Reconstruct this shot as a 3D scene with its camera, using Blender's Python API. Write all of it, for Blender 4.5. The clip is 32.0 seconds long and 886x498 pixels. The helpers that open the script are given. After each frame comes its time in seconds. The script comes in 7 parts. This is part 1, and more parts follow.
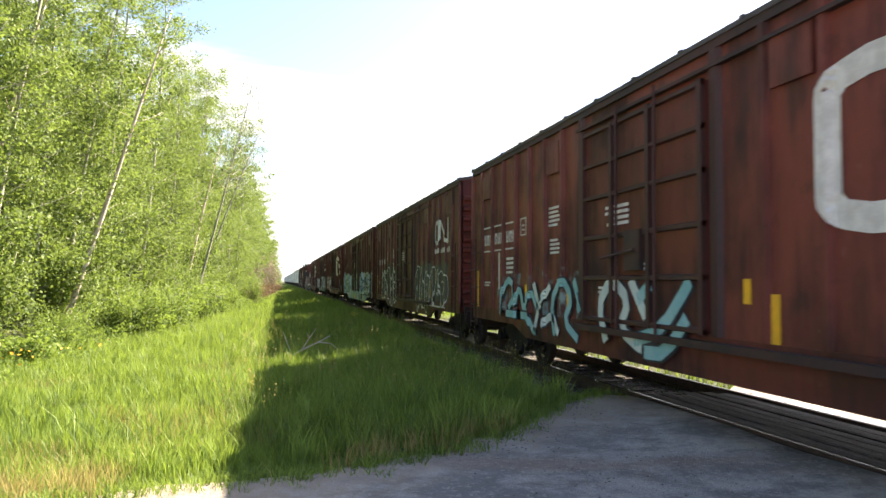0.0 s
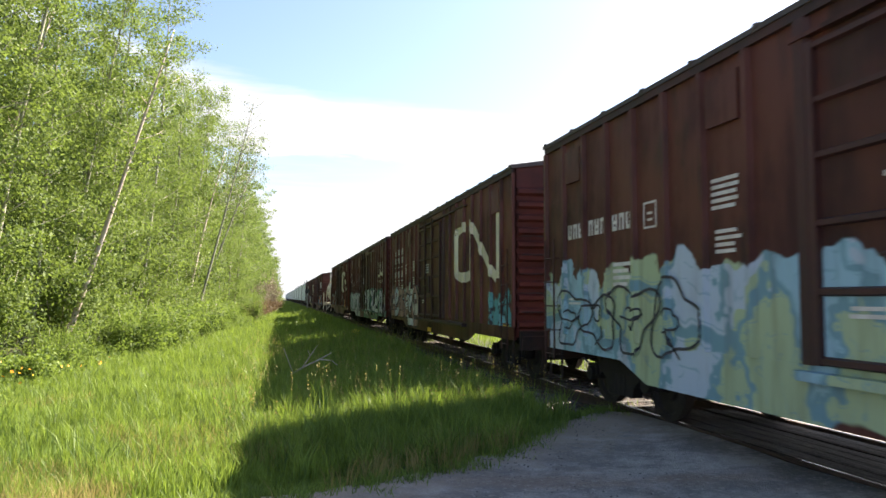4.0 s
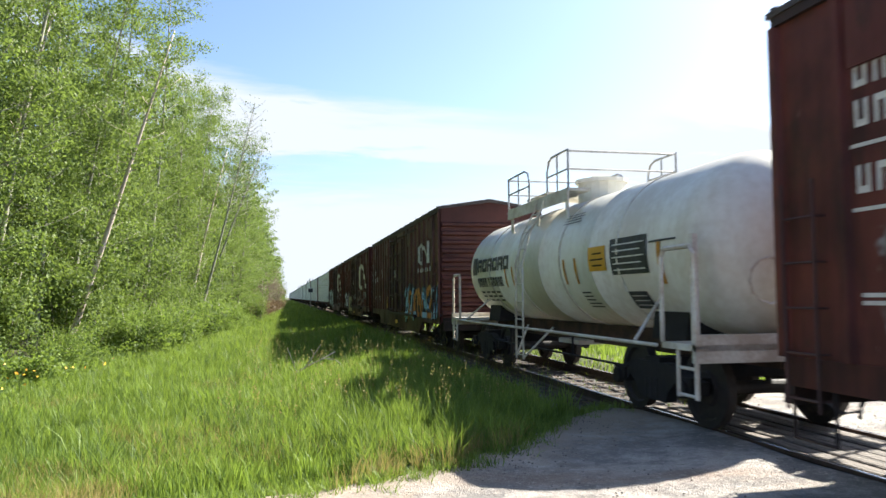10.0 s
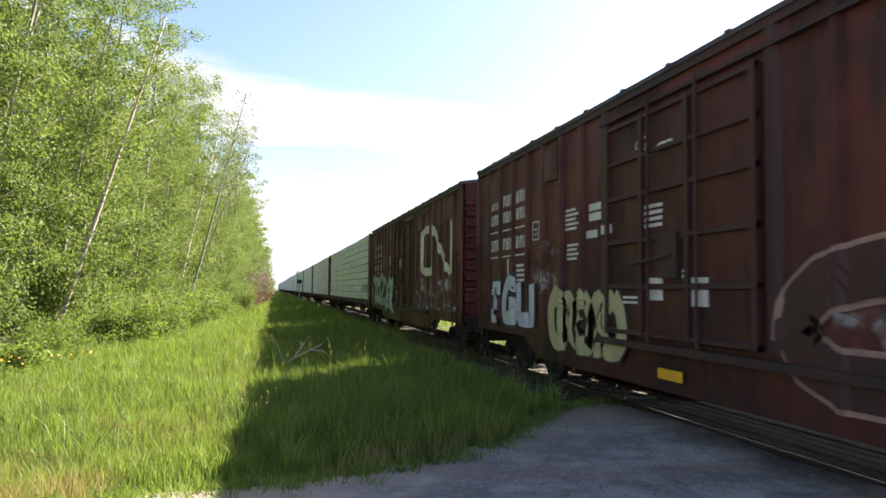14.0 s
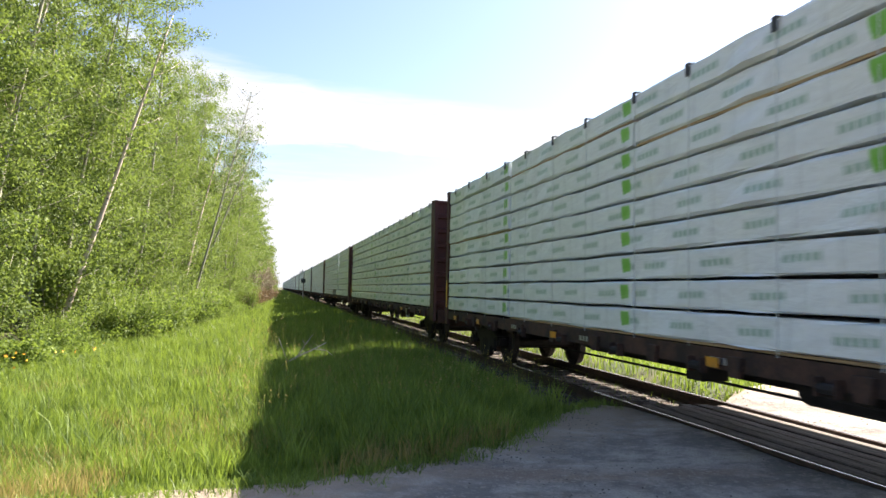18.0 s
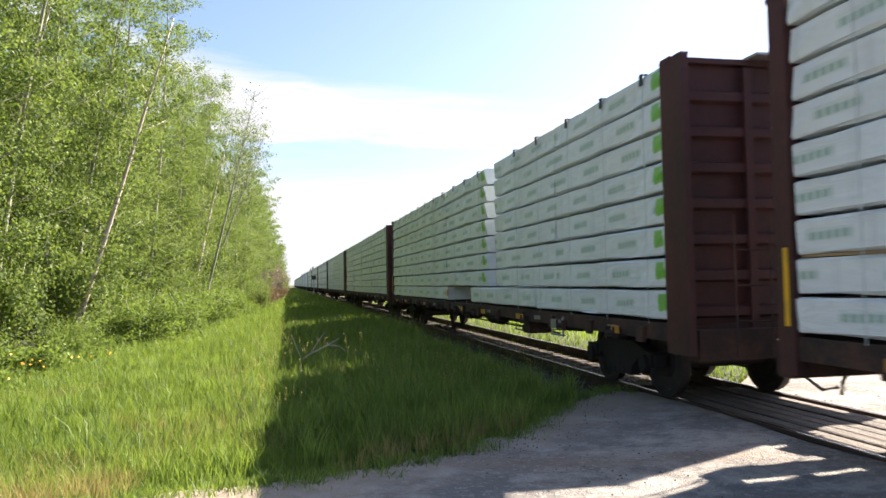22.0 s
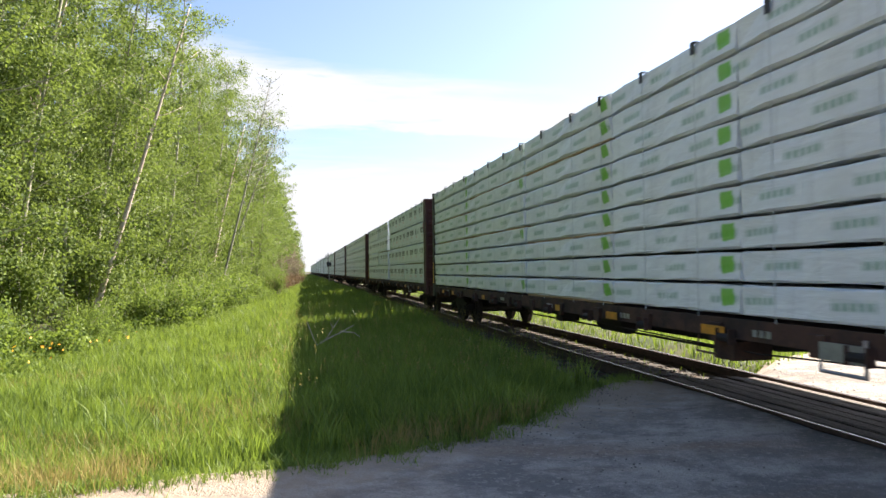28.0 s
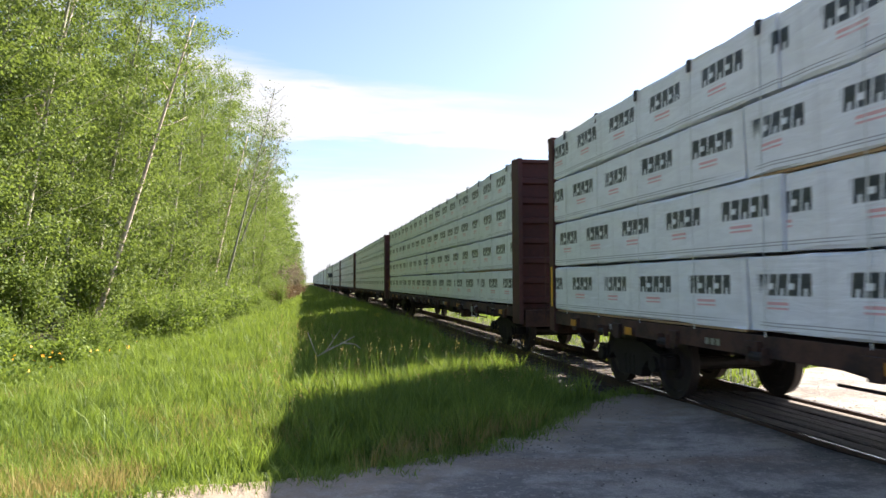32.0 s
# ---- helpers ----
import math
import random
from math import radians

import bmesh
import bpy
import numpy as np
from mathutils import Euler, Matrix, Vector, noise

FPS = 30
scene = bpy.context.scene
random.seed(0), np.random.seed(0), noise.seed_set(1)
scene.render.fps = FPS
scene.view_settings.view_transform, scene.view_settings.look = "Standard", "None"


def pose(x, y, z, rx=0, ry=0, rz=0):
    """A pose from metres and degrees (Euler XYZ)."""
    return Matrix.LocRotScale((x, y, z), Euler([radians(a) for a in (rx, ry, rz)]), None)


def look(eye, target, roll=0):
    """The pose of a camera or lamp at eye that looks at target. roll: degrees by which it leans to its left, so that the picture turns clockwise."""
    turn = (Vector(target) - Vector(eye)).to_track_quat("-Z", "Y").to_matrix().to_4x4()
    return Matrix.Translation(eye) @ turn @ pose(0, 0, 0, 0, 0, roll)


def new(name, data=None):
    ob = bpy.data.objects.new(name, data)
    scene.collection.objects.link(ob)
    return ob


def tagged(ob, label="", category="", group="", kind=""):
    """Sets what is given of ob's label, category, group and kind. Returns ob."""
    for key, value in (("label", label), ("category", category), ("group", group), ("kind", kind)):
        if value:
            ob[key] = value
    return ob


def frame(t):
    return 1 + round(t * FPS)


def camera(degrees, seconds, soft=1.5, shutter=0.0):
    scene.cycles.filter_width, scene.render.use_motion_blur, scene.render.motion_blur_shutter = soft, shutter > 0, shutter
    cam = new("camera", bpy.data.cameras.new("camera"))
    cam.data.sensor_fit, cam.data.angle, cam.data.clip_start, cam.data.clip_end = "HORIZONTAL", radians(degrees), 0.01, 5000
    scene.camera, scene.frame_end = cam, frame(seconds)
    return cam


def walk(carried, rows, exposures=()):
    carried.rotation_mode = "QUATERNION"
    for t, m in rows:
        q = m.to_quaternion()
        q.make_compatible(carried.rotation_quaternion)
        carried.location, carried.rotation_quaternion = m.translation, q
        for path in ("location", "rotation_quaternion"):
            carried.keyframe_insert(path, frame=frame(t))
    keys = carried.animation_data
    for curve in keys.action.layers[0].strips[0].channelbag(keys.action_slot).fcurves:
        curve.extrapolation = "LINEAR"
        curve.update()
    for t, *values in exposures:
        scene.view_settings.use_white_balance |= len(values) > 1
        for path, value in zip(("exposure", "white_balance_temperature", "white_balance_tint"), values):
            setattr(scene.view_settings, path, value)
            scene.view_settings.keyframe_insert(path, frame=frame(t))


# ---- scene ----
# metres; y runs along the track, x across it, z = 0 on the railhead
from mathutils import geometry

EYE = (0.0, 0.0, 1.6)
# seconds, yaw, pitch, roll of the hand-held camera
ROWS = [
    (0.0, -12.38, 2.49, -0.30),
    (0.5, -12.53, 2.73, -0.64),
    (1.0, -12.34, 3.04, -0.53),
    (1.5, -12.27, 3.50, -1.39),
    (2.0, -12.53, 3.81, -0.99),
    (2.5, -12.62, 3.96, -0.93),
    (3.0, -12.82, 4.01, -0.76),
    (3.5, -12.68, 3.89, -0.38),
    (5.5, -11.12, 3.38, 0.00),
    (6.0, -10.81, 3.17, -0.14),
    (6.5, -11.09, 3.00, -0.83),
    (7.0, -11.14, 3.24, -0.70),
    (7.5, -11.24, 3.38, -0.81),
    (8.0, -11.34, 3.60, -0.25),
    (8.5, -11.73, 3.67, -0.57),
    (9.0, -12.04, 3.72, -0.68),
    (9.5, -12.20, 3.76, -0.45),
    (10.0, -12.06, 3.61, 0.40),
    (10.5, -12.28, 3.63, -0.44),
    (11.0, -12.23, 3.41, 0.37),
    (11.5, -12.39, 3.12, -0.16),
    (12.0, -12.42, 3.15, -0.32),
    (12.5, -12.56, 3.08, -0.17),
    (13.0, -12.68, 3.06, -0.41),
    (13.5, -12.79, 3.11, -0.50),
    (14.0, -12.90, 3.11, -0.54),
    (14.5, -13.07, 3.20, -0.60),
    (16.5, -12.61, 2.90, -0.24),
    (17.0, -12.61, 2.92, -0.35),
    (17.5, -12.55, 3.02, -0.03),
    (18.0, -12.62, 3.13, -1.05),
    (18.5, -13.34, 3.53, -0.18),
    (19.0, -13.35, 3.19, 0.53),
    (19.5, -13.35, 3.03, 0.69),
    (20.0, -12.97, 3.15, 0.50),
    (20.5, -12.44, 2.97, 1.73),
    (21.0, -12.07, 2.76, 0.96),
    (21.5, -11.90, 2.65, 0.83),
    (22.0, -11.82, 2.52, 1.06),
    (22.5, -11.86, 2.41, 0.69),
    (23.0, -11.93, 2.24, 0.66),
    (23.5, -11.92, 2.08, 0.70),
    (24.0, -11.76, 1.99, 0.71),
    (24.5, -11.57, 1.87, 0.69),
    (25.0, -11.44, 1.78, 0.68),
    (25.5, -11.13, 1.67, 0.52),
    (27.5, -10.63, 1.59, 0.48),
    (28.0, -10.69, 1.58, 0.65),
    (28.5, -10.82, 1.59, 0.51),
    (29.0, -10.89, 1.73, 0.42),
    (29.5, -10.90, 1.78, 0.55),
    (30.0, -10.74, 1.86, 0.64),
    (30.5, -10.74, 1.94, 0.84),
    (31.0, -10.77, 2.24, -0.24),
    (31.5, -10.69, 2.44, -0.07),
    (32.0, -10.59, 2.49, 0.23),
]
cam = camera(61.28, 32.0, soft=1.5, shutter=0.18)
walk(cam, [(t, pose(*EYE, 90 + pitch, roll, yaw)) for t, yaw, pitch, roll in ROWS],
     exposures=[(0.0, 2.6, 7000, 14), (0.9, 2.5, 6900, 14), (1.6, 2.36, 6700, 13), (3.0, 2.22, 6700, 13), (9.4, 2.17, 6450, 11), (10.0, 1.92, 6150, 9), (11.0, 1.67, 5950, 7), (11.6, 1.96, 6050, 8), (12.4, 2.12, 6250, 10), (13.2, 2.18, 6650, 13), (18.0, 2.12, 6620, 14), (22.0, 2.03, 6620, 14), (32.0, 1.98, 6620, 14)])

# ---- daylight ----
SUN_TO = Vector((0.906, 0.423, 0.0)).normalized()
SUN_EL = radians(38.9)
world = bpy.data.worlds.new("world")
scene.world = world
world.use_nodes = True
wn, wl = world.node_tree.nodes, world.node_tree.links
sky = wn.new("ShaderNodeTexSky")
sky.sky_type, sky.sun_disc = "NISHITA", False
sky.sun_elevation, sky.sun_rotation = SUN_EL, math.atan2(SUN_TO.x, SUN_TO.y)
sky.dust_density = 1.6
wgeo = wn.new("ShaderNodeTexCoord")
wsep = wn.new("ShaderNodeSeparateXYZ")
wl.new(wgeo.outputs["Generated"], wsep.inputs[0])


def wmath(op, a, b=0.0, clamp=False):
    n = wn.new("ShaderNodeMath")
    n.operation, n.use_clamp = op, clamp
    for i, v in enumerate((a, b)):
        if isinstance(v, (int, float)):
            n.inputs[i].default_value = v
        else:
            wl.new(v, n.inputs[i])
    return n.outputs[0]


# cirrus banks on a flat layer high overhead, thickening to haze at the horizon
wz = wmath("MAXIMUM", wsep.outputs[2], 0.0)
wden = wmath("ADD", wz, 0.12)
wcomb = wn.new("ShaderNodeCombineXYZ")
wl.new(wmath("DIVIDE", wsep.outputs[0], wden), wcomb.inputs[0])
wl.new(wmath("DIVIDE", wsep.outputs[1], wden), wcomb.inputs[1])
wmap = wn.new("ShaderNodeMapping")
wmap.inputs["Rotation"].default_value = (0, 0, radians(-24))
wmap.inputs["Scale"].default_value = (0.55, 1.25, 1.0)
wmap.inputs["Location"].default_value = (0.3, 0.1, 0.0)
wl.new(wcomb.outputs[0], wmap.inputs[0])
wnoise = wn.new("ShaderNodeTexNoise")
wnoise.inputs["Scale"].default_value, wnoise.inputs["Detail"].default_value = 0.9, 7.0
wnoise.inputs["Roughness"].default_value, wnoise.inputs["Distortion"].default_value = 0.55, 0.4
wl.new(wmap.outputs[0], wnoise.inputs["Vector"])
haze = wmath("SUBTRACT", 1.0, wmath("MULTIPLY", wz, 3.7), True)
wisp = wn.new("ShaderNodeTexNoise")
wisp.inputs["Scale"].default_value, wisp.inputs["Detail"].default_value = 3.4, 6.0
wisp.inputs["Roughness"].default_value, wisp.inputs["Distortion"].default_value = 0.62, 0.8
wl.new(wmap.outputs[0], wisp.inputs["Vector"])
# one long bank of cirrus above the haze, with a frayed upper edge
height = wmath("ADD", wmath("ADD", wz, wmath("MULTIPLY", wsep.outputs[0], 0.20)), wmath("MULTIPLY", wmath("SUBTRACT", wnoise.outputs[0], 0.5), 0.34))
height = wmath("ADD", height, wmath("MULTIPLY", wmath("SUBTRACT", wisp.outputs[0], 0.5), 0.09))
bank = wmath("SUBTRACT", 1.0, wmath("MULTIPLY", wmath("ABSOLUTE", wmath("SUBTRACT", height, 0.262)), 15.0), True)
cover = wmath("ADD", wmath("MULTIPLY", wnoise.outputs[0], 0.62), wmath("MULTIPLY", wisp.outputs[0], 0.38))
cover = wmath("ADD", cover, wmath("ADD", wmath("MULTIPLY", haze, 0.85), wmath("MULTIPLY", bank, 0.42)))
ramp = wn.new("ShaderNodeMapRange")
ramp.interpolation_type = "SMOOTHSTEP"
ramp.inputs["From Min"].default_value, ramp.inputs["From Max"].default_value = 0.74, 1.0
wl.new(cover, ramp.inputs["Value"])
wmix = wn.new("ShaderNodeMix")
wmix.data_type = "RGBA"
wl.new(ramp.outputs[0], wmix.inputs["Factor"])
clear = wn.new("ShaderNodeVectorMath")
clear.operation = "MULTIPLY"
clear.inputs[1].default_value = (1.06, 1.13, 1.23)
wl.new(sky.outputs[0], clear.inputs[0])
wl.new(clear.outputs[0], wmix.inputs["A"])
wmix.inputs["B"].default_value = (5.1, 5.3, 5.5, 1)
wl.new(wmix.outputs["Result"], wn["Background"].inputs[0])
wn["Background"].inputs[1].default_value = 0.05

sun = new("sun", bpy.data.lights.new("sun", "SUN"))
sun.data.energy, sun.data.angle, sun.data.color = 5.0, radians(0.55), (1.0, 0.92, 0.78)
sun.matrix_world = look(SUN_TO * 80 + Vector((0, 0, 80 * math.tan(SUN_EL))), (0, 0, 0))


# ---- materials ----
class Nodes:
    """A small builder for node materials."""

    def __init__(self, name, rough=0.8, metal=0.0):
        self.mat = bpy.data.materials.new(name)
        self.mat.use_nodes = True
        self.n, self.l = self.mat.node_tree.nodes, self.mat.node_tree.links
        self.bsdf = self.n["Principled BSDF"]
        self.bsdf.inputs["Roughness"].default_value = rough
        self.bsdf.inputs["Metallic"].default_value = metal
        tc = self.n.new("ShaderNodeTexCoord")
        self.obj = tc.outputs["Object"]
        sep = self.n.new("ShaderNodeSeparateXYZ")
        self.l.new(self.obj, sep.inputs[0])
        self.x, self.y, self.z = sep.outputs
        self._info = None

    def put(self, v, socket):
        if isinstance(v, (int, float)):
            socket.default_value = v
        elif isinstance(v, tuple):
            socket.default_value = (*v, 1) if len(socket.default_value) == 4 and len(v) == 3 else v
        else:
            self.l.new(v, socket)

    def m(self, op, a, b=0.0, clamp=False):
        n = self.n.new("ShaderNodeMath")
        n.operation, n.use_clamp = op, clamp
        self.put(a, n.inputs[0]), self.put(b, n.inputs[1])
        return n.outputs[0]

    def step(self, v, lo, hi):
        n = self.n.new("ShaderNodeMapRange")
        n.interpolation_type = "SMOOTHSTEP"
        self.put(v, n.inputs["Value"])
        self.put(lo, n.inputs["From Min"]), self.put(hi, n.inputs["From Max"])
        return n.outputs[0]

    def band(self, v, lo, hi, soft=0.01):
        top = (hi - soft, hi + soft) if isinstance(hi, (int, float)) else (hi, self.m("ADD", hi, 2 * soft))
        return self.m("MULTIPLY", self.step(v, lo - soft, lo + soft), self.m("SUBTRACT", 1.0, self.step(v, *top)))

    def vec(self, a, b, c=0.0):
        n = self.n.new("ShaderNodeCombineXYZ")
        for i, v in enumerate((a, b, c)):
            self.put(v, n.inputs[i])
        return n.outputs[0]

    def noise(self, scale, detail=4, vec=None, stretch=None, rough=0.55, distort=0.0):
        n = self.n.new("ShaderNodeTexNoise")
        n.inputs["Scale"].default_value, n.inputs["Detail"].default_value = scale, detail
        n.inputs["Roughness"].default_value, n.inputs["Distortion"].default_value = rough, distort
        v = vec if vec is not None else self.obj
        if stretch:
            mp = self.n.new("ShaderNodeMapping")
            mp.inputs["Scale"].default_value = stretch
            self.l.new(v, mp.inputs[0])
            v = mp.outputs[0]
        self.l.new(v, n.inputs["Vector"])
        return n.outputs[0]

    def mix(self, f, a, b):
        n = self.n.new("ShaderNodeMix")
        n.data_type = "RGBA"
        self.put(f, n.inputs["Factor"]), self.put(a, n.inputs["A"]), self.put(b, n.inputs["B"])
        return n.outputs["Result"]

    def rand(self):
        if self._info is None:
            self._info = self.n.new("ShaderNodeObjectInfo").outputs["Random"]
        return self._info

    def island(self):
        return self.n.new("ShaderNodeNewGeometry").outputs["Random Per Island"]

    def ramp(self, v, stops, constant=False):
        n = self.n.new("ShaderNodeValToRGB")
        if constant:
            n.color_ramp.interpolation = "CONSTANT"
        e = n.color_ramp.elements
        while len(e) < len(stops):
            e.new(0.5)
        for k, (p, c) in zip(e, stops):
            k.position, k.color = p, (*c, 1)
        self.put(v, n.inputs[0])
        return n.outputs[0]

    def bump(self, h, strength=0.3, dist=0.02):
        n = self.n.new("ShaderNodeBump")
        n.inputs["Strength"].default_value, n.inputs["Distance"].default_value = strength, dist
        self.put(h, n.inputs["Height"])
        self.l.new(n.outputs[0], self.bsdf.inputs["Normal"])

    def done(self, color, rough=None):
        self.put(color, self.bsdf.inputs["Base Color"])
        if rough is not None:
            self.put(rough, self.bsdf.inputs["Roughness"])
        return self.mat


def plain(name, a, b, scale=3.0, rough=0.8, metal=0.0, bump=0.15, dist=0.01, stretch=None, random_amount=0.0):
    k = Nodes(name, rough, metal)
    n1 = k.noise(scale, 5, stretch=stretch)
    n2 = k.noise(scale * 9, 3)
    f = k.step(k.m("ADD", k.m("MULTIPLY", n1, 0.7), k.m("MULTIPLY", n2, 0.3)), 0.36, 0.64)
    if random_amount:
        f = k.m("ADD", f, k.m("MULTIPLY", k.m("SUBTRACT", k.rand(), 0.5), random_amount), True)
    k.bump(n2, bump, dist)
    return k.done(k.mix(f, a, b))


def leaf_material(name, dark, light, trans, dim=0.86, clump=0.5, gloss=0.2, rough=0.6, through_light=0.36):
    dark, light, trans = (tuple(c * dim for c in q) for q in (dark, light, trans))
    k = Nodes(name, rough)
    r = k.island()
    patch = k.m("ADD", k.m("MULTIPLY", k.step(k.noise(0.5, 2), 0.35, 0.65), 0.45), k.m("MULTIPLY", k.step(k.noise(3.6, 2), 0.38, 0.64), 0.55))
    f = k.m("ADD", k.m("MULTIPLY", k.step(r, 0.2, 1.0), 1.0 - clump), k.m("MULTIPLY", patch, clump))
    col = k.mix(f, dark, light)
    k.put(col, k.bsdf.inputs["Base Color"])
    k.bsdf.inputs["Specular IOR Level"].default_value = gloss
    tl = k.n.new("ShaderNodeBsdfTranslucent")
    k.put(k.mix(f, trans, tuple(min(1, c * 1.35) for c in trans)), tl.inputs[0])
    ms = k.n.new("ShaderNodeMixShader")
    ms.inputs[0].default_value = through_light
    k.l.new(k.bsdf.outputs[0], ms.inputs[1]), k.l.new(tl.outputs[0], ms.inputs[2])
    k.l.new(ms.outputs[0], k.n["Material Output"].inputs[0])
    return k.mat


def car_paint(name, base, dirty, patches=()):
    """Weathered freight-car paint; patches are sprayed tags: y0, y1, z0, z1, style, four colours."""
    k = Nodes(name, 0.62)
    k.bsdf.inputs["Specular IOR Level"].default_value = 0.28
    big = k.noise(0.8, 5)
    streak = k.noise(1.0, 6, stretch=(1.0, 5.0, 0.7))
    fine = k.noise(26, 3)
    f = k.step(k.m("ADD", k.m("MULTIPLY", big, 0.65), k.m("MULTIPLY", streak, 0.35)), 0.40, 0.68)
    col = k.mix(f, base, dirty)
    rust = k.step(k.m("MULTIPLY", k.noise(5, 6), k.noise(1.3, 2)), 0.32, 0.42)
    col = k.mix(k.m("MULTIPLY", rust, 0.55), col, (0.05, 0.022, 0.014))
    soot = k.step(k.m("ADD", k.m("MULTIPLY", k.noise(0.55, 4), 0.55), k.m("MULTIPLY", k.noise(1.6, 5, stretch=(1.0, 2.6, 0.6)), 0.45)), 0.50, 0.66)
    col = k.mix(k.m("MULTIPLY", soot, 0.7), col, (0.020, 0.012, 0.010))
    chips = k.step(k.noise(11, 4, stretch=(1, 1, 0.4)), 0.70, 0.76)
    col = k.mix(k.m("MULTIPLY", chips, 0.35), col, (0.26, 0.16, 0.13))
    warp = k.noise(1.1, 2)
    warp2 = k.noise(3.2, 2)
    near = k.step(k.m("MULTIPLY", k.x, -1.0), 1.30, 1.36)
    for i, (y0, y1, z0, z1, style, cols, cell) in enumerate(patches):
        yy = k.m("ADD", k.y, k.m("MULTIPLY", k.m("SUBTRACT", warp2, 0.5), 0.9))
        zz = k.m("ADD", k.z, k.m("MULTIPLY", k.m("SUBTRACT", warp, 0.5), 0.7))
        lobes = k.m("MULTIPLY", k.m("ABSOLUTE", k.m("SINE", k.m("MULTIPLY", yy, 3.1 / cell))), 0.22)
        mask = k.m("MULTIPLY", k.band(yy, y0, y1, 0.03), k.band(zz, z0, k.m("ADD", lobes, z1 - 0.20), 0.02))
        mask = k.m("MULTIPLY", mask, near)
        v = k.vec(k.m("ADD", k.m("MULTIPLY", yy, 1.0 / cell), 7.3 * i), k.m("MULTIPLY", zz, 0.62 / cell))
        vo = k.n.new("ShaderNodeTexVoronoi")
        vo.voronoi_dimensions, vo.inputs["Scale"].default_value = "2D", 1.0
        vo.inputs["Randomness"].default_value = 0.85
        ve = k.n.new("ShaderNodeTexVoronoi")
        ve.voronoi_dimensions, ve.feature = "2D", "DISTANCE_TO_EDGE"
        ve.inputs["Scale"].default_value, ve.inputs["Randomness"].default_value = 1.0, 0.85
        k.l.new(v, vo.inputs["Vector"]), k.l.new(v, ve.inputs["Vector"])
        vs = k.n.new("ShaderNodeSeparateColor")
        k.l.new(vo.outputs["Color"], vs.inputs[0])
        pick = k.m("ADD", k.m("MULTIPLY", vs.outputs[0], 0.75), k.m("MULTIPLY", k.noise(2.4, 1), 0.25))
        fill = k.ramp(pick, [(0.0, cols[0]), (0.36, cols[1]), (0.56, cols[2])], True)
        edge = ve.outputs["Distance"]
        if style == "outline":
            line = k.band(edge, 0.05, 0.13, 0.015)
            tag = k.mix(line, fill, cols[3])
        else:
            line = k.m("SUBTRACT", 1.0, k.step(edge, 0.045, 0.075))
            tag = k.mix(line, fill, cols[3])
            stroke = k.band(k.m("FRACT", k.m("MULTIPLY", edge, 5.0)), 0.42, 0.5, 0.03)
            tag = k.mix(k.m("MULTIPLY", stroke, 0.5), tag, cols[3])
        worn = k.m("MULTIPLY", mask, k.m("ADD", 0.66, k.m("MULTIPLY", k.step(streak, 0.3, 0.55), 0.31)))
        if style == "smear":
            worn = k.m("MULTIPLY", worn, k.m("MULTIPLY", k.step(k.noise(2.6, 5), 0.45, 0.68), 0.8))
        col = k.mix(worn, col, tag)
    k.bump(k.m("ADD", k.m("MULTIPLY", fine, 0.3), k.m("MULTIPLY", big, 2.0)), 0.2, 0.012)
    return k.done(col, k.m("ADD", 0.5, k.m("MULTIPLY", f, 0.25)))


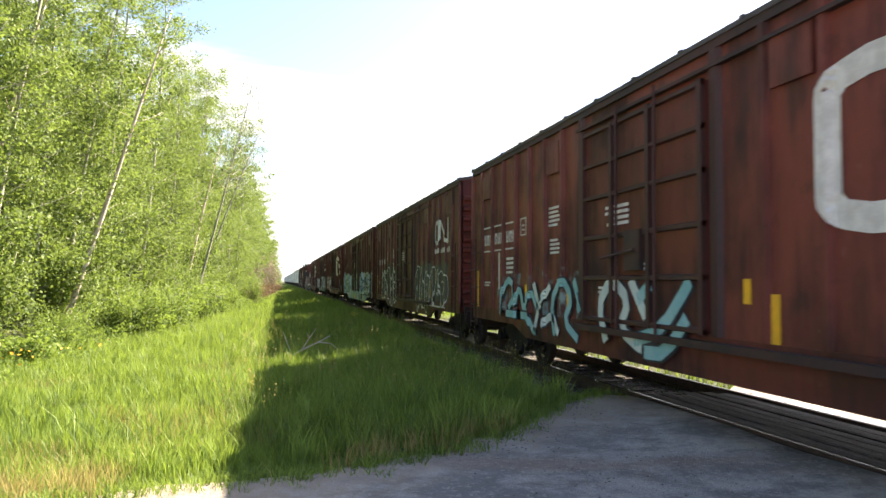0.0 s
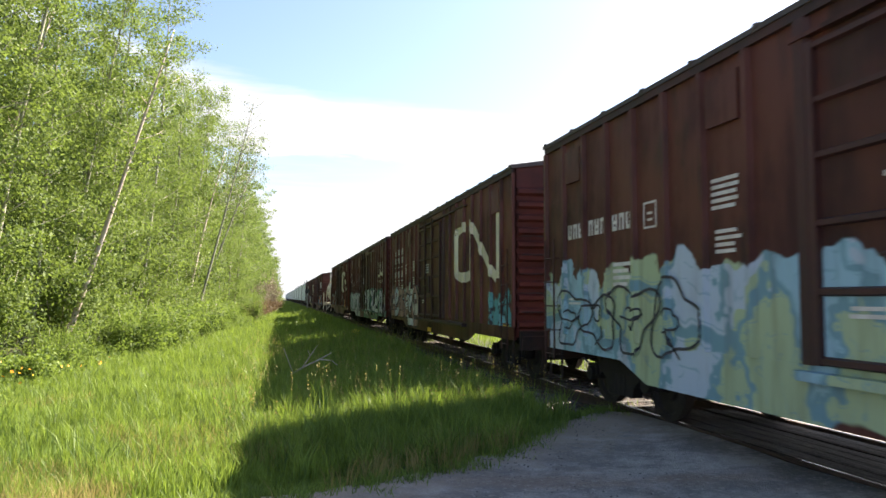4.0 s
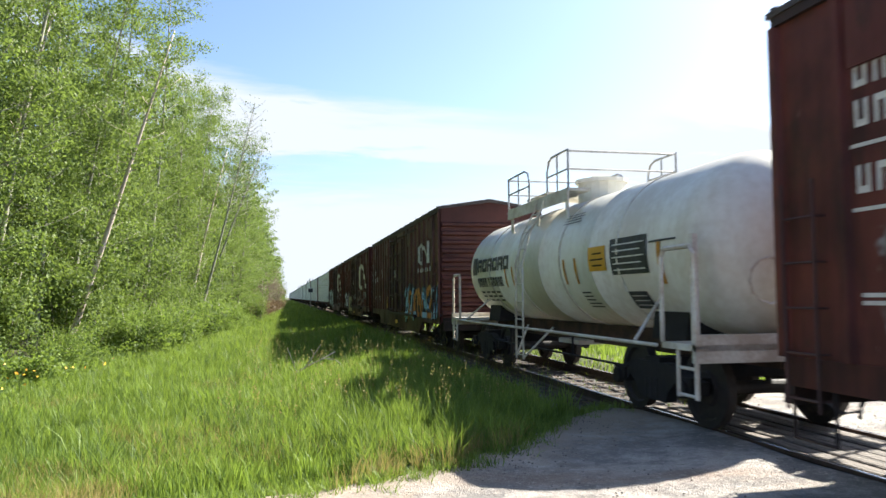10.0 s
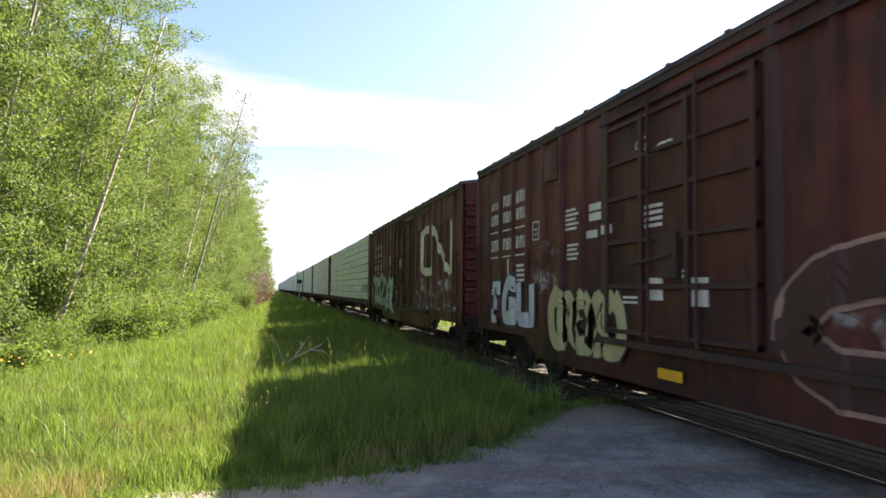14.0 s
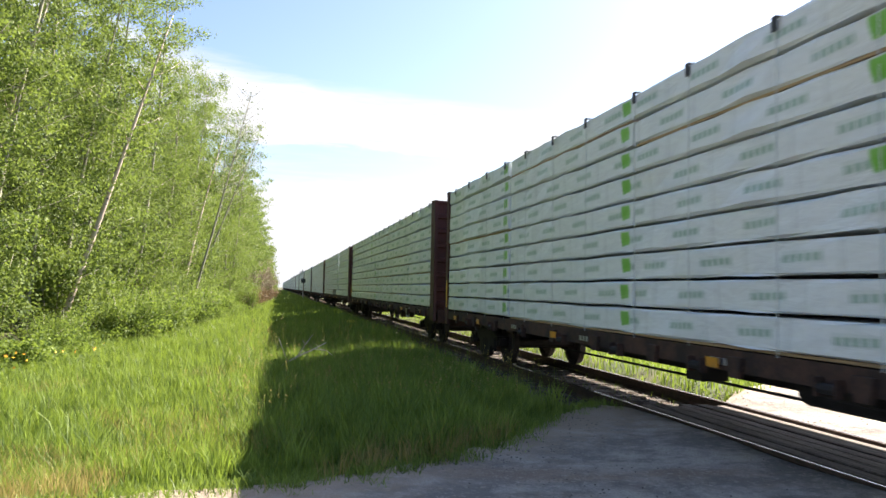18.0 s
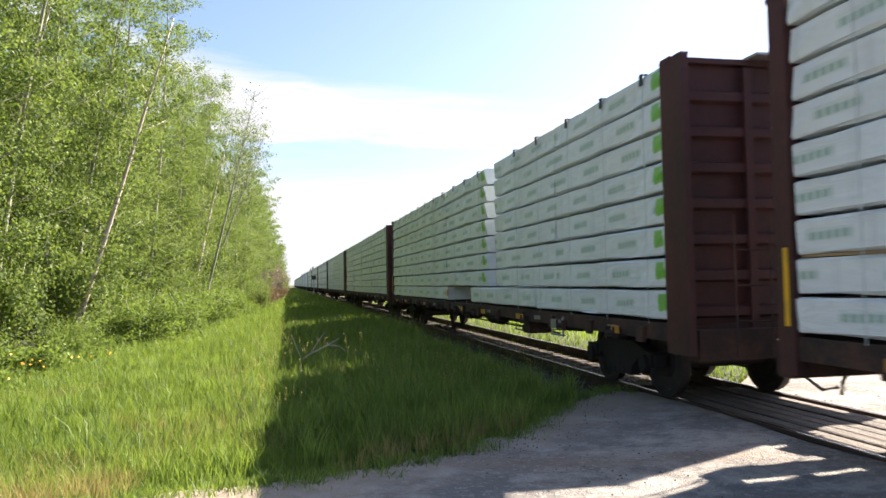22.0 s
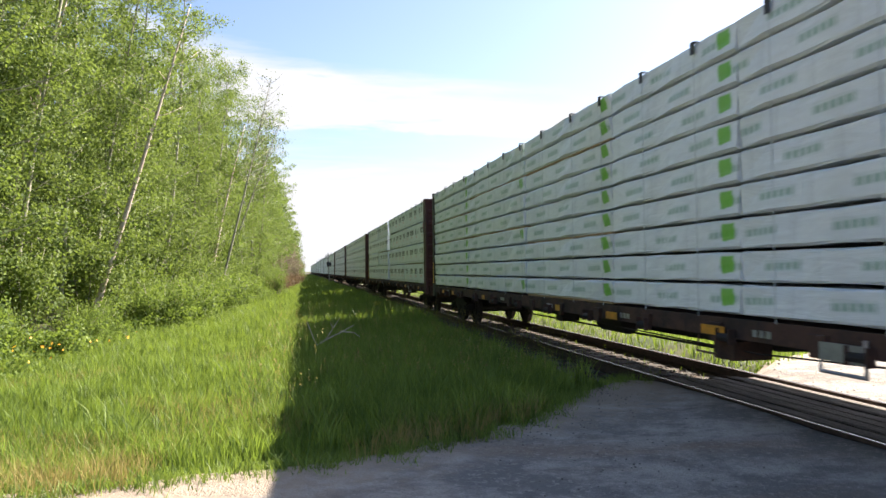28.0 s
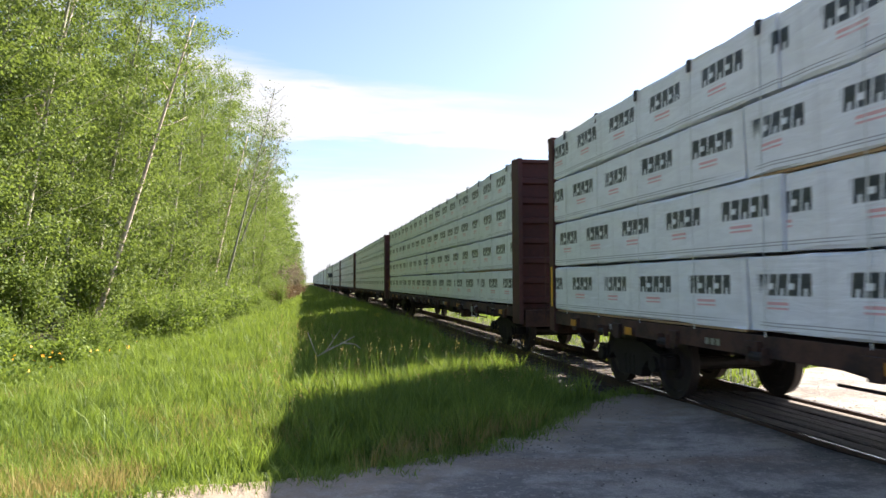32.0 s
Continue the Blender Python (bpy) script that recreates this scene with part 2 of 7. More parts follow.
def wrap_material(name, white, ink, kind, marked, height):
    """Printed plastic wrap round a lumber package that reaches from y = 0 to length, z = 0 to height."""
    k = Nodes(name, 0.42)
    crease = k.noise(2.2, 4, stretch=(1, 0.8, 3.0), distort=1.2)
    fold = k.noise(9, 3, stretch=(1, 1.4, 0.7))
    col = k.mix(k.step(crease, 0.35, 0.7), white, tuple(c * 0.90 for c in white))
    off = k.m("MULTIPLY", k.rand(), 1.3)
    side = k.step(k.m("MULTIPLY", k.x, -1.0), 0.585, 0.6)
    u = k.m("MULTIPLY", k.m("FRACT", k.m("DIVIDE", k.m("ADD", k.y, off), 1.28)), 1.28)
    zf = k.m("DIVIDE", k.z, height)
    seam = k.m("ADD", k.band(u, 0.006, 0.018, 0.004), k.m("MULTIPLY", k.band(u, 0.02, 0.10, 0.02), 0.25), True)
    col = k.mix(k.m("MULTIPLY", k.m("MULTIPLY", seam, side), 0.45), col, tuple(c * 0.55 for c in white))
    if kind == "green":
        frame_u = k.band(u, 0.25, 0.80, 0.012)
        frame_z = k.band(zf, 0.34, 0.70, 0.03)
        inner = k.m("MULTIPLY", k.band(u, 0.27, 0.80, 0.012), k.band(k.m("ADD", zf, k.m("MULTIPLY", u, 0.10)), 0.44, 0.66, 0.03))
        letters = k.m("GREATER_THAN", k.m("FRACT", k.m("MULTIPLY", u, 10.5)), 0.24)
        ink_f = k.m("ADD", k.m("MULTIPLY", k.m("MULTIPLY", inner, letters), 0.46),
                    k.m("MULTIPLY", k.m("MULTIPLY", frame_u, frame_z), 0.14), True)
        col = k.mix(k.m("MULTIPLY", ink_f, side), col, ink)
        spot = k.m("MULTIPLY", k.band(k.m("ADD", k.y, k.m("MULTIPLY", k.noise(6, 2), 0.1)), 0.16, 0.38, 0.02),
                   k.band(k.m("ADD", zf, k.m("MULTIPLY", k.noise(5, 2), 0.2)), 0.40, 0.98, 0.04))
        if marked:
            col = k.mix(k.m("MULTIPLY", k.m("MULTIPLY", spot, side), 0.9), col, (0.13, 0.42, 0.02))
    elif kind == "dark":
        word = k.m("MULTIPLY", k.band(u, 0.20, 1.02, 0.01), k.band(zf, 0.48, 0.76, 0.012))
        cell = k.m("FRACT", k.m("DIVIDE", k.m("ADD", k.m("SUBTRACT", u, 0.24), k.m("MULTIPLY", zf, 0.07)), 0.164))
        gap = k.m("LESS_THAN", cell, 0.84)
        odd = k.m("GREATER_THAN", k.m("FRACT", k.m("DIVIDE", k.m("SUBTRACT", u, 0.24), 0.328)), 0.5)
        foot = k.m("MULTIPLY", k.band(cell, 0.30, 0.54, 0.02), k.band(zf, 0.40, 0.575, 0.008))
        side_cut = k.m("MULTIPLY", k.m("GREATER_THAN", cell, 0.36), k.band(zf, 0.56, 0.64, 0.008))
        glyph = k.m("MULTIPLY", k.m("SUBTRACT", 1.0, k.m("ADD", k.m("MULTIPLY", foot, k.m("SUBTRACT", 1.0, odd)), k.m("MULTIPLY", side_cut, odd))), gap)
        col = k.mix(k.m("MULTIPLY", k.m("MULTIPLY", word, glyph), side), col, ink)
        red = k.m("MULTIPLY", k.band(u, 0.50, 0.86, 0.01),
                  k.m("MULTIPLY", k.band(zf, 0.30, 0.43, 0.01), k.m("LESS_THAN", k.m("FRACT", k.m("MULTIPLY", zf, 14.0)), 0.55)))
        col = k.mix(k.m("MULTIPLY", k.m("MULTIPLY", red, side), 0.6), col, (0.62, 0.13, 0.13))
        rule = k.m("ADD", k.band(zf, 0.075, 0.088, 0.004), k.band(zf, 0.115, 0.128, 0.004))
        col = k.mix(k.m("MULTIPLY", k.m("MULTIPLY", rule, side), 0.6), col, ink)
    pull = k.noise(1.5, 3, vec=k.vec(k.x, k.m("ADD", k.y, k.m("MULTIPLY", k.z, 1.6)), k.m("MULTIPLY", k.z, 3.2)), stretch=(1, 0.55, 1.6), distort=0.6)
    k.bump(k.m("ADD", k.m("ADD", crease, pull), k.m("MULTIPLY", fold, 0.3)), 0.42, 0.035)
    return k.done(col)


M_ground = Nodes("ground", 0.95)
_n = M_ground.noise(0.5, 5)
_f = M_ground.noise(14, 4)
_c = M_ground.mix(M_ground.step(_n, 0.35, 0.65), (0.05, 0.075, 0.015), (0.09, 0.09, 0.032))
_c = M_ground.mix(M_ground.step(_f, 0.45, 0.7), _c, (0.03, 0.035, 0.012))
M_ground.bump(_f, 0.5, 0.05)
M_ground = M_ground.done(_c)

M_road = Nodes("gravel", 0.95)
_a = M_road.noise(1.1, 6, stretch=(0.8, 1.0, 1), rough=0.7)
_m = M_road.noise(4.5, 6, rough=0.75)
_b = M_road.noise(60, 3)
_s = M_road.noise(16, 3, rough=0.8)
_c = M_road.mix(M_road.step(_a, 0.42, 0.58), (0.20, 0.186, 0.175), (0.42, 0.38, 0.34))
_c = M_road.mix(M_road.m("MULTIPLY", M_road.step(M_road.noise(0.55, 4, stretch=(0.5, 1.6, 1)), 0.5, 0.68), 0.75), _c, (0.27, 0.19, 0.14))
_c = M_road.mix(M_road.m("MULTIPLY", M_road.step(_m, 0.45, 0.62), 0.38), _c, (0.14, 0.133, 0.128))
_c = M_road.mix(M_road.m("MULTIPLY", M_road.step(_b, 0.48, 0.62), 0.35), _c, (0.12, 0.115, 0.11))
_c = M_road.mix(M_road.m("MULTIPLY", M_road.step(_s, 0.55, 0.64), 0.55), _c, (0.46, 0.42, 0.37))
_v = M_road.m("SUBTRACT", M_road.y, M_road.m("ADD", M_road.m("MULTIPLY", M_road.x, 0.72), 5.25))
_v = M_road.m("ADD", _v, M_road.m("MULTIPLY", M_road.m("SUBTRACT", _m, 0.5), 3.2))
_c = M_road.mix(M_road.m("MULTIPLY", M_road.step(_v, -0.5, 1.1), 0.8), _c, (0.35, 0.275, 0.205))
M_road.bump(M_road.m("ADD", _b, M_road.m("ADD", M_road.m("MULTIPLY", _s, 1.5), M_road.m("MULTIPLY", _m, 2.5))), 0.8, 0.03)
M_road = M_road.done(M_road.mix(0.02, _c, (0.03, 0.027, 0.025)))

M_ballast = plain("ballast", (0.065, 0.042, 0.030), (0.135, 0.094, 0.070), 14, 0.95, 0, 0.9, 0.04)
M_stone = plain("stone", (0.06, 0.052, 0.046), (0.19, 0.172, 0.152), 4, 0.9, random_amount=0.5)
M_tie = plain("tie_wood", (0.03, 0.023, 0.019), (0.065, 0.053, 0.042), 6, 0.9, 0, 0.6, 0.01, (8, 1, 8), 0.5)
M_plank = plain("plank_wood", (0.040, 0.033, 0.028), (0.18, 0.15, 0.125), 4, 0.85, 0, 0.9, 0.02, (14, 0.5, 14), 0.5)
M_rail = plain("rail_steel", (0.05, 0.032, 0.024), (0.09, 0.058, 0.042), 8, 0.7, 0.4)
M_railhead = plain("rail_shine", (0.55, 0.55, 0.56), (0.66, 0.66, 0.67), 8, 0.22, 1.0, 0.05)
M_steel = plain("grimy_steel", (0.006, 0.005, 0.005), (0.014, 0.011, 0.010), 5, 0.85)
M_wheel = plain("wheel_steel", (0.012, 0.009, 0.008), (0.028, 0.021, 0.018), 6, 0.7, 0.0)
M_brown = plain("car_brown", (0.055, 0.016, 0.013), (0.032, 0.013, 0.011), 1.2, 0.65, 0, 0.2, 0.01, (1, 1, 0.4))
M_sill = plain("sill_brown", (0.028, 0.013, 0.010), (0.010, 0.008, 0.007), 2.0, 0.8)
M_roof = plain("roof_grey", (0.040, 0.030, 0.028), (0.075, 0.060, 0.056), 1.6, 0.6, 0.1)
M_chord = plain("chord_brown", (0.050, 0.018, 0.014), (0.022, 0.012, 0.010), 2.4, 0.7)
M_yellow = plain("reflector_yellow", (0.80, 0.42, 0.02), (0.62, 0.34, 0.03), 6, 0.4, 0, 0.05)
M_white = plain("lettering_white", (0.62, 0.61, 0.56), (0.46, 0.44, 0.40), 7, 0.6, 0, 0.05)
M_cream = plain("logo_cream", (0.66, 0.62, 0.46), (0.52, 0.46, 0.34), 2.2, 0.6, 0, 0.05, 0.005, (1, 2, 0.5))
M_tank = plain("tank_white", (0.72, 0.71, 0.64), (0.56, 0.52, 0.43), 0.9, 0.42, 0, 0.1, 0.01, (1, 1, 0.3))
M_tankframe = plain("frame_white", (0.62, 0.60, 0.53), (0.40, 0.34, 0.27), 2.5, 0.55)
M_grey = plain("galvanised", (0.38, 0.39, 0.40), (0.28, 0.28, 0.28), 5, 0.45, 0.6)
M_black = plain("black_paint", (0.02, 0.02, 0.022), (0.045, 0.045, 0.05), 6, 0.6)
M_bulk = plain("bulkhead_maroon", (0.068, 0.018, 0.015), (0.034, 0.012, 0.010), 1.2, 0.7, 0, 0.2, 0.01, (1, 1, 0.4))
M_deck = plain("deck_brown", (0.066, 0.031, 0.019), (0.018, 0.011, 0.008), 3.0, 0.85, 0, 0.4, 0.01)
M_mark = plain("reflector_orange", (0.55, 0.24, 0.02), (0.36, 0.17, 0.03), 8, 0.5, 0, 0.05)
M_amber = plain("placard_amber", (0.60, 0.30, 0.02), (0.48, 0.25, 0.03), 5, 0.5)
M_red = plain("tag_red", (0.6, 0.03, 0.03), (0.45, 0.03, 0.03), 5, 0.5)
M_orange = plain("tag_orange", (0.75, 0.17, 0.03), (0.6, 0.15, 0.03), 5, 0.5)
M_lumber = plain("raw_lumber", (0.36, 0.25, 0.12), (0.22, 0.15, 0.075), 3, 0.8, 0, 0.3, 0.005, (12, 0.5, 12), 0.6)
M_strap = plain("strap", (0.56, 0.60, 0.59), (0.46, 0.50, 0.50), 4, 0.5)
M_bark = Nodes("aspen_bark", 0.8)
_n = M_bark.noise(3.0, 5, stretch=(1, 1, 0.5))
_k = M_bark.noise(9.0, 3, stretch=(0.6, 0.6, 2.2))
_c = M_bark.mix(M_bark.step(_n, 0.35, 0.7), (0.30, 0.29, 0.22), (0.17, 0.17, 0.12))
_c = M_bark.mix(M_bark.step(_k, 0.62, 0.7), _c, (0.07, 0.055, 0.045))
M_bark.bump(_k, 0.4, 0.02)
M_bark = M_bark.done(_c)
M_birch = Nodes("birch_bark", 0.7)
_k = M_birch.noise(7.0, 4, stretch=(0.6, 0.6, 2.6))
_c = M_birch.mix(M_birch.step(M_birch.noise(1.5, 4), 0.35, 0.7), (0.52, 0.44, 0.37), (0.38, 0.31, 0.26))
_c = M_birch.mix(M_birch.step(_k, 0.60, 0.68), _c, (0.09, 0.07, 0.06))
M_birch.bump(_k, 0.4, 0.02)
M_birch = M_birch.done(_c)
M_leaf = leaf_material("aspen_leaf", (0.032, 0.064, 0.016), (0.205, 0.268, 0.074), (0.24, 0.33, 0.060), 0.92, 0.4, 0.2, 0.6, 0.32)
# Darker aspen leaf tone; shade in the woods' deep gaps is put into it.
M_leaf2 = leaf_material("dark_aspen_leaf", (0.032, 0.056, 0.021), (0.105, 0.142, 0.052), (0.125, 0.175, 0.044), 0.86, 0.4)
M_bushleaf = leaf_material("shrub_leaf", (0.045, 0.088, 0.020), (0.20, 0.27, 0.066), (0.25, 0.35, 0.055), 0.86, 0.45)
M_redtwig = leaf_material("red_shrub", (0.10, 0.062, 0.036), (0.19, 0.13, 0.075), (0.17, 0.12, 0.06), 0.86, 0.4)
M_grass = leaf_material("grass_blade", (0.011, 0.042, 0.016), (0.290, 0.398, 0.086), (0.29, 0.40, 0.052), 0.88, 0.5, 0.20, 0.5, 0.30)
M_straw = leaf_material("dry_grass", (0.24, 0.20, 0.07), (0.50, 0.41, 0.16), (0.34, 0.28, 0.09), 0.85)
# Paled towards grey: the haze of distance is put into this colour.
M_conifer = leaf_material("hazed_conifer", (0.085, 0.108, 0.098), (0.115, 0.138, 0.12), (0.04, 0.06, 0.045))
M_browntwig = leaf_material("bare_twigs", (0.19, 0.15, 0.115), (0.34, 0.28, 0.21), (0.14, 0.11, 0.07), 0.9, 0.4)
M_yellowflower = plain("flower_yellow", (0.75, 0.62, 0.04), (0.6, 0.5, 0.05), 8, 0.6)
M_flower = plain("flower_orange", (0.8, 0.32, 0.02), (0.8, 0.5, 0.03), 8, 0.6)
M_spray = plain("spray_ink", (0.025, 0.03, 0.035), (0.06, 0.055, 0.06), 3, 0.7, 0, 0.05)
M_teal = plain("spray_teal", (0.16, 0.36, 0.35), (0.26, 0.44, 0.42), 3, 0.7, 0, 0.05)
M_pale = plain("spray_pale", (0.52, 0.58, 0.50), (0.42, 0.50, 0.46), 3, 0.7, 0, 0.05)
M_paleletter = plain("spray_white", (0.54, 0.55, 0.53), (0.37, 0.40, 0.39), 2.2, 0.7, 0, 0.05)
M_lilac = plain("spray_lilac", (0.42, 0.42, 0.49), (0.53, 0.52, 0.54), 2.2, 0.7, 0, 0.05)
M_moss = plain("spray_moss", (0.33, 0.38, 0.29), (0.25, 0.29, 0.22), 2.2, 0.7, 0, 0.05)
M_ochre = plain("spray_ochre", (0.44, 0.39, 0.19), (0.34, 0.31, 0.16), 3.2, 0.7, 0, 0.05)
M_blush = plain("spray_pink", (0.33, 0.205, 0.155), (0.22, 0.14, 0.11), 2.2, 0.7, 0, 0.05)
M_sky = plain("spray_blue", (0.22, 0.42, 0.55), (0.33, 0.50, 0.58), 2.2, 0.7, 0, 0.05)
M_rustletter = plain("spray_orange", (0.50, 0.22, 0.05), (0.38, 0.15, 0.04), 2.2, 0.7, 0, 0.05)
M_dead = plain("dead_wood", (0.50, 0.44, 0.37), (0.34, 0.29, 0.24), 8, 0.85)


# ---- mesh building ----
class Geo:
    """Collects vertices and faces of one mesh."""

    def __init__(self):
        self.v, self.f = [], []

    def face(self, *pts):
        i = len(self.v)
        self.v.extend(pts)
        self.f.append(tuple(range(i, i + len(pts))))
        return self

    def box(self, x0, x1, y0, y1, z0, z1):
        i = len(self.v)
        self.v += [(x, y, z) for x in (x0, x1) for y in (y0, y1) for z in (z0, z1)]
        self.f += [tuple(i + k for k in q) for q in
                   ((0, 1, 3, 2), (4, 6, 7, 5), (0, 4, 5, 1), (2, 3, 7, 6), (0, 2, 6, 4), (1, 5, 7, 3))]
        return self

    def prism(self, poly, axis, a, b, taper=1.0):
        """A closed prism: poly in the other two axes, from a to b along the axis."""
        i, n = len(self.v), len(poly)
        for t in (a, b):
            for p, q in poly:
                self.v.append({"x": (t, p, q), "y": (p, t, q), "z": (p, q, t)}[axis])
        self.f += [tuple(range(i + n - 1, i - 1, -1)), tuple(range(i + n, i + 2 * n))]
        self.f += [(i + k, i + (k + 1) % n, i + n + (k + 1) % n, i + n + k) for k in range(n)]
        return self

    def tube(self, pts, r, n=8, r1=None):
        """A tube through points, tapered from r to r1."""
        pts = [Vector(p) for p in pts]
        r1 = r if r1 is None else r1
        i = len(self.v)
        for k, p in enumerate(pts):
            d = (pts[min(k + 1, len(pts) - 1)] - pts[max(k - 1, 0)]).normalized()
            a = d.orthogonal().normalized() if abs(d.z) < 0.9 else Vector((1, 0, 0)).cross(d).normalized()
            if abs(d.z) >= 0.9:
                a = d.cross(Vector((0, 1, 0))).normalized()
            b = d.cross(a)
            rr = r + (r1 - r) * k / (len(pts) - 1)
            for j in range(n):
                w = 2 * math.pi * j / n
                self.v.append(tuple(p + (a * math.cos(w) + b * math.sin(w)) * rr))
        for k in range(len(pts) - 1):
            for j in range(n):
                q = i + k * n
                self.f.append((q + j, q + (j + 1) % n, q + n + (j + 1) % n, q + n + j))
        self.f += [tuple(range(i + n - 1, i - 1, -1)), tuple(range(i + (len(pts) - 1) * n, i + len(pts) * n))]
        return self

    def lathe(self, profile, axis_y=True, n=28, cz=0.0, smooth=True):
        """Turned round the y axis at height cz: profile of (y, radius)."""
        i = len(self.v)
        for y, r in profile:
            for j in range(n):
                w = 2 * math.pi * j / n
                self.v.append((r * math.sin(w), y, cz + r * math.cos(w)))
        for k in range(len(profile) - 1):
            for j in range(n):
                q = i + k * n
                self.f.append((q + j, q + n + j, q + n + (j + 1) % n, q + (j + 1) % n))
        m = len(profile) - 1
        self.f += [tuple(range(i, i + n)), tuple(range(i + (m + 1) * n - 1, i + m * n - 1, -1))]
        return self

    def mesh(self, name, material, smooth=False):
        me = bpy.data.meshes.new(name)
        me.from_pydata(self.v, [], self.f)
        if smooth:
            me.shade_smooth()
        me.materials.append(material)
        me.update()
        return me


def fix_normals(me):
    bm = bmesh.new()
    bm.from_mesh(me)
    bmesh.ops.recalc_face_normals(bm, faces=bm.faces)
    bm.to_mesh(me)
    bm.free()


def part(name, geo, material, parent, label="", smooth=False, at=None):
    me = geo.mesh(name, material, smooth) if isinstance(geo, Geo) else geo
    ob = new(name, me)
    ob.parent = parent
    if at is not None:
        ob.matrix_basis = at
    if label:
        ob["label"] = label
    if material is not None and ob.material_slots and ob.material_slots[0].material is not material:
        ob.material_slots[0].link = "OBJECT"
        ob.material_slots[0].material = material
    return ob


def quads_mesh(name, verts, faces_per, material):
    """verts (n, k, 3): n separate polygons of k corners each, in one mesh."""
    n, k = verts.shape[:2]
    me = bpy.data.meshes.new(name)
    me.vertices.add(n * k)
    me.vertices.foreach_set("co", verts.reshape(-1).astype(np.float32))
    me.loops.add(n * k)
    me.loops.foreach_set("vertex_index", np.arange(n * k, dtype=np.int32))
    me.polygons.add(n)
    me.polygons.foreach_set("loop_start", np.arange(0, n * k, k, dtype=np.int32))
    me.polygons.foreach_set("loop_total", np.full(n, k, dtype=np.int32))
    me.update(calc_edges=True)
    me.materials.append(material)
    return me


def blade_mesh(name, v, material):
    """v (n, 5, 3): foot left and right, middle right, tip, middle left; a quad and a triangle a blade."""
    n = len(v)
    base = np.arange(n, dtype=np.int32)[:, None] * 5
    idx = (base + np.array([0, 1, 2, 4, 4, 2, 3], dtype=np.int32)).reshape(-1)
    me = bpy.data.meshes.new(name)
    me.vertices.add(n * 5)
    me.vertices.foreach_set("co", v.reshape(-1).astype(np.float32))
    me.loops.add(n * 7)
    me.loops.foreach_set("vertex_index", idx)
    me.polygons.add(n * 2)
    me.polygons.foreach_set("loop_start", (np.arange(n)[:, None] * 7 + np.array([0, 4])).reshape(-1).astype(np.int32))
    me.polygons.foreach_set("loop_total", np.tile(np.array([4, 3], dtype=np.int32), n))
    me.update(calc_edges=True)
    me.materials.append(material)
    return me

# ---- ground, road and track ----
MID = 5.87           # middle of the track
GAUGE = 0.765        # rail centre to middle
PLANK_END = 10.15


def road_edge(x):
    """How far along the track the gravel reaches before the crossing's verge."""
    return np.interp(x, [-60, -12, -3, -0.9, 0.26, 1.0, 1.8, 2.6, 3.1, 4.0, 4.75, 4.95, 7.0, 8.2, 9.4, 14, 60],
                     [2.0, 5.2, 5.9, 6.3, 6.5, 6.9, 7.4, 8.1, 8.8, 10.0, 10.5, 10.2, 10.3, 11.9, 12.7, 13.5, 15.0])


def ground_z(x, y):
    """Height of the soil: a shallow ditch before the woods, level at the track."""
    x, y = np.asarray(x, float), np.asarray(y, float)
    t = np.clip((3.2 - x) / 9.0, 0, 1)
    z = -0.12 - 0.38 * t * t * (3 - 2 * t)
    z = z + 0.35 * np.clip((-7.5 - x) / 8.0, 0, 1)
    far = np.clip((x - 9.0) / 8.0, 0, 1)
    z = z - 0.35 * far
    d = y - road_edge(x)
    z = np.where(d > 0, np.maximum(z, -0.085 - 0.16 * d), np.minimum(z, -0.12))
    bedded = np.clip((x - 3.8) / 0.5, 0, 1) * np.clip((8.2 - x) / 0.5, 0, 1) * np.clip((y - 9.9) / 0.5, 0, 1)
    z = z - 0.34 * bedded
    return z + 0.03 * np.sin(x * 1.7 + y * 0.6) * np.sin(y * 0.9 - x * 0.4)


def grid_mesh(name, xs, ys, zf, material):
    X, Y = np.meshgrid(xs, ys)
    Z = zf(X, Y)
    v = np.stack([X, Y, Z], -1).reshape(-1, 3)
    nx, ny = len(xs), len(ys)
    idx = np.arange(nx * ny).reshape(ny, nx)
    f = np.stack([idx[:-1, :-1], idx[:-1, 1:], idx[1:, 1:], idx[1:, :-1]], -1).reshape(-1, 4)
    me = bpy.data.meshes.new(name)
    me.from_pydata(v.tolist(), [], f.tolist())
    me.shade_smooth()
    me.materials.append(material)
    return me


xs = np.concatenate([[-1800, -700, -300, -120, -60, -40], np.linspace(-30, 30, 121), [40, 60, 120, 300, 700, 1800]])
ys = np.concatenate([[-900, -300, -100, -40, -20], np.linspace(-10, 60, 141), np.linspace(65, 200, 28), [260, 400, 800, 1500, 3000]])
ground = new("ground", grid_mesh("ground", xs, ys, ground_z, M_ground))
tagged(ground, "grassy soil of a railway clearing", "ground", kind="structure")


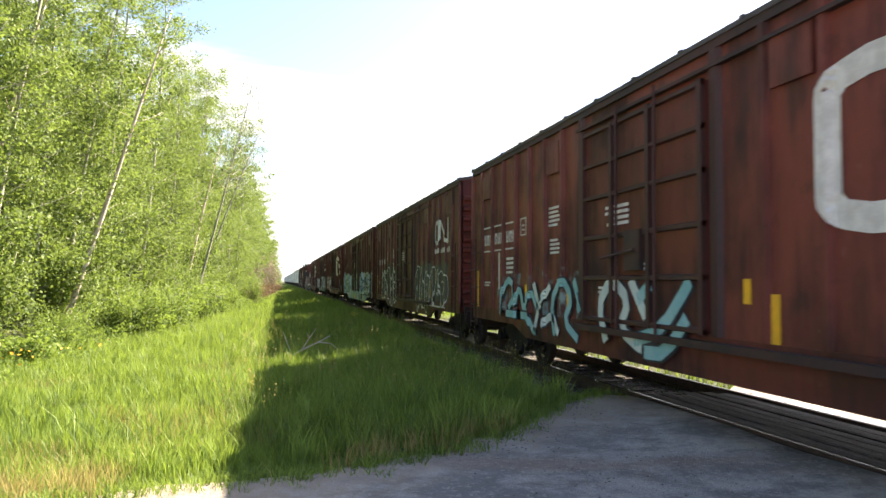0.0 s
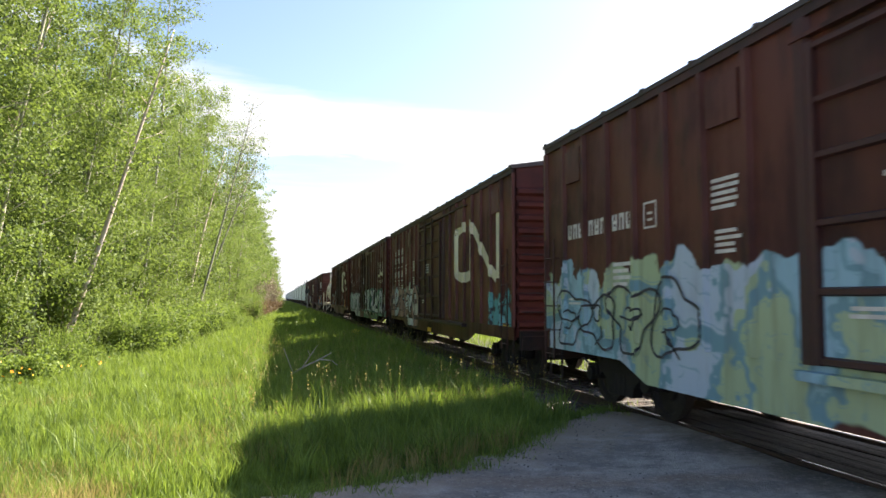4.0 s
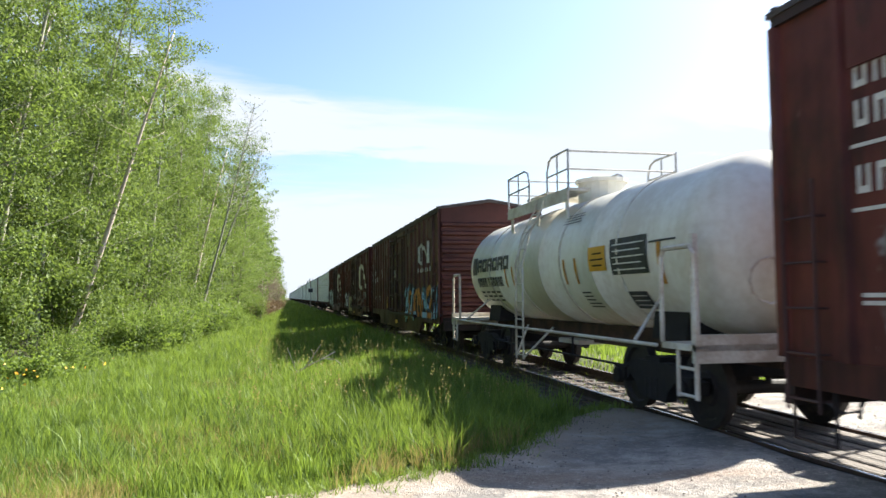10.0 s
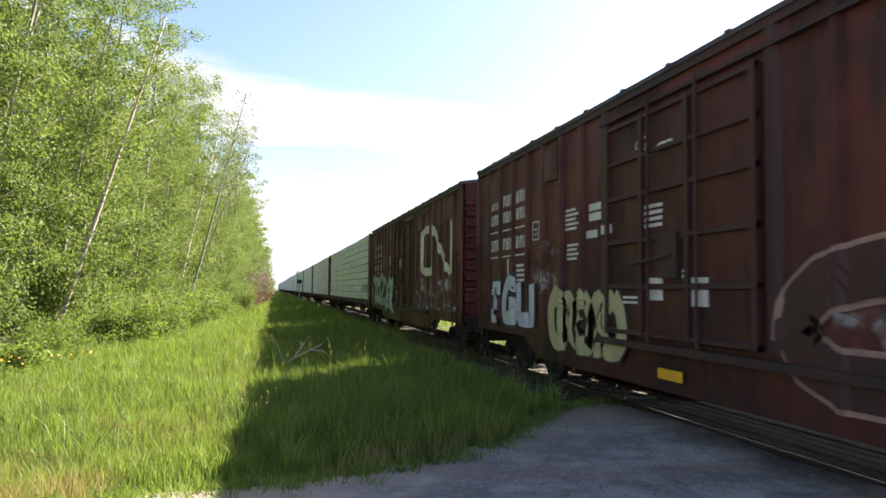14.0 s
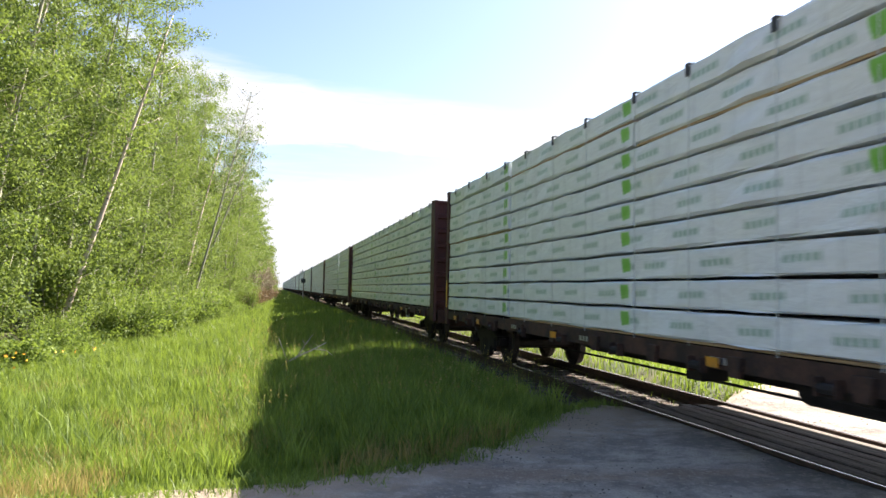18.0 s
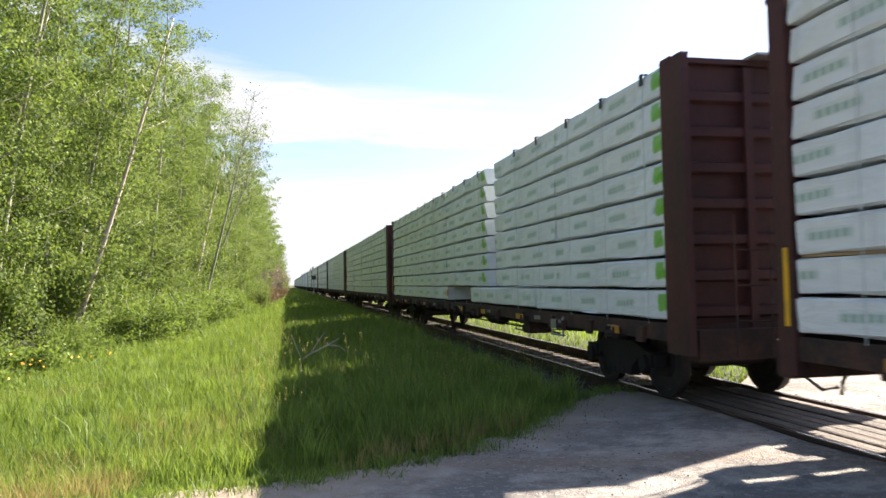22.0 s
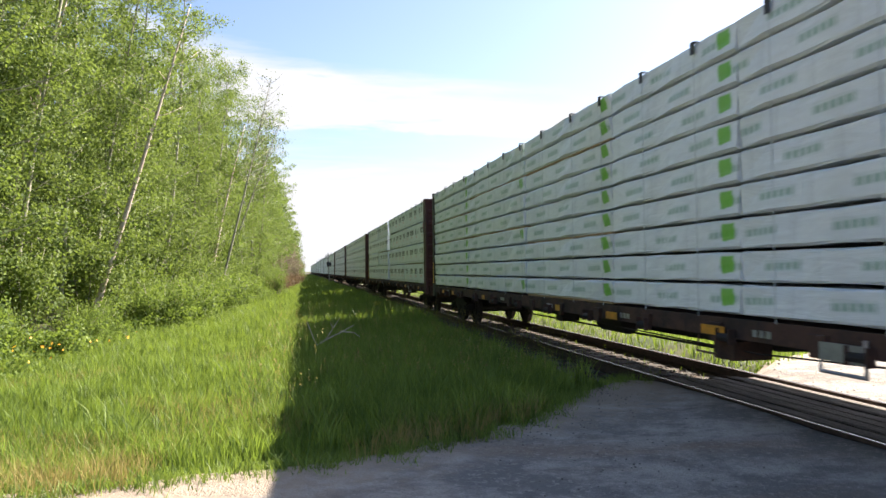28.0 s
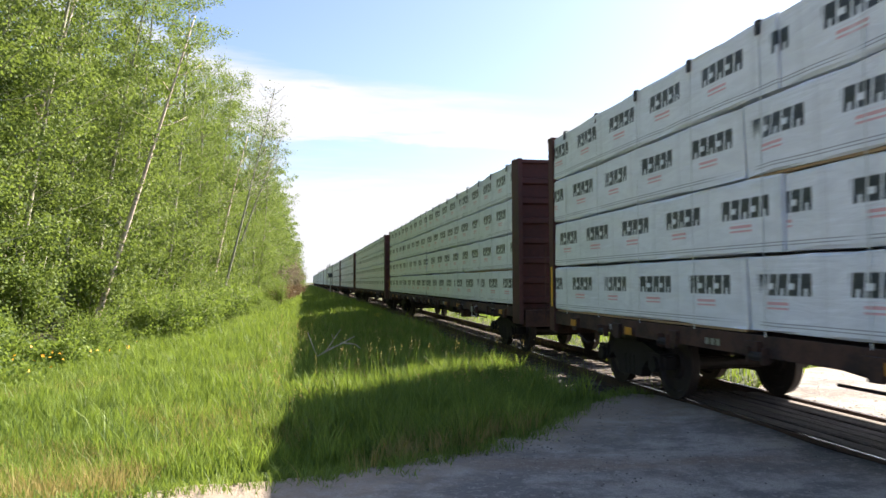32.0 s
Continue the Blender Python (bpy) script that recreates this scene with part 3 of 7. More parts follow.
def road_mesh(name, x0, x1, nx):
    X = np.linspace(x0, x1, nx)
    rows, cols = 40, nx
    wob = np.array([0.16 * noise.noise((float(x) * 1.7, 3.1, 0)) + 0.07 * noise.noise((float(x) * 6, 1.0, 0)) for x in X])
    top = road_edge(X) + wob + 0.32
    v, fc = [], []
    for j in range(rows + 1):
        t = (j / rows) ** 0.6
        for i in range(cols):
            y = -9.0 + (top[i] + 9.0) * t
            h = 0.018 * noise.noise((X[i] * 0.9, y * 0.9, 0)) + 0.010 * noise.noise((X[i] * 4, y * 4, 2))
            drop = 0.10 if j == rows else 0.035 * max(0.0, y - top[i] + 0.6) / 0.6
            v.append((X[i], y, -0.035 + h - drop - 0.02 * max(0.0, 1 - abs(X[i] - 3.0) / 2.0)))
    for j in range(rows):
        for i in range(cols - 1):
            a = j * cols + i
            fc.append((a, a + 1, a + cols + 1, a + cols))
    me = bpy.data.meshes.new(name)
    me.from_pydata(v, [], fc)
    me.shade_smooth()
    me.materials.append(M_road)
    return me


road = new("road", road_mesh("road", -40.0, MID - GAUGE - 0.06, 420))
tagged(road, "grey gravel road up to the level crossing", "road", kind="structure")
road2 = new("road_beyond", road_mesh("road_beyond", MID + GAUGE + 0.06, 40.0, 120))
tagged(road2, "sunlit sandy gravel road beyond the track", "road", kind="structure")

# ballast bed, on both sides of the planked crossing
BED = [(MID - 2.15, -0.5), (MID - 1.72, -0.20), (MID - 0.95, -0.185), (MID + 0.95, -0.185), (MID + 1.35, -0.205), (MID + 1.95, -0.5)]
bed = Geo()
for y0, y1 in ((PLANK_END, 700.0), (-60.0, -9.0)):
    bed.prism(BED, "y", y0, y1)
bed.box(MID - GAUGE - 0.02, MID + GAUGE + 0.02, -9.0, PLANK_END, -0.5, -0.19)
ballast = tagged(new("ballast_bed", bed.mesh("ballast_bed", M_ballast)), "brown ballast bed under the rails", "ballast", kind="structure")

# rails: foot, web and head, with the worn top as a part of its own
RAIL = [(-0.07, -0.17), (0.07, -0.17), (0.07, -0.155), (0.012, -0.13), (0.012, -0.05), (0.036, -0.035),
        (0.036, -0.004), (-0.036, -0.004), (-0.036, -0.035), (-0.012, -0.05), (-0.012, -0.13), (-0.07, -0.155)]
for side in (-1, 1):
    rail = new("rail", Geo().prism([(a + MID + side * GAUGE, b) for a, b in RAIL], "y", -60, 700).mesh("rail", M_rail))
    tagged(rail, "rusty steel rail with a bright worn top", "rail", "rails of the track")
    part("rail_head", Geo().prism([(MID + side * GAUGE - 0.013, -0.004), (MID + side * GAUGE + 0.013, -0.004),
                                   (MID + side * GAUGE + 0.009, 0.0), (MID + side * GAUGE - 0.009, 0.0)], "y", -60, 700), M_railhead, rail, "shiny worn running surface")


# ---- plants ----
def leaf_quads(centres, size, r, flat=0.35):
    """A small diamond-shaped leaf at each centre, turned at random."""
    n = len(centres)
    d = r.normal(size=(n, 3))
    d /= np.linalg.norm(d, axis=1, keepdims=True)
    e = np.cross(d, r.normal(size=(n, 3)))
    e /= np.linalg.norm(e, axis=1, keepdims=True)
    s = size * r.uniform(0.6, 1.25, (n, 1))
    a, b = d * s * 0.5, e * s * 0.36
    return np.stack([centres - a, centres + b - a * 0.1, centres + a, centres - b - a * 0.1], 1)


def tree_kind(seed, height, reach, leaves, size, crown_from, bark, leaf, lean=(0, 0), trunk_r=0.11, limbs=30, droop=0.0):
    """Trunk with limbs, and a crown of small leaves gathered along the twigs."""
    r = np.random.default_rng(seed)
    g = Geo()
    bend = r.normal(0, 0.25, 2)
    path = []
    for k in range(9):
        t = k / 8
        path.append((lean[0] * t + bend[0] * math.sin(t * 3) * 0.6, lean[1] * t + bend[1] * math.sin(t * 2.4) * 0.6, height * t - 0.3 * (1 - t)))
    g.tube(path, trunk_r, 8, trunk_r * 0.18)
    P = np.array(path)
    cent = []
    for b in range(limbs):
        t = crown_from + (0.98 - crown_from) * (b + r.uniform()) / limbs
        base = np.array([np.interp(t * 8, range(9), P[:, c]) for c in range(3)])
        q = (t - crown_from) / (1 - crown_from)
        length = reach * (0.55 + 0.75 * math.sin(min(1.0, q * 1.05 + 0.16) * math.pi)) * r.uniform(0.55, 1.2)
        az = b * 2.4 + r.uniform(-0.5, 0.5)
        up = 0.35 + 0.55 * q - droop
        pts = []
        for s in (0, 0.33, 0.66, 1.0):
            pts.append(tuple(base + length * s * np.array([math.cos(az), math.sin(az), up * (0.4 + 0.6 * s)])))
        if length > 0.5:
            g.tube(pts, max(0.012, trunk_r * 0.28 * (1 - t * 0.6)), 4, 0.006)
        m = max(3, int(6 * length / reach))
        for _ in range(m):
            s = r.uniform(0.3, 1.08)
            c = np.array(pts[0]) + (np.array(pts[-1]) - np.array(pts[0])) * s
            cent.append(c + r.normal(0, 0.14 * reach, 3) * np.array([1, 1, 0.7]))
    cent = np.array(cent)
    which = r.integers(0, len(cent), leaves)
    pos = cent[which] + r.normal(0, 1, (leaves, 3)) * np.array([0.235, 0.235, 0.155]) * (0.6 + 0.22 * reach)
    trunk = g.mesh("trunk", bark, True)
    crown = quads_mesh("crown", leaf_quads(pos, size, r), 4, leaf)
    return trunk, crown


def plant_thing(name, kind, at, label, category, group, leaf_name="crown", bare="trunk"):
    e = new(name)
    e.matrix_basis = at
    tagged(e, label, category, group)
    part(bare, kind[0], None, e)
    part(leaf_name, kind[1], None, e)
    return e


near_kinds = [tree_kind(11 + i, h, rr, int(nl * 1.6), 0.092, cf, M_bark, M_leaf, (ln, 0.2), 0.10, 36)
              for i, (h, rr, nl, cf, ln) in enumerate(((15.5, 1.9, 11500, 0.07, 0.9), (14.0, 1.7, 10500, 0.05, 0.4),
                                                      (16.5, 2.0, 11500, 0.12, 1.3), (12.5, 1.7, 9500, 0.03, 0.2), (14.8, 1.8, 10800, 0.06, 1.7)))]
far_kinds = [tree_kind(31 + i, h, rr, 2600, 0.23, 0.08, M_bark, M_leaf, (0.5, 0), 0.12, 24)
             for i, (h, rr) in enumerate(((15.5, 2.1), (14.0, 1.9), (17.0, 2.2)))]
# Back rows carry the darker leaf that stands in for gap shade.
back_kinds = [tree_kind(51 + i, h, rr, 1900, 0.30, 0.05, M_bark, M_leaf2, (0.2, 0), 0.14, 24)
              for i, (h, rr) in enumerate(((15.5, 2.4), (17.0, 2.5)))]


def wood_edge(y):
    """Line of the outer trunks: the woods draw nearer to the track with distance."""
    return np.interp(y, [8, 15, 20, 30, 40, 60, 100, 200, 400], [-9.6, -9.0, -8.3, -7.0, -5.9, -4.2, -2.8, -2.2, -1.8])


def stand(x, y, turn, scale=1.0, tilt=0.0):
    return pose(x, y, float(ground_z(x, y)), 0, tilt, turn) @ Matrix.Scale(scale, 4)


r = np.random.default_rng(3)
trees = 0
y = 13.0
while y < 72:
    for row in range(3):
        x = wood_edge(y) - row * 2.2 - r.uniform(0, 1.3) + (0.5 if row == 0 else 0)
        yy = y + r.uniform(-0.9, 0.9)
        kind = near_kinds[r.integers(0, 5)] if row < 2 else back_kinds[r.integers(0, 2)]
        if row == 2 and r.uniform() < 0.25:
            continue
        plant_thing("aspen_tree", kind, stand(x, yy, r.uniform(-50, 50), r.uniform(0.88, 1.08) * (1.0 if yy < 31 else 0.94), r.uniform(-1, 4) if yy < 31 else r.uniform(-3, 1)),
                    "slender aspen with pale bark and fresh green leaves" if row < 2 else "leafy aspen deep in the green woods",
                    "tree", "aspens of the woods")
        trees += 1
    y += r.uniform(1.7, 2.5) if y < 40 else r.uniform(2.4, 3.4)
while y < 420:
    for row in range(2):
        x = wood_edge(y) - row * 3.2 - r.uniform(-0.5, 1.6)
        plant_thing("aspen_tree", far_kinds[r.integers(0, 3)], stand(x, y + r.uniform(-1, 1), r.uniform(0, 360), r.uniform(0.72, 1.0) * (1.0 if y < 130 else 0.85)),
                    "leafy aspen at the far edge of the woods", "tree", "aspens of the woods")
    y += r.uniform(3.2, 5.0) if y < 150 else r.uniform(6, 10)
y = 14.0
while y < 70:
    for row in range(2):
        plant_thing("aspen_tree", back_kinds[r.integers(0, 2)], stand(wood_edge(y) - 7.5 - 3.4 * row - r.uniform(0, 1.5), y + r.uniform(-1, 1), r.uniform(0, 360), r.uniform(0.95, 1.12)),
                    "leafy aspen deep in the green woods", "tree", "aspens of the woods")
    y += r.uniform(3.0, 4.2)

# two pale birches that lean out of the woods, and a thin crown reaching over the clearing
birch_a = tree_kind(71, 11.2, 1.0, 1300, 0.12, 0.55, M_birch, M_leaf, (3.3, 0.2), 0.115, 14)
plant_thing("birch_tree", birch_a, stand(-6.95, 26.0, 0, 1.0), "pale birch leaning out of the woods", "tree", "birches")
birch_b = tree_kind(72, 10.5, 1.0, 900, 0.12, 0.55, M_birch, M_leaf, (2.4, 0.3), 0.115, 12)
plant_thing("birch_tree", birch_b, stand(-9.3, 24.0, 0, 1.08), "pale birch leaning out of the woods", "tree", "birches")
plant_thing("birch_tree", birch_b, stand(-5.3, 43.0, 20, 1.0), "pale birch leaning out of the woods", "tree", "birches")
bare_kind = tree_kind(77, 12.3, 1.25, 420, 0.10, 0.55, M_bark, M_leaf2, (3.0, 0.0), 0.08, 70)
plant_thing("aspen_tree", bare_kind, stand(-4.5, 40.0, 0, 1.0), "sparse grey-twigged aspen rising from the woods", "tree", "aspens of the woods")
reach_kind = tree_kind(73, 11.0, 1.2, 480, 0.11, 0.62, M_bark, M_leaf2, (4.0, 0.0), 0.09, 60)
plant_thing("aspen_tree", reach_kind, stand(-5.2, 46.0, 0, 1.0), "thin-crowned aspen leaning over the grassy clearing", "tree", "aspens of the woods")


def shrub_kind(seed, height, width, leaves, size, leaf):
    r = np.random.default_rng(seed)
    g = Geo()
    tips = []
    for k in range(9):
        az, out = k * 2.4 + r.uniform(-0.3, 0.3), width * r.uniform(0.35, 1.0)
        h = height * r.uniform(0.6, 1.0)
        pts = [(0.05 * math.cos(az), 0.05 * math.sin(az), -0.15), (out * 0.45 * math.cos(az), out * 0.45 * math.sin(az), h * 0.55),
               (out * math.cos(az), out * math.sin(az), h)]
        g.tube(pts, 0.018, 4, 0.006)
        for _ in range(7):
            s = r.uniform(0.25, 1.05)
            tips.append(np.array(pts[1]) * min(1, s * 2) if s < 0.5 else np.array(pts[1]) + (np.array(pts[2]) - np.array(pts[1])) * (s * 2 - 1))
    tips = np.array(tips)
    pos = tips[r.integers(0, len(tips), leaves)] + r.normal(0, 0.2 * width, (leaves, 3)) * np.array([1, 1, 0.7])
    pos[:, 2] = np.abs(pos[:, 2]) + 0.02
    return g.mesh("stem", M_bark, True), quads_mesh("foliage", leaf_quads(pos, size, r), 4, leaf)


shrubs = [shrub_kind(81, 1.5, 1.0, 2700, 0.095, M_bushleaf), shrub_kind(82, 2.3, 1.2, 3500, 0.095, M_bushleaf),
          shrub_kind(83, 3.2, 1.3, 4200, 0.095, M_leaf), shrub_kind(84, 0.9, 0.9, 1800, 0.10, M_bushleaf)]
red_shrub = shrub_kind(85, 1.5, 1.2, 1300, 0.14, M_redtwig)
y = 13.5
while y < 62:
    for row in range(3):
        x = wood_edge(y) + (2.3, 1.2, -0.2)[row] + r.uniform(-0.6, 0.6) - (0.0 if y > 20 else 0.4)
        kind = shrubs[(3, 1, 2)[row]] if r.uniform() < 0.6 or 20 < y < 27 else shrubs[r.integers(0, 4)]
        plant_thing("shrub", kind, stand(x, y + r.uniform(-0.8, 0.8), r.uniform(0, 360), (r.uniform(0.6, 1.0) if row < 2 else r.uniform(0.6, 1.7)) * (0.72 if 21 < y < 27 else 1.0)),
                    "leafy green shrub at the foot of the woods", "shrub", "shrubs along the woods", "foliage", "stem")
    y += r.uniform(1.9, 2.8) if y < 35 else r.uniform(2.2, 3.2)
while y < 170:
    for row in range(2):
        kind = red_shrub if 62 < y < 110 and row == 0 else shrubs[r.integers(0, 3)]
        lab = "reddish-brown twiggy shrub at the wood's edge" if kind is red_shrub else "leafy green shrub at the foot of the woods"
        plant_thing("shrub", kind, stand(wood_edge(y) + 1.7 - 1.5 * row + r.uniform(-0.4, 0.4), y, r.uniform(0, 360), r.uniform(0.9, 1.2)),
                    lab, "shrub", "shrubs along the woods", "foliage", "stem")
    y += r.uniform(3.0, 4.5)

# shrubs that step out into the clearing
for x, yv, kind, sc in ((-6.9, 21.0, 3, 0.8), (-6.1, 23.6, 3, 0.7), (-5.9, 25.0, 3, 0.7), (-5.2, 26.4, 3, 0.9), (-4.9, 26.9, 1, 0.75), (-4.5, 28.0, 3, 1.2), (-4.2, 29.5, 1, 0.85),
                        (-4.0, 31.0, 0, 1.1), (-3.9, 33.0, 1, 0.9), (-4.3, 34.5, 2, 0.8), (-3.7, 36.5, 0, 1.2), (-3.6, 39.5, 1, 0.9), (-3.5, 43.0, 0, 1.2), (-3.4, 47.0, 1, 0.9)):
    plant_thing("shrub", shrubs[kind], stand(x, yv, r.uniform(0, 360), sc), "leafy green shrub stepping out into the clearing", "shrub", "shrubs along the woods", "foliage", "stem")
for x, yv in ((-3.9, 68.0), (-4.2, 72.5), (-3.7, 77.0), (-3.3, 82.0)):
    plant_thing("shrub", red_shrub, stand(x, yv, r.uniform(0, 360), r.uniform(0.75, 0.95)), "dull reddish-brown twiggy shrub at the wood's edge", "shrub", "shrubs along the woods", "foliage", "stem")
bare_shrub = shrub_kind(86, 4.6, 1.5, 1500, 0.13, M_browntwig)
for x, yv in ((-2.4, 84.0), (-1.6, 90.0), (-1.9, 96.0), (-0.9, 103.0), (-1.2, 111.0), (-0.5, 121.0), (-0.6, 132.0)):
    plant_thing("shrub", bare_shrub, stand(x, yv, r.uniform(0, 360), r.uniform(0.85, 1.1)), "tall bare brown shrub not yet in leaf", "shrub", "shrubs along the woods", "foliage", "stem")

# broad-leaved weeds in front of the shrubs
n = 22000
wy = 9.5 + 26 * r.uniform(0, 1, n) ** 1.3
wx = wood_edge(wy) + 1.2 + np.minimum(np.abs(r.normal(0, 1.7, n)), 3.6)
pos = np.stack([wx, wy, ground_z(wx, wy) + r.uniform(0.08, 0.62, n) * np.clip(1.25 - 0.28 * (wx - wood_edge(wy) - 1.2), 0.35, 1) * (0.6 + 0.4 * np.sin(wx * 2.1) * np.sin(wy * 1.3))], 1)
weeds = new("weeds", quads_mesh("weeds", leaf_quads(pos, 0.095, r), 4, M_bushleaf))
tagged(weeds, "low broad-leaved weeds before the shrubs", "weeds", kind="stuff")
n = 46
fy = r.uniform(11, 21, n)
fx = wood_edge(fy) + 2.2 + r.uniform(0, 2.2, n)
fp = np.stack([fx, fy, ground_z(fx, fy) + r.uniform(0.45, 0.65, n)], 1)
flowers = new("wildflowers", quads_mesh("wildflowers", leaf_quads(fp, 0.085, r), 4, M_flower))
tagged(flowers, "scattered orange wildflowers among the weeds", "flowers", kind="stuff")


n = 60
fp = np.array([2.99, 30.0, 0.0]) + r.normal(0, 1, (n, 3)) * np.array([0.09, 0.12, 0.10])
fp[:, 2] += float(ground_z(2.99, 30.0)) + 0.42
tagged(new("yellow_wildflower", quads_mesh("yellow_wildflower", leaf_quads(fp, 0.05, r), 4, M_yellowflower)), "small clump of yellow wildflowers in the grass", "flowers", kind="stuff")


def blades(name, x, y, length, width, r, material, lean=0.35, z=None):
    """Bent, tapered blades of grass, three faces' worth of corners each."""
    n = len(x)
    z = np.where(y < road_edge(x) + 0.32, -0.065, ground_z(x, y)) if z is None else z
    az = r.uniform(0, 2 * np.pi, n)
    wd = np.stack([np.cos(az), np.sin(az), np.zeros(n)], 1) * (width * 0.5)[:, None]
    la = r.uniform(0, 2 * np.pi, n)
    ld = np.stack([np.cos(la), np.sin(la), np.zeros(n)], 1) * (length * lean * r.uniform(0.2, 1.4, n))[:, None]
    base = np.stack([x, y, z - 0.02], 1)
    up = np.zeros((n, 3))
    up[:, 2] = length
    mid = base + up * 0.55 + ld * 0.32
    tip = base + up * (1 - 0.12 * r.uniform(0, 1, n))[:, None] + ld
    v = np.stack([base - wd, base + wd, mid + wd * 0.8, tip, mid - wd * 0.8], 1)
    return new(name, blade_mesh(name, v, material))


def patchy(x, y, s=0.5, k=1.0):
    return 0.5 + 0.5 * np.sin(x * s * 2.1 + 1.3 * np.sin(y * s)) * np.sin(y * s * 1.7 + 1.1 * np.sin(x * s * 1.4 + k))


def on_grass(x, y):
    e = road_edge(x) + 0.16 * np.sin(x * 5.1) * np.sin(x * 2.3 + 1) + 0.5 * (patchy(x, y, 4.1) - 0.5) + 0.45 * (patchy(x, y, 1.9, 0.3) - 0.5)
    ok = r.uniform(0, 1, x.shape) < np.clip((y - e + 0.22) / 0.45, 0, 1) ** 1.8
    verge = np.interp(y, [9.5, 11, 13, 20, 30, 50, 75], [4.25, 4.0, 3.9, 4.1, 4.35, 4.45, 4.5]) + 0.35 * (patchy(x, y, 3.3, 0.9) - 0.5)
    thin = r.uniform(0, 1, x.shape) < np.clip((verge + 0.15 - x) / 0.5, 0, 1)
    return ok & (thin | (x > MID + 1.6 + 0.3 * patchy(x, y, 2.0)))


def sow(n, x0, x1, y0, y1, power=1.0):
    x = r.uniform(x0, x1, n)
    y = y0 + (y1 - y0) * r.uniform(0, 1, n) ** power
    k = on_grass(x, y)
    return x[k], y[k]


for x0, x1, y0, y1, n, l0, l1, w in ((-9, 5, 5.2, 12, 175000, 0.10, 0.34, 0.0125), (-9, 5, 12, 22, 90000, 0.16, 0.40, 0.018),
                                    (-7.5, 5, 22, 45, 62000, 0.22, 0.5, 0.026), (-6, 5, 45, 110, 34000, 0.25, 0.55, 0.045),
                                    (-5, 5, 110, 330, 14000, 0.3, 0.6, 0.11)):
    x, yv = sow(n, x0, x1, y0, y1, 1.25)
    tall = 0.30 + 0.40 * patchy(x, yv, 0.8) + 0.35 * patchy(x, yv, 2.7, 2.0) + 0.45 * patchy(x, yv, 6.3, 0.7) ** 2 + 0.30 * np.clip((x - 0.5) / 2.0, 0, 1) * np.clip((4.6 - x) / 1.2, 0.45, 1)
    edge = np.clip((yv - road_edge(x)) / 1.2, 0.25, 1)
    ln = r.uniform(l0, l1, len(x)) * tall * edge
    g = blades("grass", x, yv, ln, np.full(len(x), w), r, M_grass)
    tagged(g, "bright green meadow grass beside the track", "grass", kind="stuff")
# taller tufts that break the sward
tx, ty = sow(900, -5.5, 4.2, 7.4, 32, 1.3)
tx2, ty2 = sow(420, -0.6, 3.9, 8.2, 18, 1.1)
tx, ty = np.concatenate([tx, tx2]), np.concatenate([ty, ty2])
x = np.repeat(tx, 42) + r.normal(0, 0.10, len(tx) * 42)
yv = np.repeat(ty, 42) + r.normal(0, 0.10, len(tx) * 42)
ln = np.repeat(r.uniform(0.26, 0.56, len(tx)), 42) * r.uniform(0.55, 1.1, len(x))
k = on_grass(x, yv)
tagged(blades("grass_tufts", x[k], yv[k], ln[k], np.full(k.sum(), 0.012), r, M_grass, 0.5), "taller tufts of green grass", "grass", kind="stuff")
# dry stalks and seed heads among the green
x, yv = sow(70000, -9, 4.2, 5.3, 17, 1.5)
k = patchy(x, yv, 0.6, 2.0) + np.clip((8.2 - yv) * 0.12, -0.3, 0.25) - 0.3 * (x > 1.2) > 0.45
x, yv = x[k], yv[k]
tagged(blades("dry_grass", x, yv, r.uniform(0.14, 0.34, len(x)), np.full(len(x), 0.0075), r, M_straw, 0.5), "dry straw-coloured stalks in the grass", "grass", kind="stuff")
x, yv = sow(900, -0.8, 4.6, 8.5, 26, 1.3)
k = patchy(x, yv, 1.1, 0.4) > 0.18
x, yv = x[k], yv[k]
ln = r.uniform(0.5, 0.85, len(x))
tagged(blades("seed_stalks", x, yv, ln, np.full(len(x), 0.008), r, M_grass, 0.22), "tall grass stalks by the crossing", "grass", kind="stuff")
heads = np.stack([x, yv, ground_z(x, yv) + ln * 0.97], 1) + r.normal(0, 0.012, (len(x), 3))
heads = np.concatenate([heads + r.normal(0, 0.008, heads.shape) + [0, 0, dz] for dz in (-0.06, -0.03, 0.0, 0.03, 0.06)])
tagged(new("seed_heads", quads_mesh("seed_heads", leaf_quads(heads, 0.026, r), 4, M_straw)), "pale feathery grass seed heads", "grass", kind="stuff")
# low sprigs that creep over the gravel's edge
sx = r.uniform(-3.5, 4.9, 420)
sy = road_edge(sx) - np.abs(r.normal(0, 0.26, 420)) + 0.1
m = r.integers(5, 16, 420)
x, yv = np.repeat(sx, m), np.repeat(sy, m)
x, yv = x + r.normal(0, 0.05, len(x)), yv + r.normal(0, 0.04, len(x))
tagged(blades("grass_sprigs", x, yv, r.uniform(0.04, 0.17, len(x)), np.full(len(x), 0.010), r, M_grass, 0.9, z=np.full(len(x), -0.055)), "low sprigs of grass creeping onto the gravel", "grass", kind="stuff")
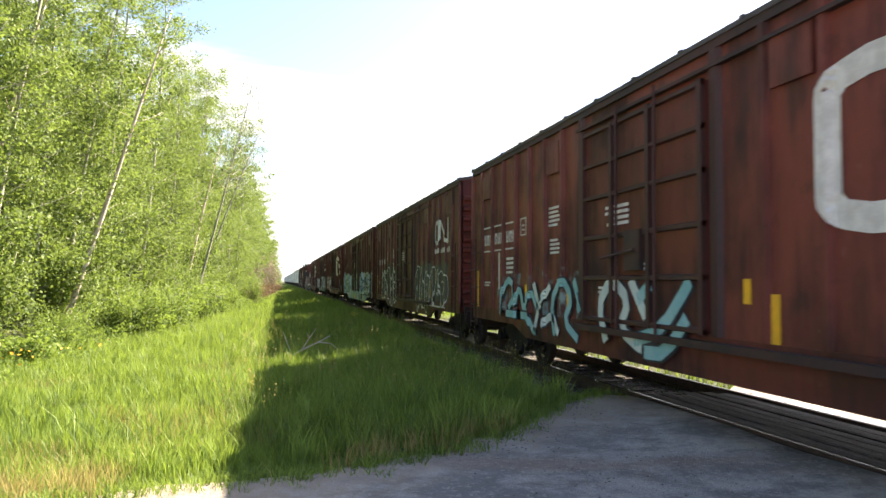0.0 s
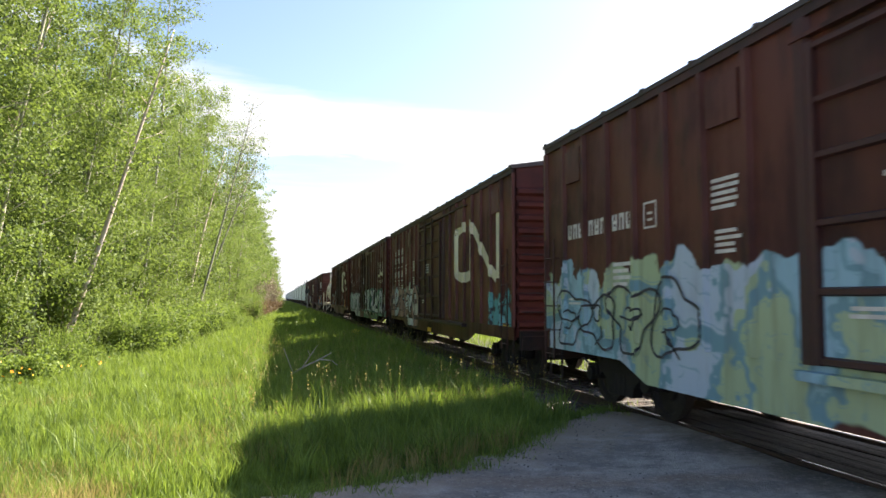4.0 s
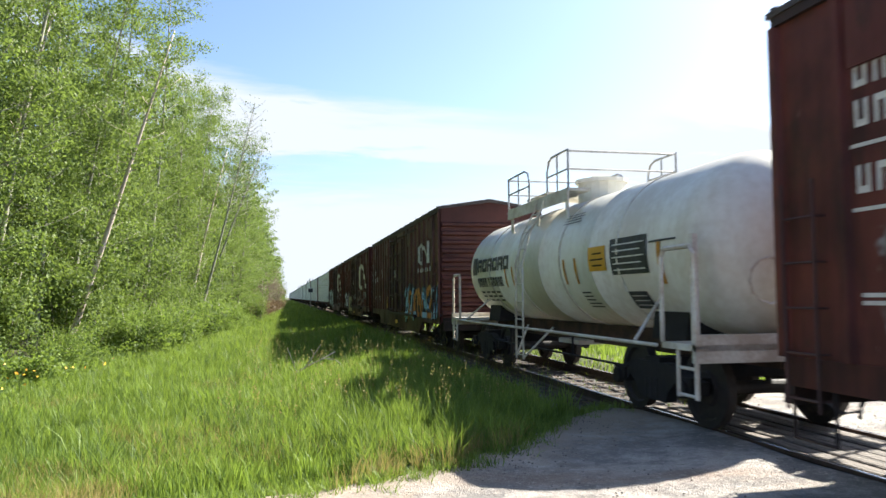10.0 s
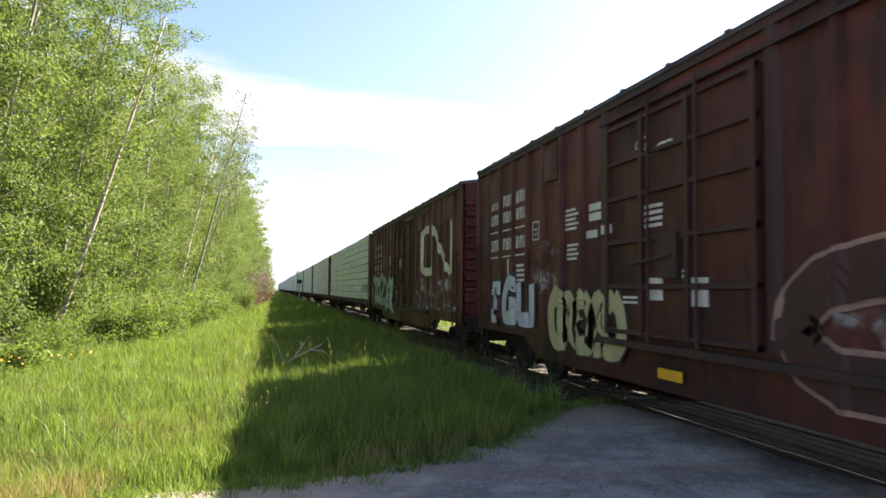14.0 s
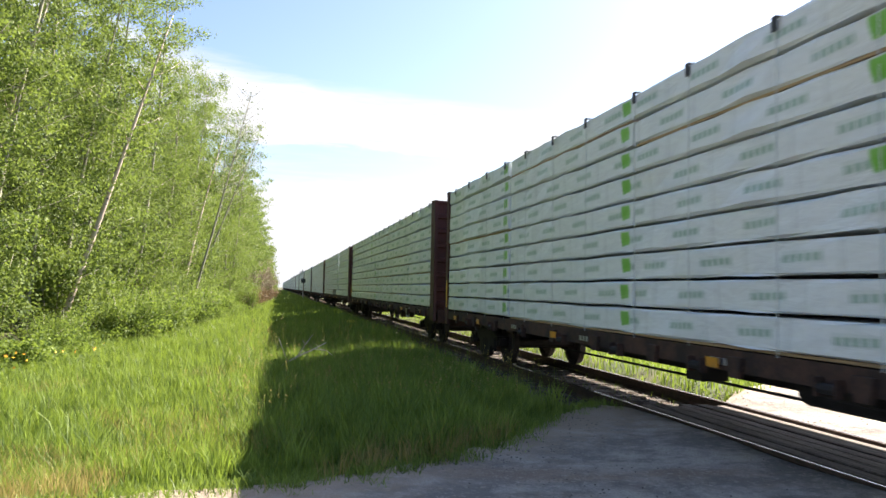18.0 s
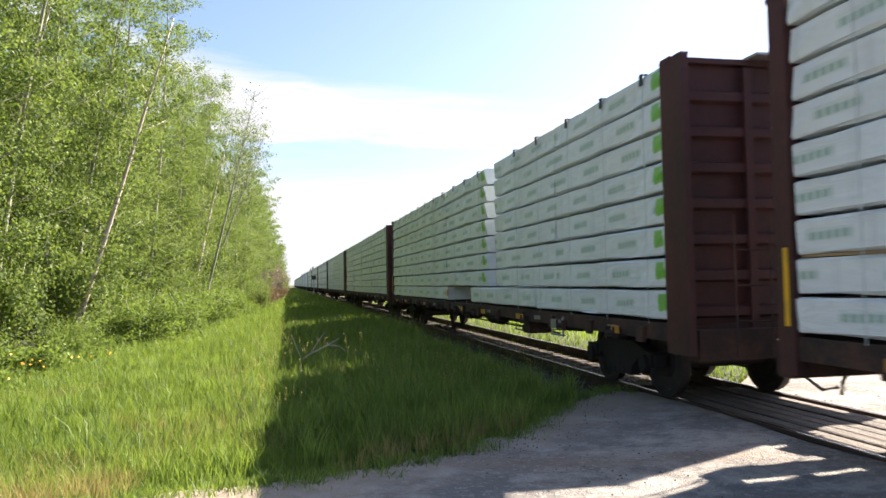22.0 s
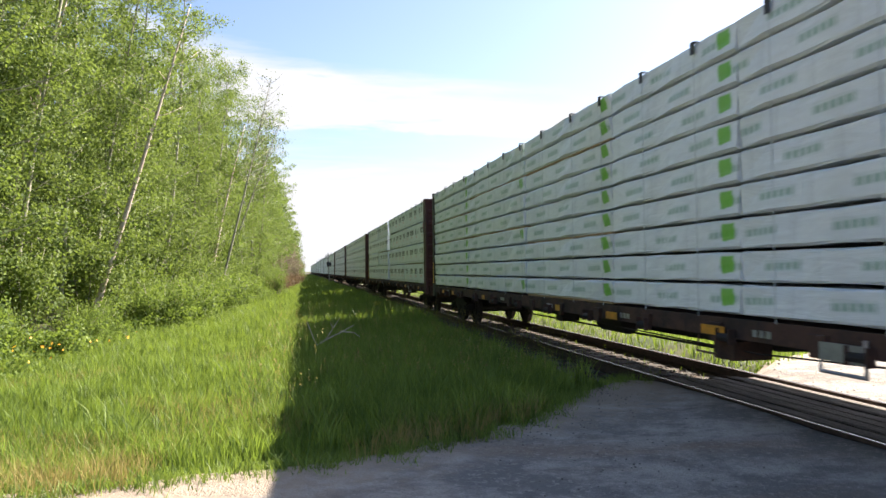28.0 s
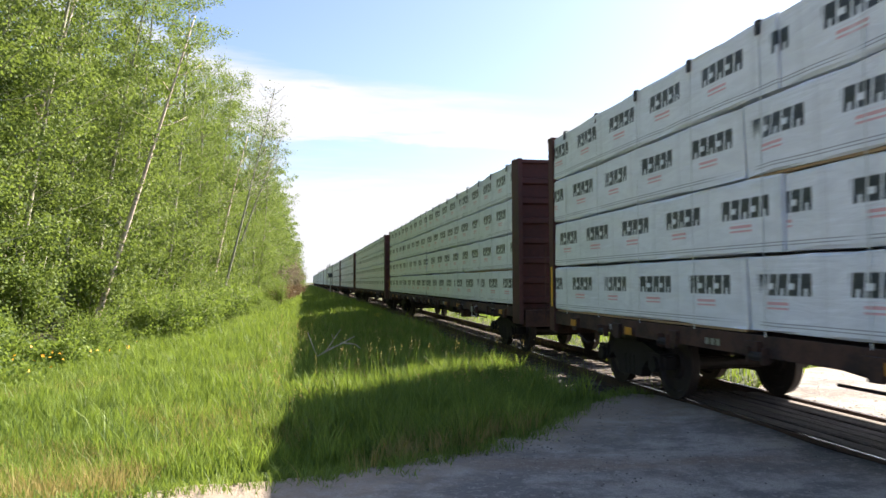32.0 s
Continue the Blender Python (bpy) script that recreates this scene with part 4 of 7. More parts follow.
# meadow beyond the track
x, yv = sow(52000, MID + 1.6, 26, 11.5, 70, 1.4)
tagged(blades("grass", x, yv, r.uniform(0.2, 0.45, len(x)) * (0.6 + 0.5 * patchy(x, yv)), np.full(len(x), 0.03), r, M_grass), "sunlit green grass beyond the track", "grass", kind="stuff")
x = r.uniform(MID - 1.05, MID + 1.9, 900)
yv = r.uniform(PLANK_END + 0.2, 40, 900)
k = np.abs(np.abs(x - MID) - GAUGE) > 0.14
tagged(blades("track_weeds", x[k], yv[k], r.uniform(0.06, 0.22, k.sum()), np.full(k.sum(), 0.012), r, M_grass, z=np.full(k.sum(), -0.2)), "sparse weeds growing in the ballast", "weeds", kind="stuff")

# far conifers closing the view down the line
cones = Geo()
for k in range(260):
    x, yv = r.uniform(8, 75), r.uniform(395, 450)
    h = r.uniform(0.8, 1.15) * (5.5 + 5.0 * min(1.0, (x - 6) / 9))
    for t in range(7):
        z0, rad = -0.6 + h * (0.08 + 0.13 * t), h * 0.17 * (1 - t / 9.5) * r.uniform(0.8, 1.2)
        a = r.uniform(0, 6)
        ring = [(x + rad * (0.6 + 0.5 * (j % 2)) * math.cos(a + j * 0.698), yv + rad * (0.6 + 0.5 * (j % 2)) * math.sin(a + j * 0.698), z0 - 0.4 * (j % 2)) for j in range(9)]
        for j in range(9):
            cones.face(ring[j], ring[(j + 1) % 9], (x, yv, z0 + h * 0.26))
tagged(new("far_conifers", cones.mesh("far_conifers", M_conifer)), "dark conifers at the end of the line", "woods", kind="stuff")

# small things on the verge
stones = Geo()


def pebble(g, x, yv, z, s, r):
    a = r.uniform(0, 6.28)
    ring = [(x + s * r.uniform(0.6, 1.1) * math.cos(a + j * 1.047), yv + s * r.uniform(0.6, 1.1) * math.sin(a + j * 1.047), z + s * r.uniform(-0.1, 0.3)) for j in range(6)]
    top = (x + s * r.uniform(-0.2, 0.2), yv + s * r.uniform(-0.2, 0.2), z + s * r.uniform(0.5, 0.85))
    low = (x, yv, z - s * 0.5)
    for j in range(6):
        g.face(ring[j], ring[(j + 1) % 6], top)
        g.face(ring[(j + 1) % 6], ring[j], low)


for k in range(6500):
    x, yv = r.uniform(MID - 1.95, MID + 2.1), PLANK_END + 0.1 + 34 * r.uniform() ** 1.6
    if abs(abs(x - MID) - GAUGE) < 0.1:
        continue
    z = float(np.interp(x, [p for p, q in BED], [q for p, q in BED]))
    pebble(stones, x, yv, max(z, float(ground_z(x, yv)) - 0.02), r.uniform(0.02, 0.05), r)
tagged(new("ballast_stones", stones.mesh("ballast_stones", M_stone)), "loose ballast stones along the rails", "stones", kind="stuff")
grit = Geo()
for k in range(1100):
    x = r.uniform(-3, 4.9)
    e = float(road_edge(x))
    yv = e - abs(r.normal(0, 0.9)) if k % 2 else r.uniform(4.5, e)
    pebble(grit, x, yv, -0.045, r.uniform(0.005, 0.014), r)
for k in range(900):
    pebble(grit, r.uniform(6.8, 14), r.uniform(3, 12), -0.04, r.uniform(0.008, 0.03), r)
tagged(new("road_grit", grit.mesh("road_grit", M_stone)), "loose pebbles on the gravel road", "stones", kind="stuff")

for x, yv, s in ((4.62, 31.8, 0.20), (4.15, 46.0, 0.30), (4.2, 73.0, 0.36), (4.1, 60.5, 0.22)):
    g = Geo()
    pebble(g, 0, 0, 0, s, np.random.default_rng(int(yv)))
    b = new("boulder", g.mesh("boulder", M_road))
    b.matrix_basis = pose(x, yv, float(ground_z(x, yv)) + s * 0.4)
    tagged(b, "pale boulder in the grass by the ballast", "boulder", "boulders by the track")

branch = new("dead_branch", Geo().tube([(-0.5, 0, 0.02), (-0.1, 0.1, 0.25), (0.25, 0.05, 0.42), (0.5, 0.1, 0.55)], 0.026, 6, 0.010)
             .tube([(-0.1, 0.1, 0.25), (0.05, 0.0, 0.5), (0.0, -0.05, 0.62)], 0.018, 5, 0.007)
             .tube([(0.25, 0.05, 0.42), (0.5, -0.1, 0.4), (0.62, -0.12, 0.3)], 0.015, 5, 0.006)
             .tube([(-0.3, 0.05, 0.14), (-0.42, 0.0, 0.45), (-0.5, 0.02, 0.66)], 0.016, 5, 0.006)
             .tube([(0.05, 0.0, 0.5), (0.2, 0.0, 0.72)], 0.012, 5, 0.005).mesh("dead_branch", M_dead))
branch.matrix_basis = pose(0.60, 16.2, float(ground_z(0.60, 16.2)) + 0.10, 0, 0, 0)
tagged(branch, "bare dead branch lying in the grass", "branch")

board = new("trackside_sign")
board.matrix_basis = pose(3.55, 100.0, float(ground_z(3.55, 100.0)))
tagged(board, "small dark trackside sign on a thin post", "sign")
part("post", Geo().tube([(0, 0, -0.1), (0, 0, 2.9)], 0.05, 8), M_grey, board)
part("board", Geo().prism([(-0.3, 2.35), (0.3, 2.35), (0.3, 2.85), (-0.3, 2.85)], "y", -0.07, -0.05), M_black, board)

# ---- the train ----
train, wheelsets = [], []
HALF = 1.51          # half of a car's width


def rect(g, x, y0, y1, z0, z1, t=0.006):
    return g.box(x - t, x, y0, y1, z0, z1)


def wheelset_mesh():
    g = Geo()
    for s in (-1, 1):
        x = s * GAUGE
        prof = [(-0.065, 0.10), (-0.065, 0.20), (-0.03, 0.22), (-0.03, 0.36), (-0.065, 0.40), (-0.065, 0.455), (0.04, 0.462), (0.055, 0.485), (0.075, 0.48),
                (0.075, 0.39), (0.03, 0.36), (0.03, 0.22), (0.075, 0.2), (0.075, 0.10)]
        n, i = 28, len(g.v)
        for a, rad in prof:
            for j in range(n):
                w = 2 * math.pi * j / n
                g.v.append((x - s * a * -1 if s < 0 else x - a, rad * math.cos(w), rad * math.sin(w)))
        for k in range(len(prof) - 1):
            for j in range(n):
                q = i + k * n
                g.f.append((q + j, q + (j + 1) % n, q + n + (j + 1) % n, q + n + j))
    g.tube([(-1.05, 0, 0), (1.05, 0, 0)], 0.085, 12)
    for s in (-1, 1):
        for k in range(3):
            w = k * 2.094
            g.box(s * 1.05 - 0.03, s * 1.05 + 0.03, 0.045 * math.cos(w) - 0.015, 0.045 * math.cos(w) + 0.015, 0.045 * math.sin(w) - 0.015, 0.045 * math.sin(w) + 0.015)
    me = g.mesh("wheelset", M_wheel)
    fix_normals(me)
    return me


def truck_mesh(yc):
    g = Geo()
    for s in (-1, 1):
        x0, x1 = sorted((s * 0.93, s * 1.08))
        upper = [(-1.12, 0.40), (-0.78, 0.38), (-0.62, 0.50), (-0.42, 0.36), (-0.36, 0.22), (0.36, 0.22), (0.42, 0.36), (0.62, 0.50), (0.78, 0.38), (1.12, 0.40),
                 (1.14, 0.56), (0.80, 0.62), (0.45, 0.72), (-0.45, 0.72), (-0.80, 0.62), (-1.14, 0.56)]
        g.prism([(yc + a, b) for a, b in upper], "x", x0, x1)
        for a in (-0.14, 0.0, 0.14):
            g.tube([(s * 1.03, yc + a, 0.24), (s * 1.03, yc + a, 0.52)], 0.062, 8)
        for a in (-0.89, 0.89):
            g.tube([(s * 1.09, yc + a, 0.457), (s * 1.17, yc + a, 0.457)], 0.11, 12)
            g.box(min(s * 0.86, s * 1.12), max(s * 0.86, s * 1.12), yc + a - 0.16, yc + a + 0.16, 0.42, 0.60)
    g.box(-1.06, 1.06, yc - 0.2, yc + 0.2, 0.50, 0.78)
    g.tube([(0, yc, 0.7), (0, yc, 0.98)], 0.2, 12)
    for a in (-0.5, 0.5):
        g.box(-0.80, 0.80, yc + a - 0.05, yc + a + 0.05, 0.32, 0.42)
    return g.mesh("truck", M_steel)


WHEELS = wheelset_mesh()


def running_gear(car, length, yoff, near=True):
    """Two trucks with their wheelsets, couplers, hoses and brake gear under a car."""
    for yc in (yoff, length - yoff):
        t = part("truck", truck_mesh(yc), M_steel, car)
        for a in (-0.89, 0.89):
            w = part("wheelset", WHEELS, None, t, at=pose(0, yc + a, 0.457))
            if near:
                wheelsets.append((w, yc + a))
    for y0, y1, d in ((0.0, 1.5, 1), (length - 1.5, length, -1)):
        g = Geo().box(-0.09, 0.09, y0 + 0.1, y1 - 0.1, 0.74, 0.92)
        ye = 0.0 if d > 0 else length
        g.prism([(-0.20, ye), (-0.12, ye + d * 0.34), (0.12, ye + d * 0.34), (0.17, ye + d * 0.1), (0.06, ye - d * 0.06), (0.02, ye + d * 0.08), (-0.10, ye + d * 0.08)], "z", 0.70, 0.97)
        part("coupler", g, M_steel, car)
        part("air_hose", Geo().tube([(-0.35, ye + d * 0.45, 0.75), (-0.33, ye + d * 0.25, 0.5), (-0.22, ye + d * 0.1, 0.36), (-0.1, ye, 0.4)], 0.022, 6), M_black, car)


def spot(bays, i, f):
    return bays[i] + (bays[i + 1] - bays[i]) * f


def ribbon(pts, width, surface, step=0.04):
    """A flat painted band along a line of (y, z), lying on a side whose depth at y is surface(y)."""
    g = Geo()
    P = [Vector(p) for p in pts]
    fine = []
    for a, b in zip(P, P[1:]):
        n = max(1, int((b - a).length / step))
        fine += [a.lerp(b, i / n) for i in range(n)]
    fine.append(P[-1])
    left, right = [], []
    for i, p in enumerate(fine):
        d = (fine[min(i + 1, len(fine) - 1)] - fine[max(i - 1, 0)]).normalized()
        nrm = Vector((-d.y, d.x)) * width / 2
        row = []
        for t in (-1, -0.5, 0, 0.5, 1):
            q = p + nrm * t
            row.append((surface(q.x) - 0.010, q.x, q.y))
        left.append(row)
    i0 = len(g.v)
    for row in left:
        g.v += row
    for i in range(len(left) - 1):
        for j in range(4):
            a = i0 + i * 5 + j
            g.f.append((a, a + 1, a + 6, a + 5))
    return g


def arc(cy, cz, ry, rz, a0, a1, n=10):
    return [(cy + ry * math.cos(radians(a0 + (a1 - a0) * i / n)), cz + rz * math.sin(radians(a0 + (a1 - a0) * i / n))) for i in range(n + 1)]


POST = 0.055         # how far the side posts stand out
BX = dict(L=17.51, y0=0.75, y1=16.76, door0=7.02, door1=10.46, top=4.14)


def boxcar_posts():
    front = [BX["y0"] + (BX["door0"] - BX["y0"]) * i / 8 for i in range(9)]
    rear = [BX["door1"] + (BX["y1"] - BX["door1"]) * i / 8 for i in range(9)]
    return front, rear


FRONT, REAR = boxcar_posts()


def side_depth(y):
    """Where the near side's surface lies at y: proud on the posts and the door."""
    for p in FRONT + REAR:
        if abs(y - p) < 0.075:
            return -HALF - POST
    if BX["door0"] < y < BX["door1"]:
        return -HALF - 0.05
    return -HALF


def on_side(y):
    return min(side_depth(y), -HALF - 0.014)


def paint_floor(y):
    """The lowest height at which the side has sheet to spray on."""
    return 0.90 if y < BX["y0"] + 4.1 or y > BX["y1"] - 4.1 else 0.66


def spray_letters(car, y0, y1, z0, z1, count, line, seed, width=0.05, inner=True):
    """Bubble letters sprayed as loose looping outlines along the side."""
    q = random.Random(seed)
    step = (y1 - y0) / count
    for i in range(count):
        cy, ry = y0 + step * (i + 0.5), step * q.uniform(0.50, 0.62)
        lo, hi = z0 + q.uniform(0, 0.12), z1 - q.uniform(0, 0.28)
        cz, rz = (lo + hi) / 2, (hi - lo) / 2
        p, p2, slant = q.uniform(0, 6.28), q.uniform(0, 6.28), q.uniform(-0.25, 0.25)
        amp = q.uniform(*((0.10, 0.22) if line is M_white else (0.18, 0.36)))

        def ring(k, oy, oz, a0=0, a1=36):
            pts = []
            for j in range(a0, a1 + 1):
                w = j * 0.17453
                rr = k * (1 + amp * math.sin(3 * w + p) + 0.08 * math.sin(2 * w + p2))
                dz = rr * rz * math.sin(w)
                pts.append((cy + oy + rr * ry * math.cos(w) + slant * dz, max(paint_floor(cy + oy + rr * ry * math.cos(w) + slant * dz), cz + oz + dz)))
            return pts
        g = ribbon(ring(1.0, 0, 0), width, on_side)
        kids = [g]
        if inner:
            kids.append(ribbon(ring(0.30, q.uniform(-0.12, 0.12), rz * q.uniform(-0.1, 0.4), 3, 30), width * 0.8, on_side))
        if i % 2 == 0:
            kids.append(ribbon([(cy + q.uniform(-0.2, 0.2), cz - rz * 0.2), (cy + q.uniform(-0.15, 0.15), cz - rz * 0.6), (cy + q.uniform(-0.2, 0.2), max(cz - rz * 0.98, paint_floor(cy)))], width, on_side))
        else:
            kids.append(ribbon([(cy - ry * 0.5, cz + rz * 0.1), (cy, cz - rz * 0.12), (cy + ry * 0.6, cz)], width * 0.8, on_side))
        for g2 in kids[1:]:
            o = len(g.v)
            g.v += g2.v
            g.f += [tuple(o + a for a in f) for f in g2.f]
        part("spray_letter", g, line, car)


# sprayed forms as strokes in a unit box
FORMS = {
    "hook": (((0.0, 0.15), (0.2, 0.9), (0.6, 1.0), (0.75, 0.7), (0.45, 0.45)), ((0.3, 0.1), (0.9, 0.3), (1.0, 0.0))),
    "bolt": (((0.1, 1.0), (0.55, 0.62), (0.25, 0.45), (0.85, 0.0)), ((0.6, 0.95), (0.95, 0.6), (0.7, 0.3))),
    "loop": (((0.15, 0.1), (0.0, 0.6), (0.35, 1.0), (0.7, 0.7), (0.45, 0.3), (0.9, 0.1)), ((0.75, 0.95), (1.0, 0.5))),
    "fork": (((0.05, 0.0), (0.3, 0.55), (0.1, 1.0)), ((0.3, 0.55), (0.75, 0.95)), ((0.4, 0.2), (0.8, 0.45), (1.0, 0.1))),
    "wave": (((0.0, 0.5), (0.2, 0.95), (0.45, 0.35), (0.7, 0.9), (1.0, 0.45)), ((0.1, 0.05), (0.5, 0.15), (0.95, 0.0))),
    "wing": (((0.0, 0.2), (0.5, 0.35), (1.0, 1.0)), ((0.2, 0.05), (0.6, 0.1), (0.95, 0.55)), ((0.1, 0.75), (0.35, 0.95))),
    "blob": (((0.5, 1.0), (0.1, 0.8), (0.05, 0.35), (0.4, 0.0), (0.85, 0.15), (0.95, 0.65), (0.5, 1.0)),),
    "post": (((0.5, 0.0), (0.5, 1.0)), ((0.2, 0.0), (0.8, 0.0)), ((0.2, 1.0), (0.8, 1.0))),
    "bend": (((0.9, 0.88), (0.4, 1.0), (0.08, 0.7), (0.1, 0.2), (0.5, 0.0), (0.9, 0.12), (0.9, 0.48), (0.5, 0.48)),),
    "cup": (((0.08, 1.0), (0.08, 0.2), (0.35, 0.0), (0.75, 0.02), (0.92, 0.25), (0.92, 1.0)),),
}
WILD = ("hook", "wave", "fork", "loop", "bolt", "wing")


def merge(into, other):
    o = len(into.v)
    into.v += other.v
    into.f += [tuple(o + i for i in f) for f in other.f]


def rounded(pts):
    """The stroke with its corners cut once, so that it bends like a sprayed line."""
    if len(pts) < 3:
        return list(pts)
    out = [pts[0]]
    for p, q in zip(pts, pts[1:]):
        out += [(p[0] * 0.75 + q[0] * 0.25, p[1] * 0.75 + q[1] * 0.25), (p[0] * 0.25 + q[0] * 0.75, p[1] * 0.25 + q[1] * 0.75)]
    return out + [pts[-1]]


def spray_piece(car, ya, yb, z0, z1, forms, fills, line, wide, rim, seed):
    """Fat sprayed letters: each a dark outline with its colour laid over it."""
    q = random.Random(seed)
    step = (yb - ya) / len(forms)
    for i, ch in enumerate(forms):
        top = yb - step * i
        lo, hi, lean = z0 + q.uniform(0, 0.10), z1 - q.uniform(0, 0.16), q.uniform(-0.12, 0.12)
        under, over = Geo(), Geo()
        for stroke in FORMS[ch]:
            path = []
            for u, v in rounded(stroke):
                yy = top - step * (0.5 + (0.92 if ch in ("post", "bend", "cup") else 1.35) * (u - 0.5)) + lean * (v - 0.5) + q.uniform(-0.02, 0.02)
                zz = lo + (hi - lo) * v + q.uniform(-0.02, 0.02)
                path.append((yy, max(zz, paint_floor(yy) + wide * 0.5 + rim)))
            merge(under, ribbon(path, wide + 2 * rim, on_side))
            merge(over, ribbon(path, wide, lambda y: on_side(y) - 0.018))
        letter = part("spray_letter", under, line, car)
        part("letter_fill", over, fills[i % len(fills)], letter)


SHARED = {}


def shared(key, make):
    if key not in SHARED:
        SHARED[key] = make()
    return SHARED[key]


def corrugated_end(y, d):
    """The car's end: a flat plate with deep pressed ribs, as wide as the car, rising to the roof."""
    g = Geo().prism([(-HALF, 0.86), (HALF, 0.86), (HALF, 4.115), (0, 4.34), (-HALF, 4.115)], "y", min(y, y + d * 0.06), max(y, y + d * 0.06))
    return g.mesh("end_wall", M_brown)


def end_rib(y, d, z):
    return Geo().prism([(y, z), (y - d * 0.085, z + 0.045), (y - d * 0.085, z + 0.115), (y, z + 0.16)], "x", -HALF + 0.07, HALF - 0.07).mesh("end_rib", M_brown)


def boxcar_roof():
    g = Geo()
    y0, y1 = BX["y0"] - 0.05, BX["y1"] + 0.05
    g.prism([(-HALF - 0.06, 4.095), (-HALF - 0.06, 4.15), (0, 4.39), (HALF + 0.06, 4.15), (HALF + 0.06, 4.095), (HALF, 4.095), (0, 4.31), (-HALF, 4.095)], "y", y0, y1)
    for i in range(15):
        y = y0 + 0.1 + (y1 - y0 - 0.25) * i / 14
        g.prism([(-HALF - 0.07, 4.12), (-HALF - 0.07, 4.17), (0, 4.42), (HALF + 0.07, 4.17), (HALF + 0.07, 4.12), (0, 4.36)], "y", y, y + 0.07)
        if i < 14:
            for s in (-1, 1):
                yb = y + (y1 - y0) / 14 * 0.5
                g.prism([(s * 1.40, 4.14), (s * 0.3, 4.33), (s * 0.3, 4.375), (s * 1.40, 4.20)], "y", yb - 0.2, yb + 0.2)
    me = g.mesh("roof", M_roof)
    fix_normals(me)
    return me


def side_sill(s, low, cut):
    """The deep bottom chord: shallow over the trucks, deep under the middle."""
    y0, y1 = BX["y0"], BX["y1"]
    poly = [(y0, 0.80), (y0 + cut, 0.80), (y0 + cut + 0.7, low), (y1 - cut - 0.7, low), (y1 - cut, 0.80), (y1, 0.80), (y1, 1.05), (y0, 1.05)]
    x = s * (HALF + 0.015)
    return Geo().prism(poly, "x", min(x, x - s * 0.05), max(x, x - s * 0.05)).mesh("side_sill", M_brown)


def end_ladder(y0, y1, z1):
    x = -HALF - 0.10
    out = [Geo().tube([(x, y, 0.62), (x, y, z1)], 0.016, 5).mesh("ladder", M_brown) for y in (y0 + 0.02, y1 - 0.02)]
    for k in range(int((z1 - 1.0) / 0.38) + 1):
        z = 0.72 + 0.38 * k
        out.append(Geo().tube([(x + 0.09, y0, z), (x, y0 + 0.02, z), (x, y1 - 0.02, z), (x + 0.09, y1, z)], 0.012, 5).mesh("rung", M_brown))
    return out


def door_pieces():
    """Plug door: sheet, frame bars, lock rods, tracks."""
    a, b, x = BX["door0"] + 0.14, BX["door1"] - 0.14, -HALF - 0.03
    sheet = Geo().box(x - 0.02, x + 0.03, a, b, 1.08, 3.72).mesh("door_sheet", M_brown)
    bars = []
    for z in (1.06, 1.62, 2.18, 2.74, 3.20, 3.66):
        bars.append(Geo().prism([(x - 0.02, z), (x - 0.065, z + 0.015), (x - 0.065, z + 0.06), (x - 0.02, z + 0.075)], "y", a, b).mesh("door_bar", M_brown))
    for y in (a, a + (b - a) * 0.36, a + (b - a) * 0.68, b - 0.08):
        bars.append(Geo().box(x - 0.075, x - 0.018, y, y + 0.08, 1.06, 3.735).mesh("door_bar", M_brown))
    rods = [Geo().tube([(x - 0.095, y, 1.0), (x - 0.095, y, 3.9)], 0.02, 6).mesh("lock_rod", M_brown) for y in (a + (b - a) * 0.30, a + (b - a) * 0.62)]
    tracks = [Geo().box(x - 0.10, x + 0.03, BX["door0"] - 2.6, BX["door1"] + 0.1, 0.92, 1.0).mesh("door_track", M_brown),
              Geo().box(x - 0.045, x + 0.03, BX["door0"] - 2.6, BX["door1"] + 0.1, 3.81, 3.85).mesh("door_track", M_brown)]
    lever = Geo().box(x - 0.10, x - 0.02, a + (b - a) * 0.42, a + (b - a) * 0.55, 1.75, 2.25).tube([(x - 0.12, a + (b - a) * 0.45, 2.0), (x - 0.12, a + (b - a) * 0.75, 1.92)], 0.018, 6).mesh("door_lever", M_brown)
    return sheet, bars, rods, tracks, lever


def bars_text(g, bays, i0, i1, z, h, fill=0.82, char=0.17, bold=True, skip=()):
    """Painted characters as plain upright bars, broken by the posts as they are on the car."""
    for i in range(i0, i1):
        a, b = bays[i] + 0.09, bays[i + 1] - 0.09
        n = max(1, int((b - a) * fill / char))
        for k in range(n):
            if (i, k) in skip:
                continue
            y = a + (b - a) * (k + 0.12) / n
            w = (b - a) / n * 0.70
            rect(g, -HALF, y, y + w * 0.27, z, z + h)
            rect(g, -HALF, y + w * 0.68, y + w * 0.95, z, z + h)
            rect(g, -HALF, y + w * 0.27, y + w * 0.68, z + (h * 0.76 if (i + k) % 2 else 0), z + (h if (i + k) % 2 else h * 0.24))
            if (i + k) % 3 == 0:
                rect(g, -HALF, y + w * 0.27, y + w * 0.68, z + h * 0.42, z + h * 0.60)


def small_print(g, y0, y1, z0, z1, lines, r):
    for k in range(lines):
        z = z0 + (z1 - z0) * (k + 0.15) / lines
        e = r.uniform(0.7, 1.0)
        rect(g, -HALF, y1 - (y1 - y0) * e, y1, z, z + (z1 - z0) / lines * 0.55)


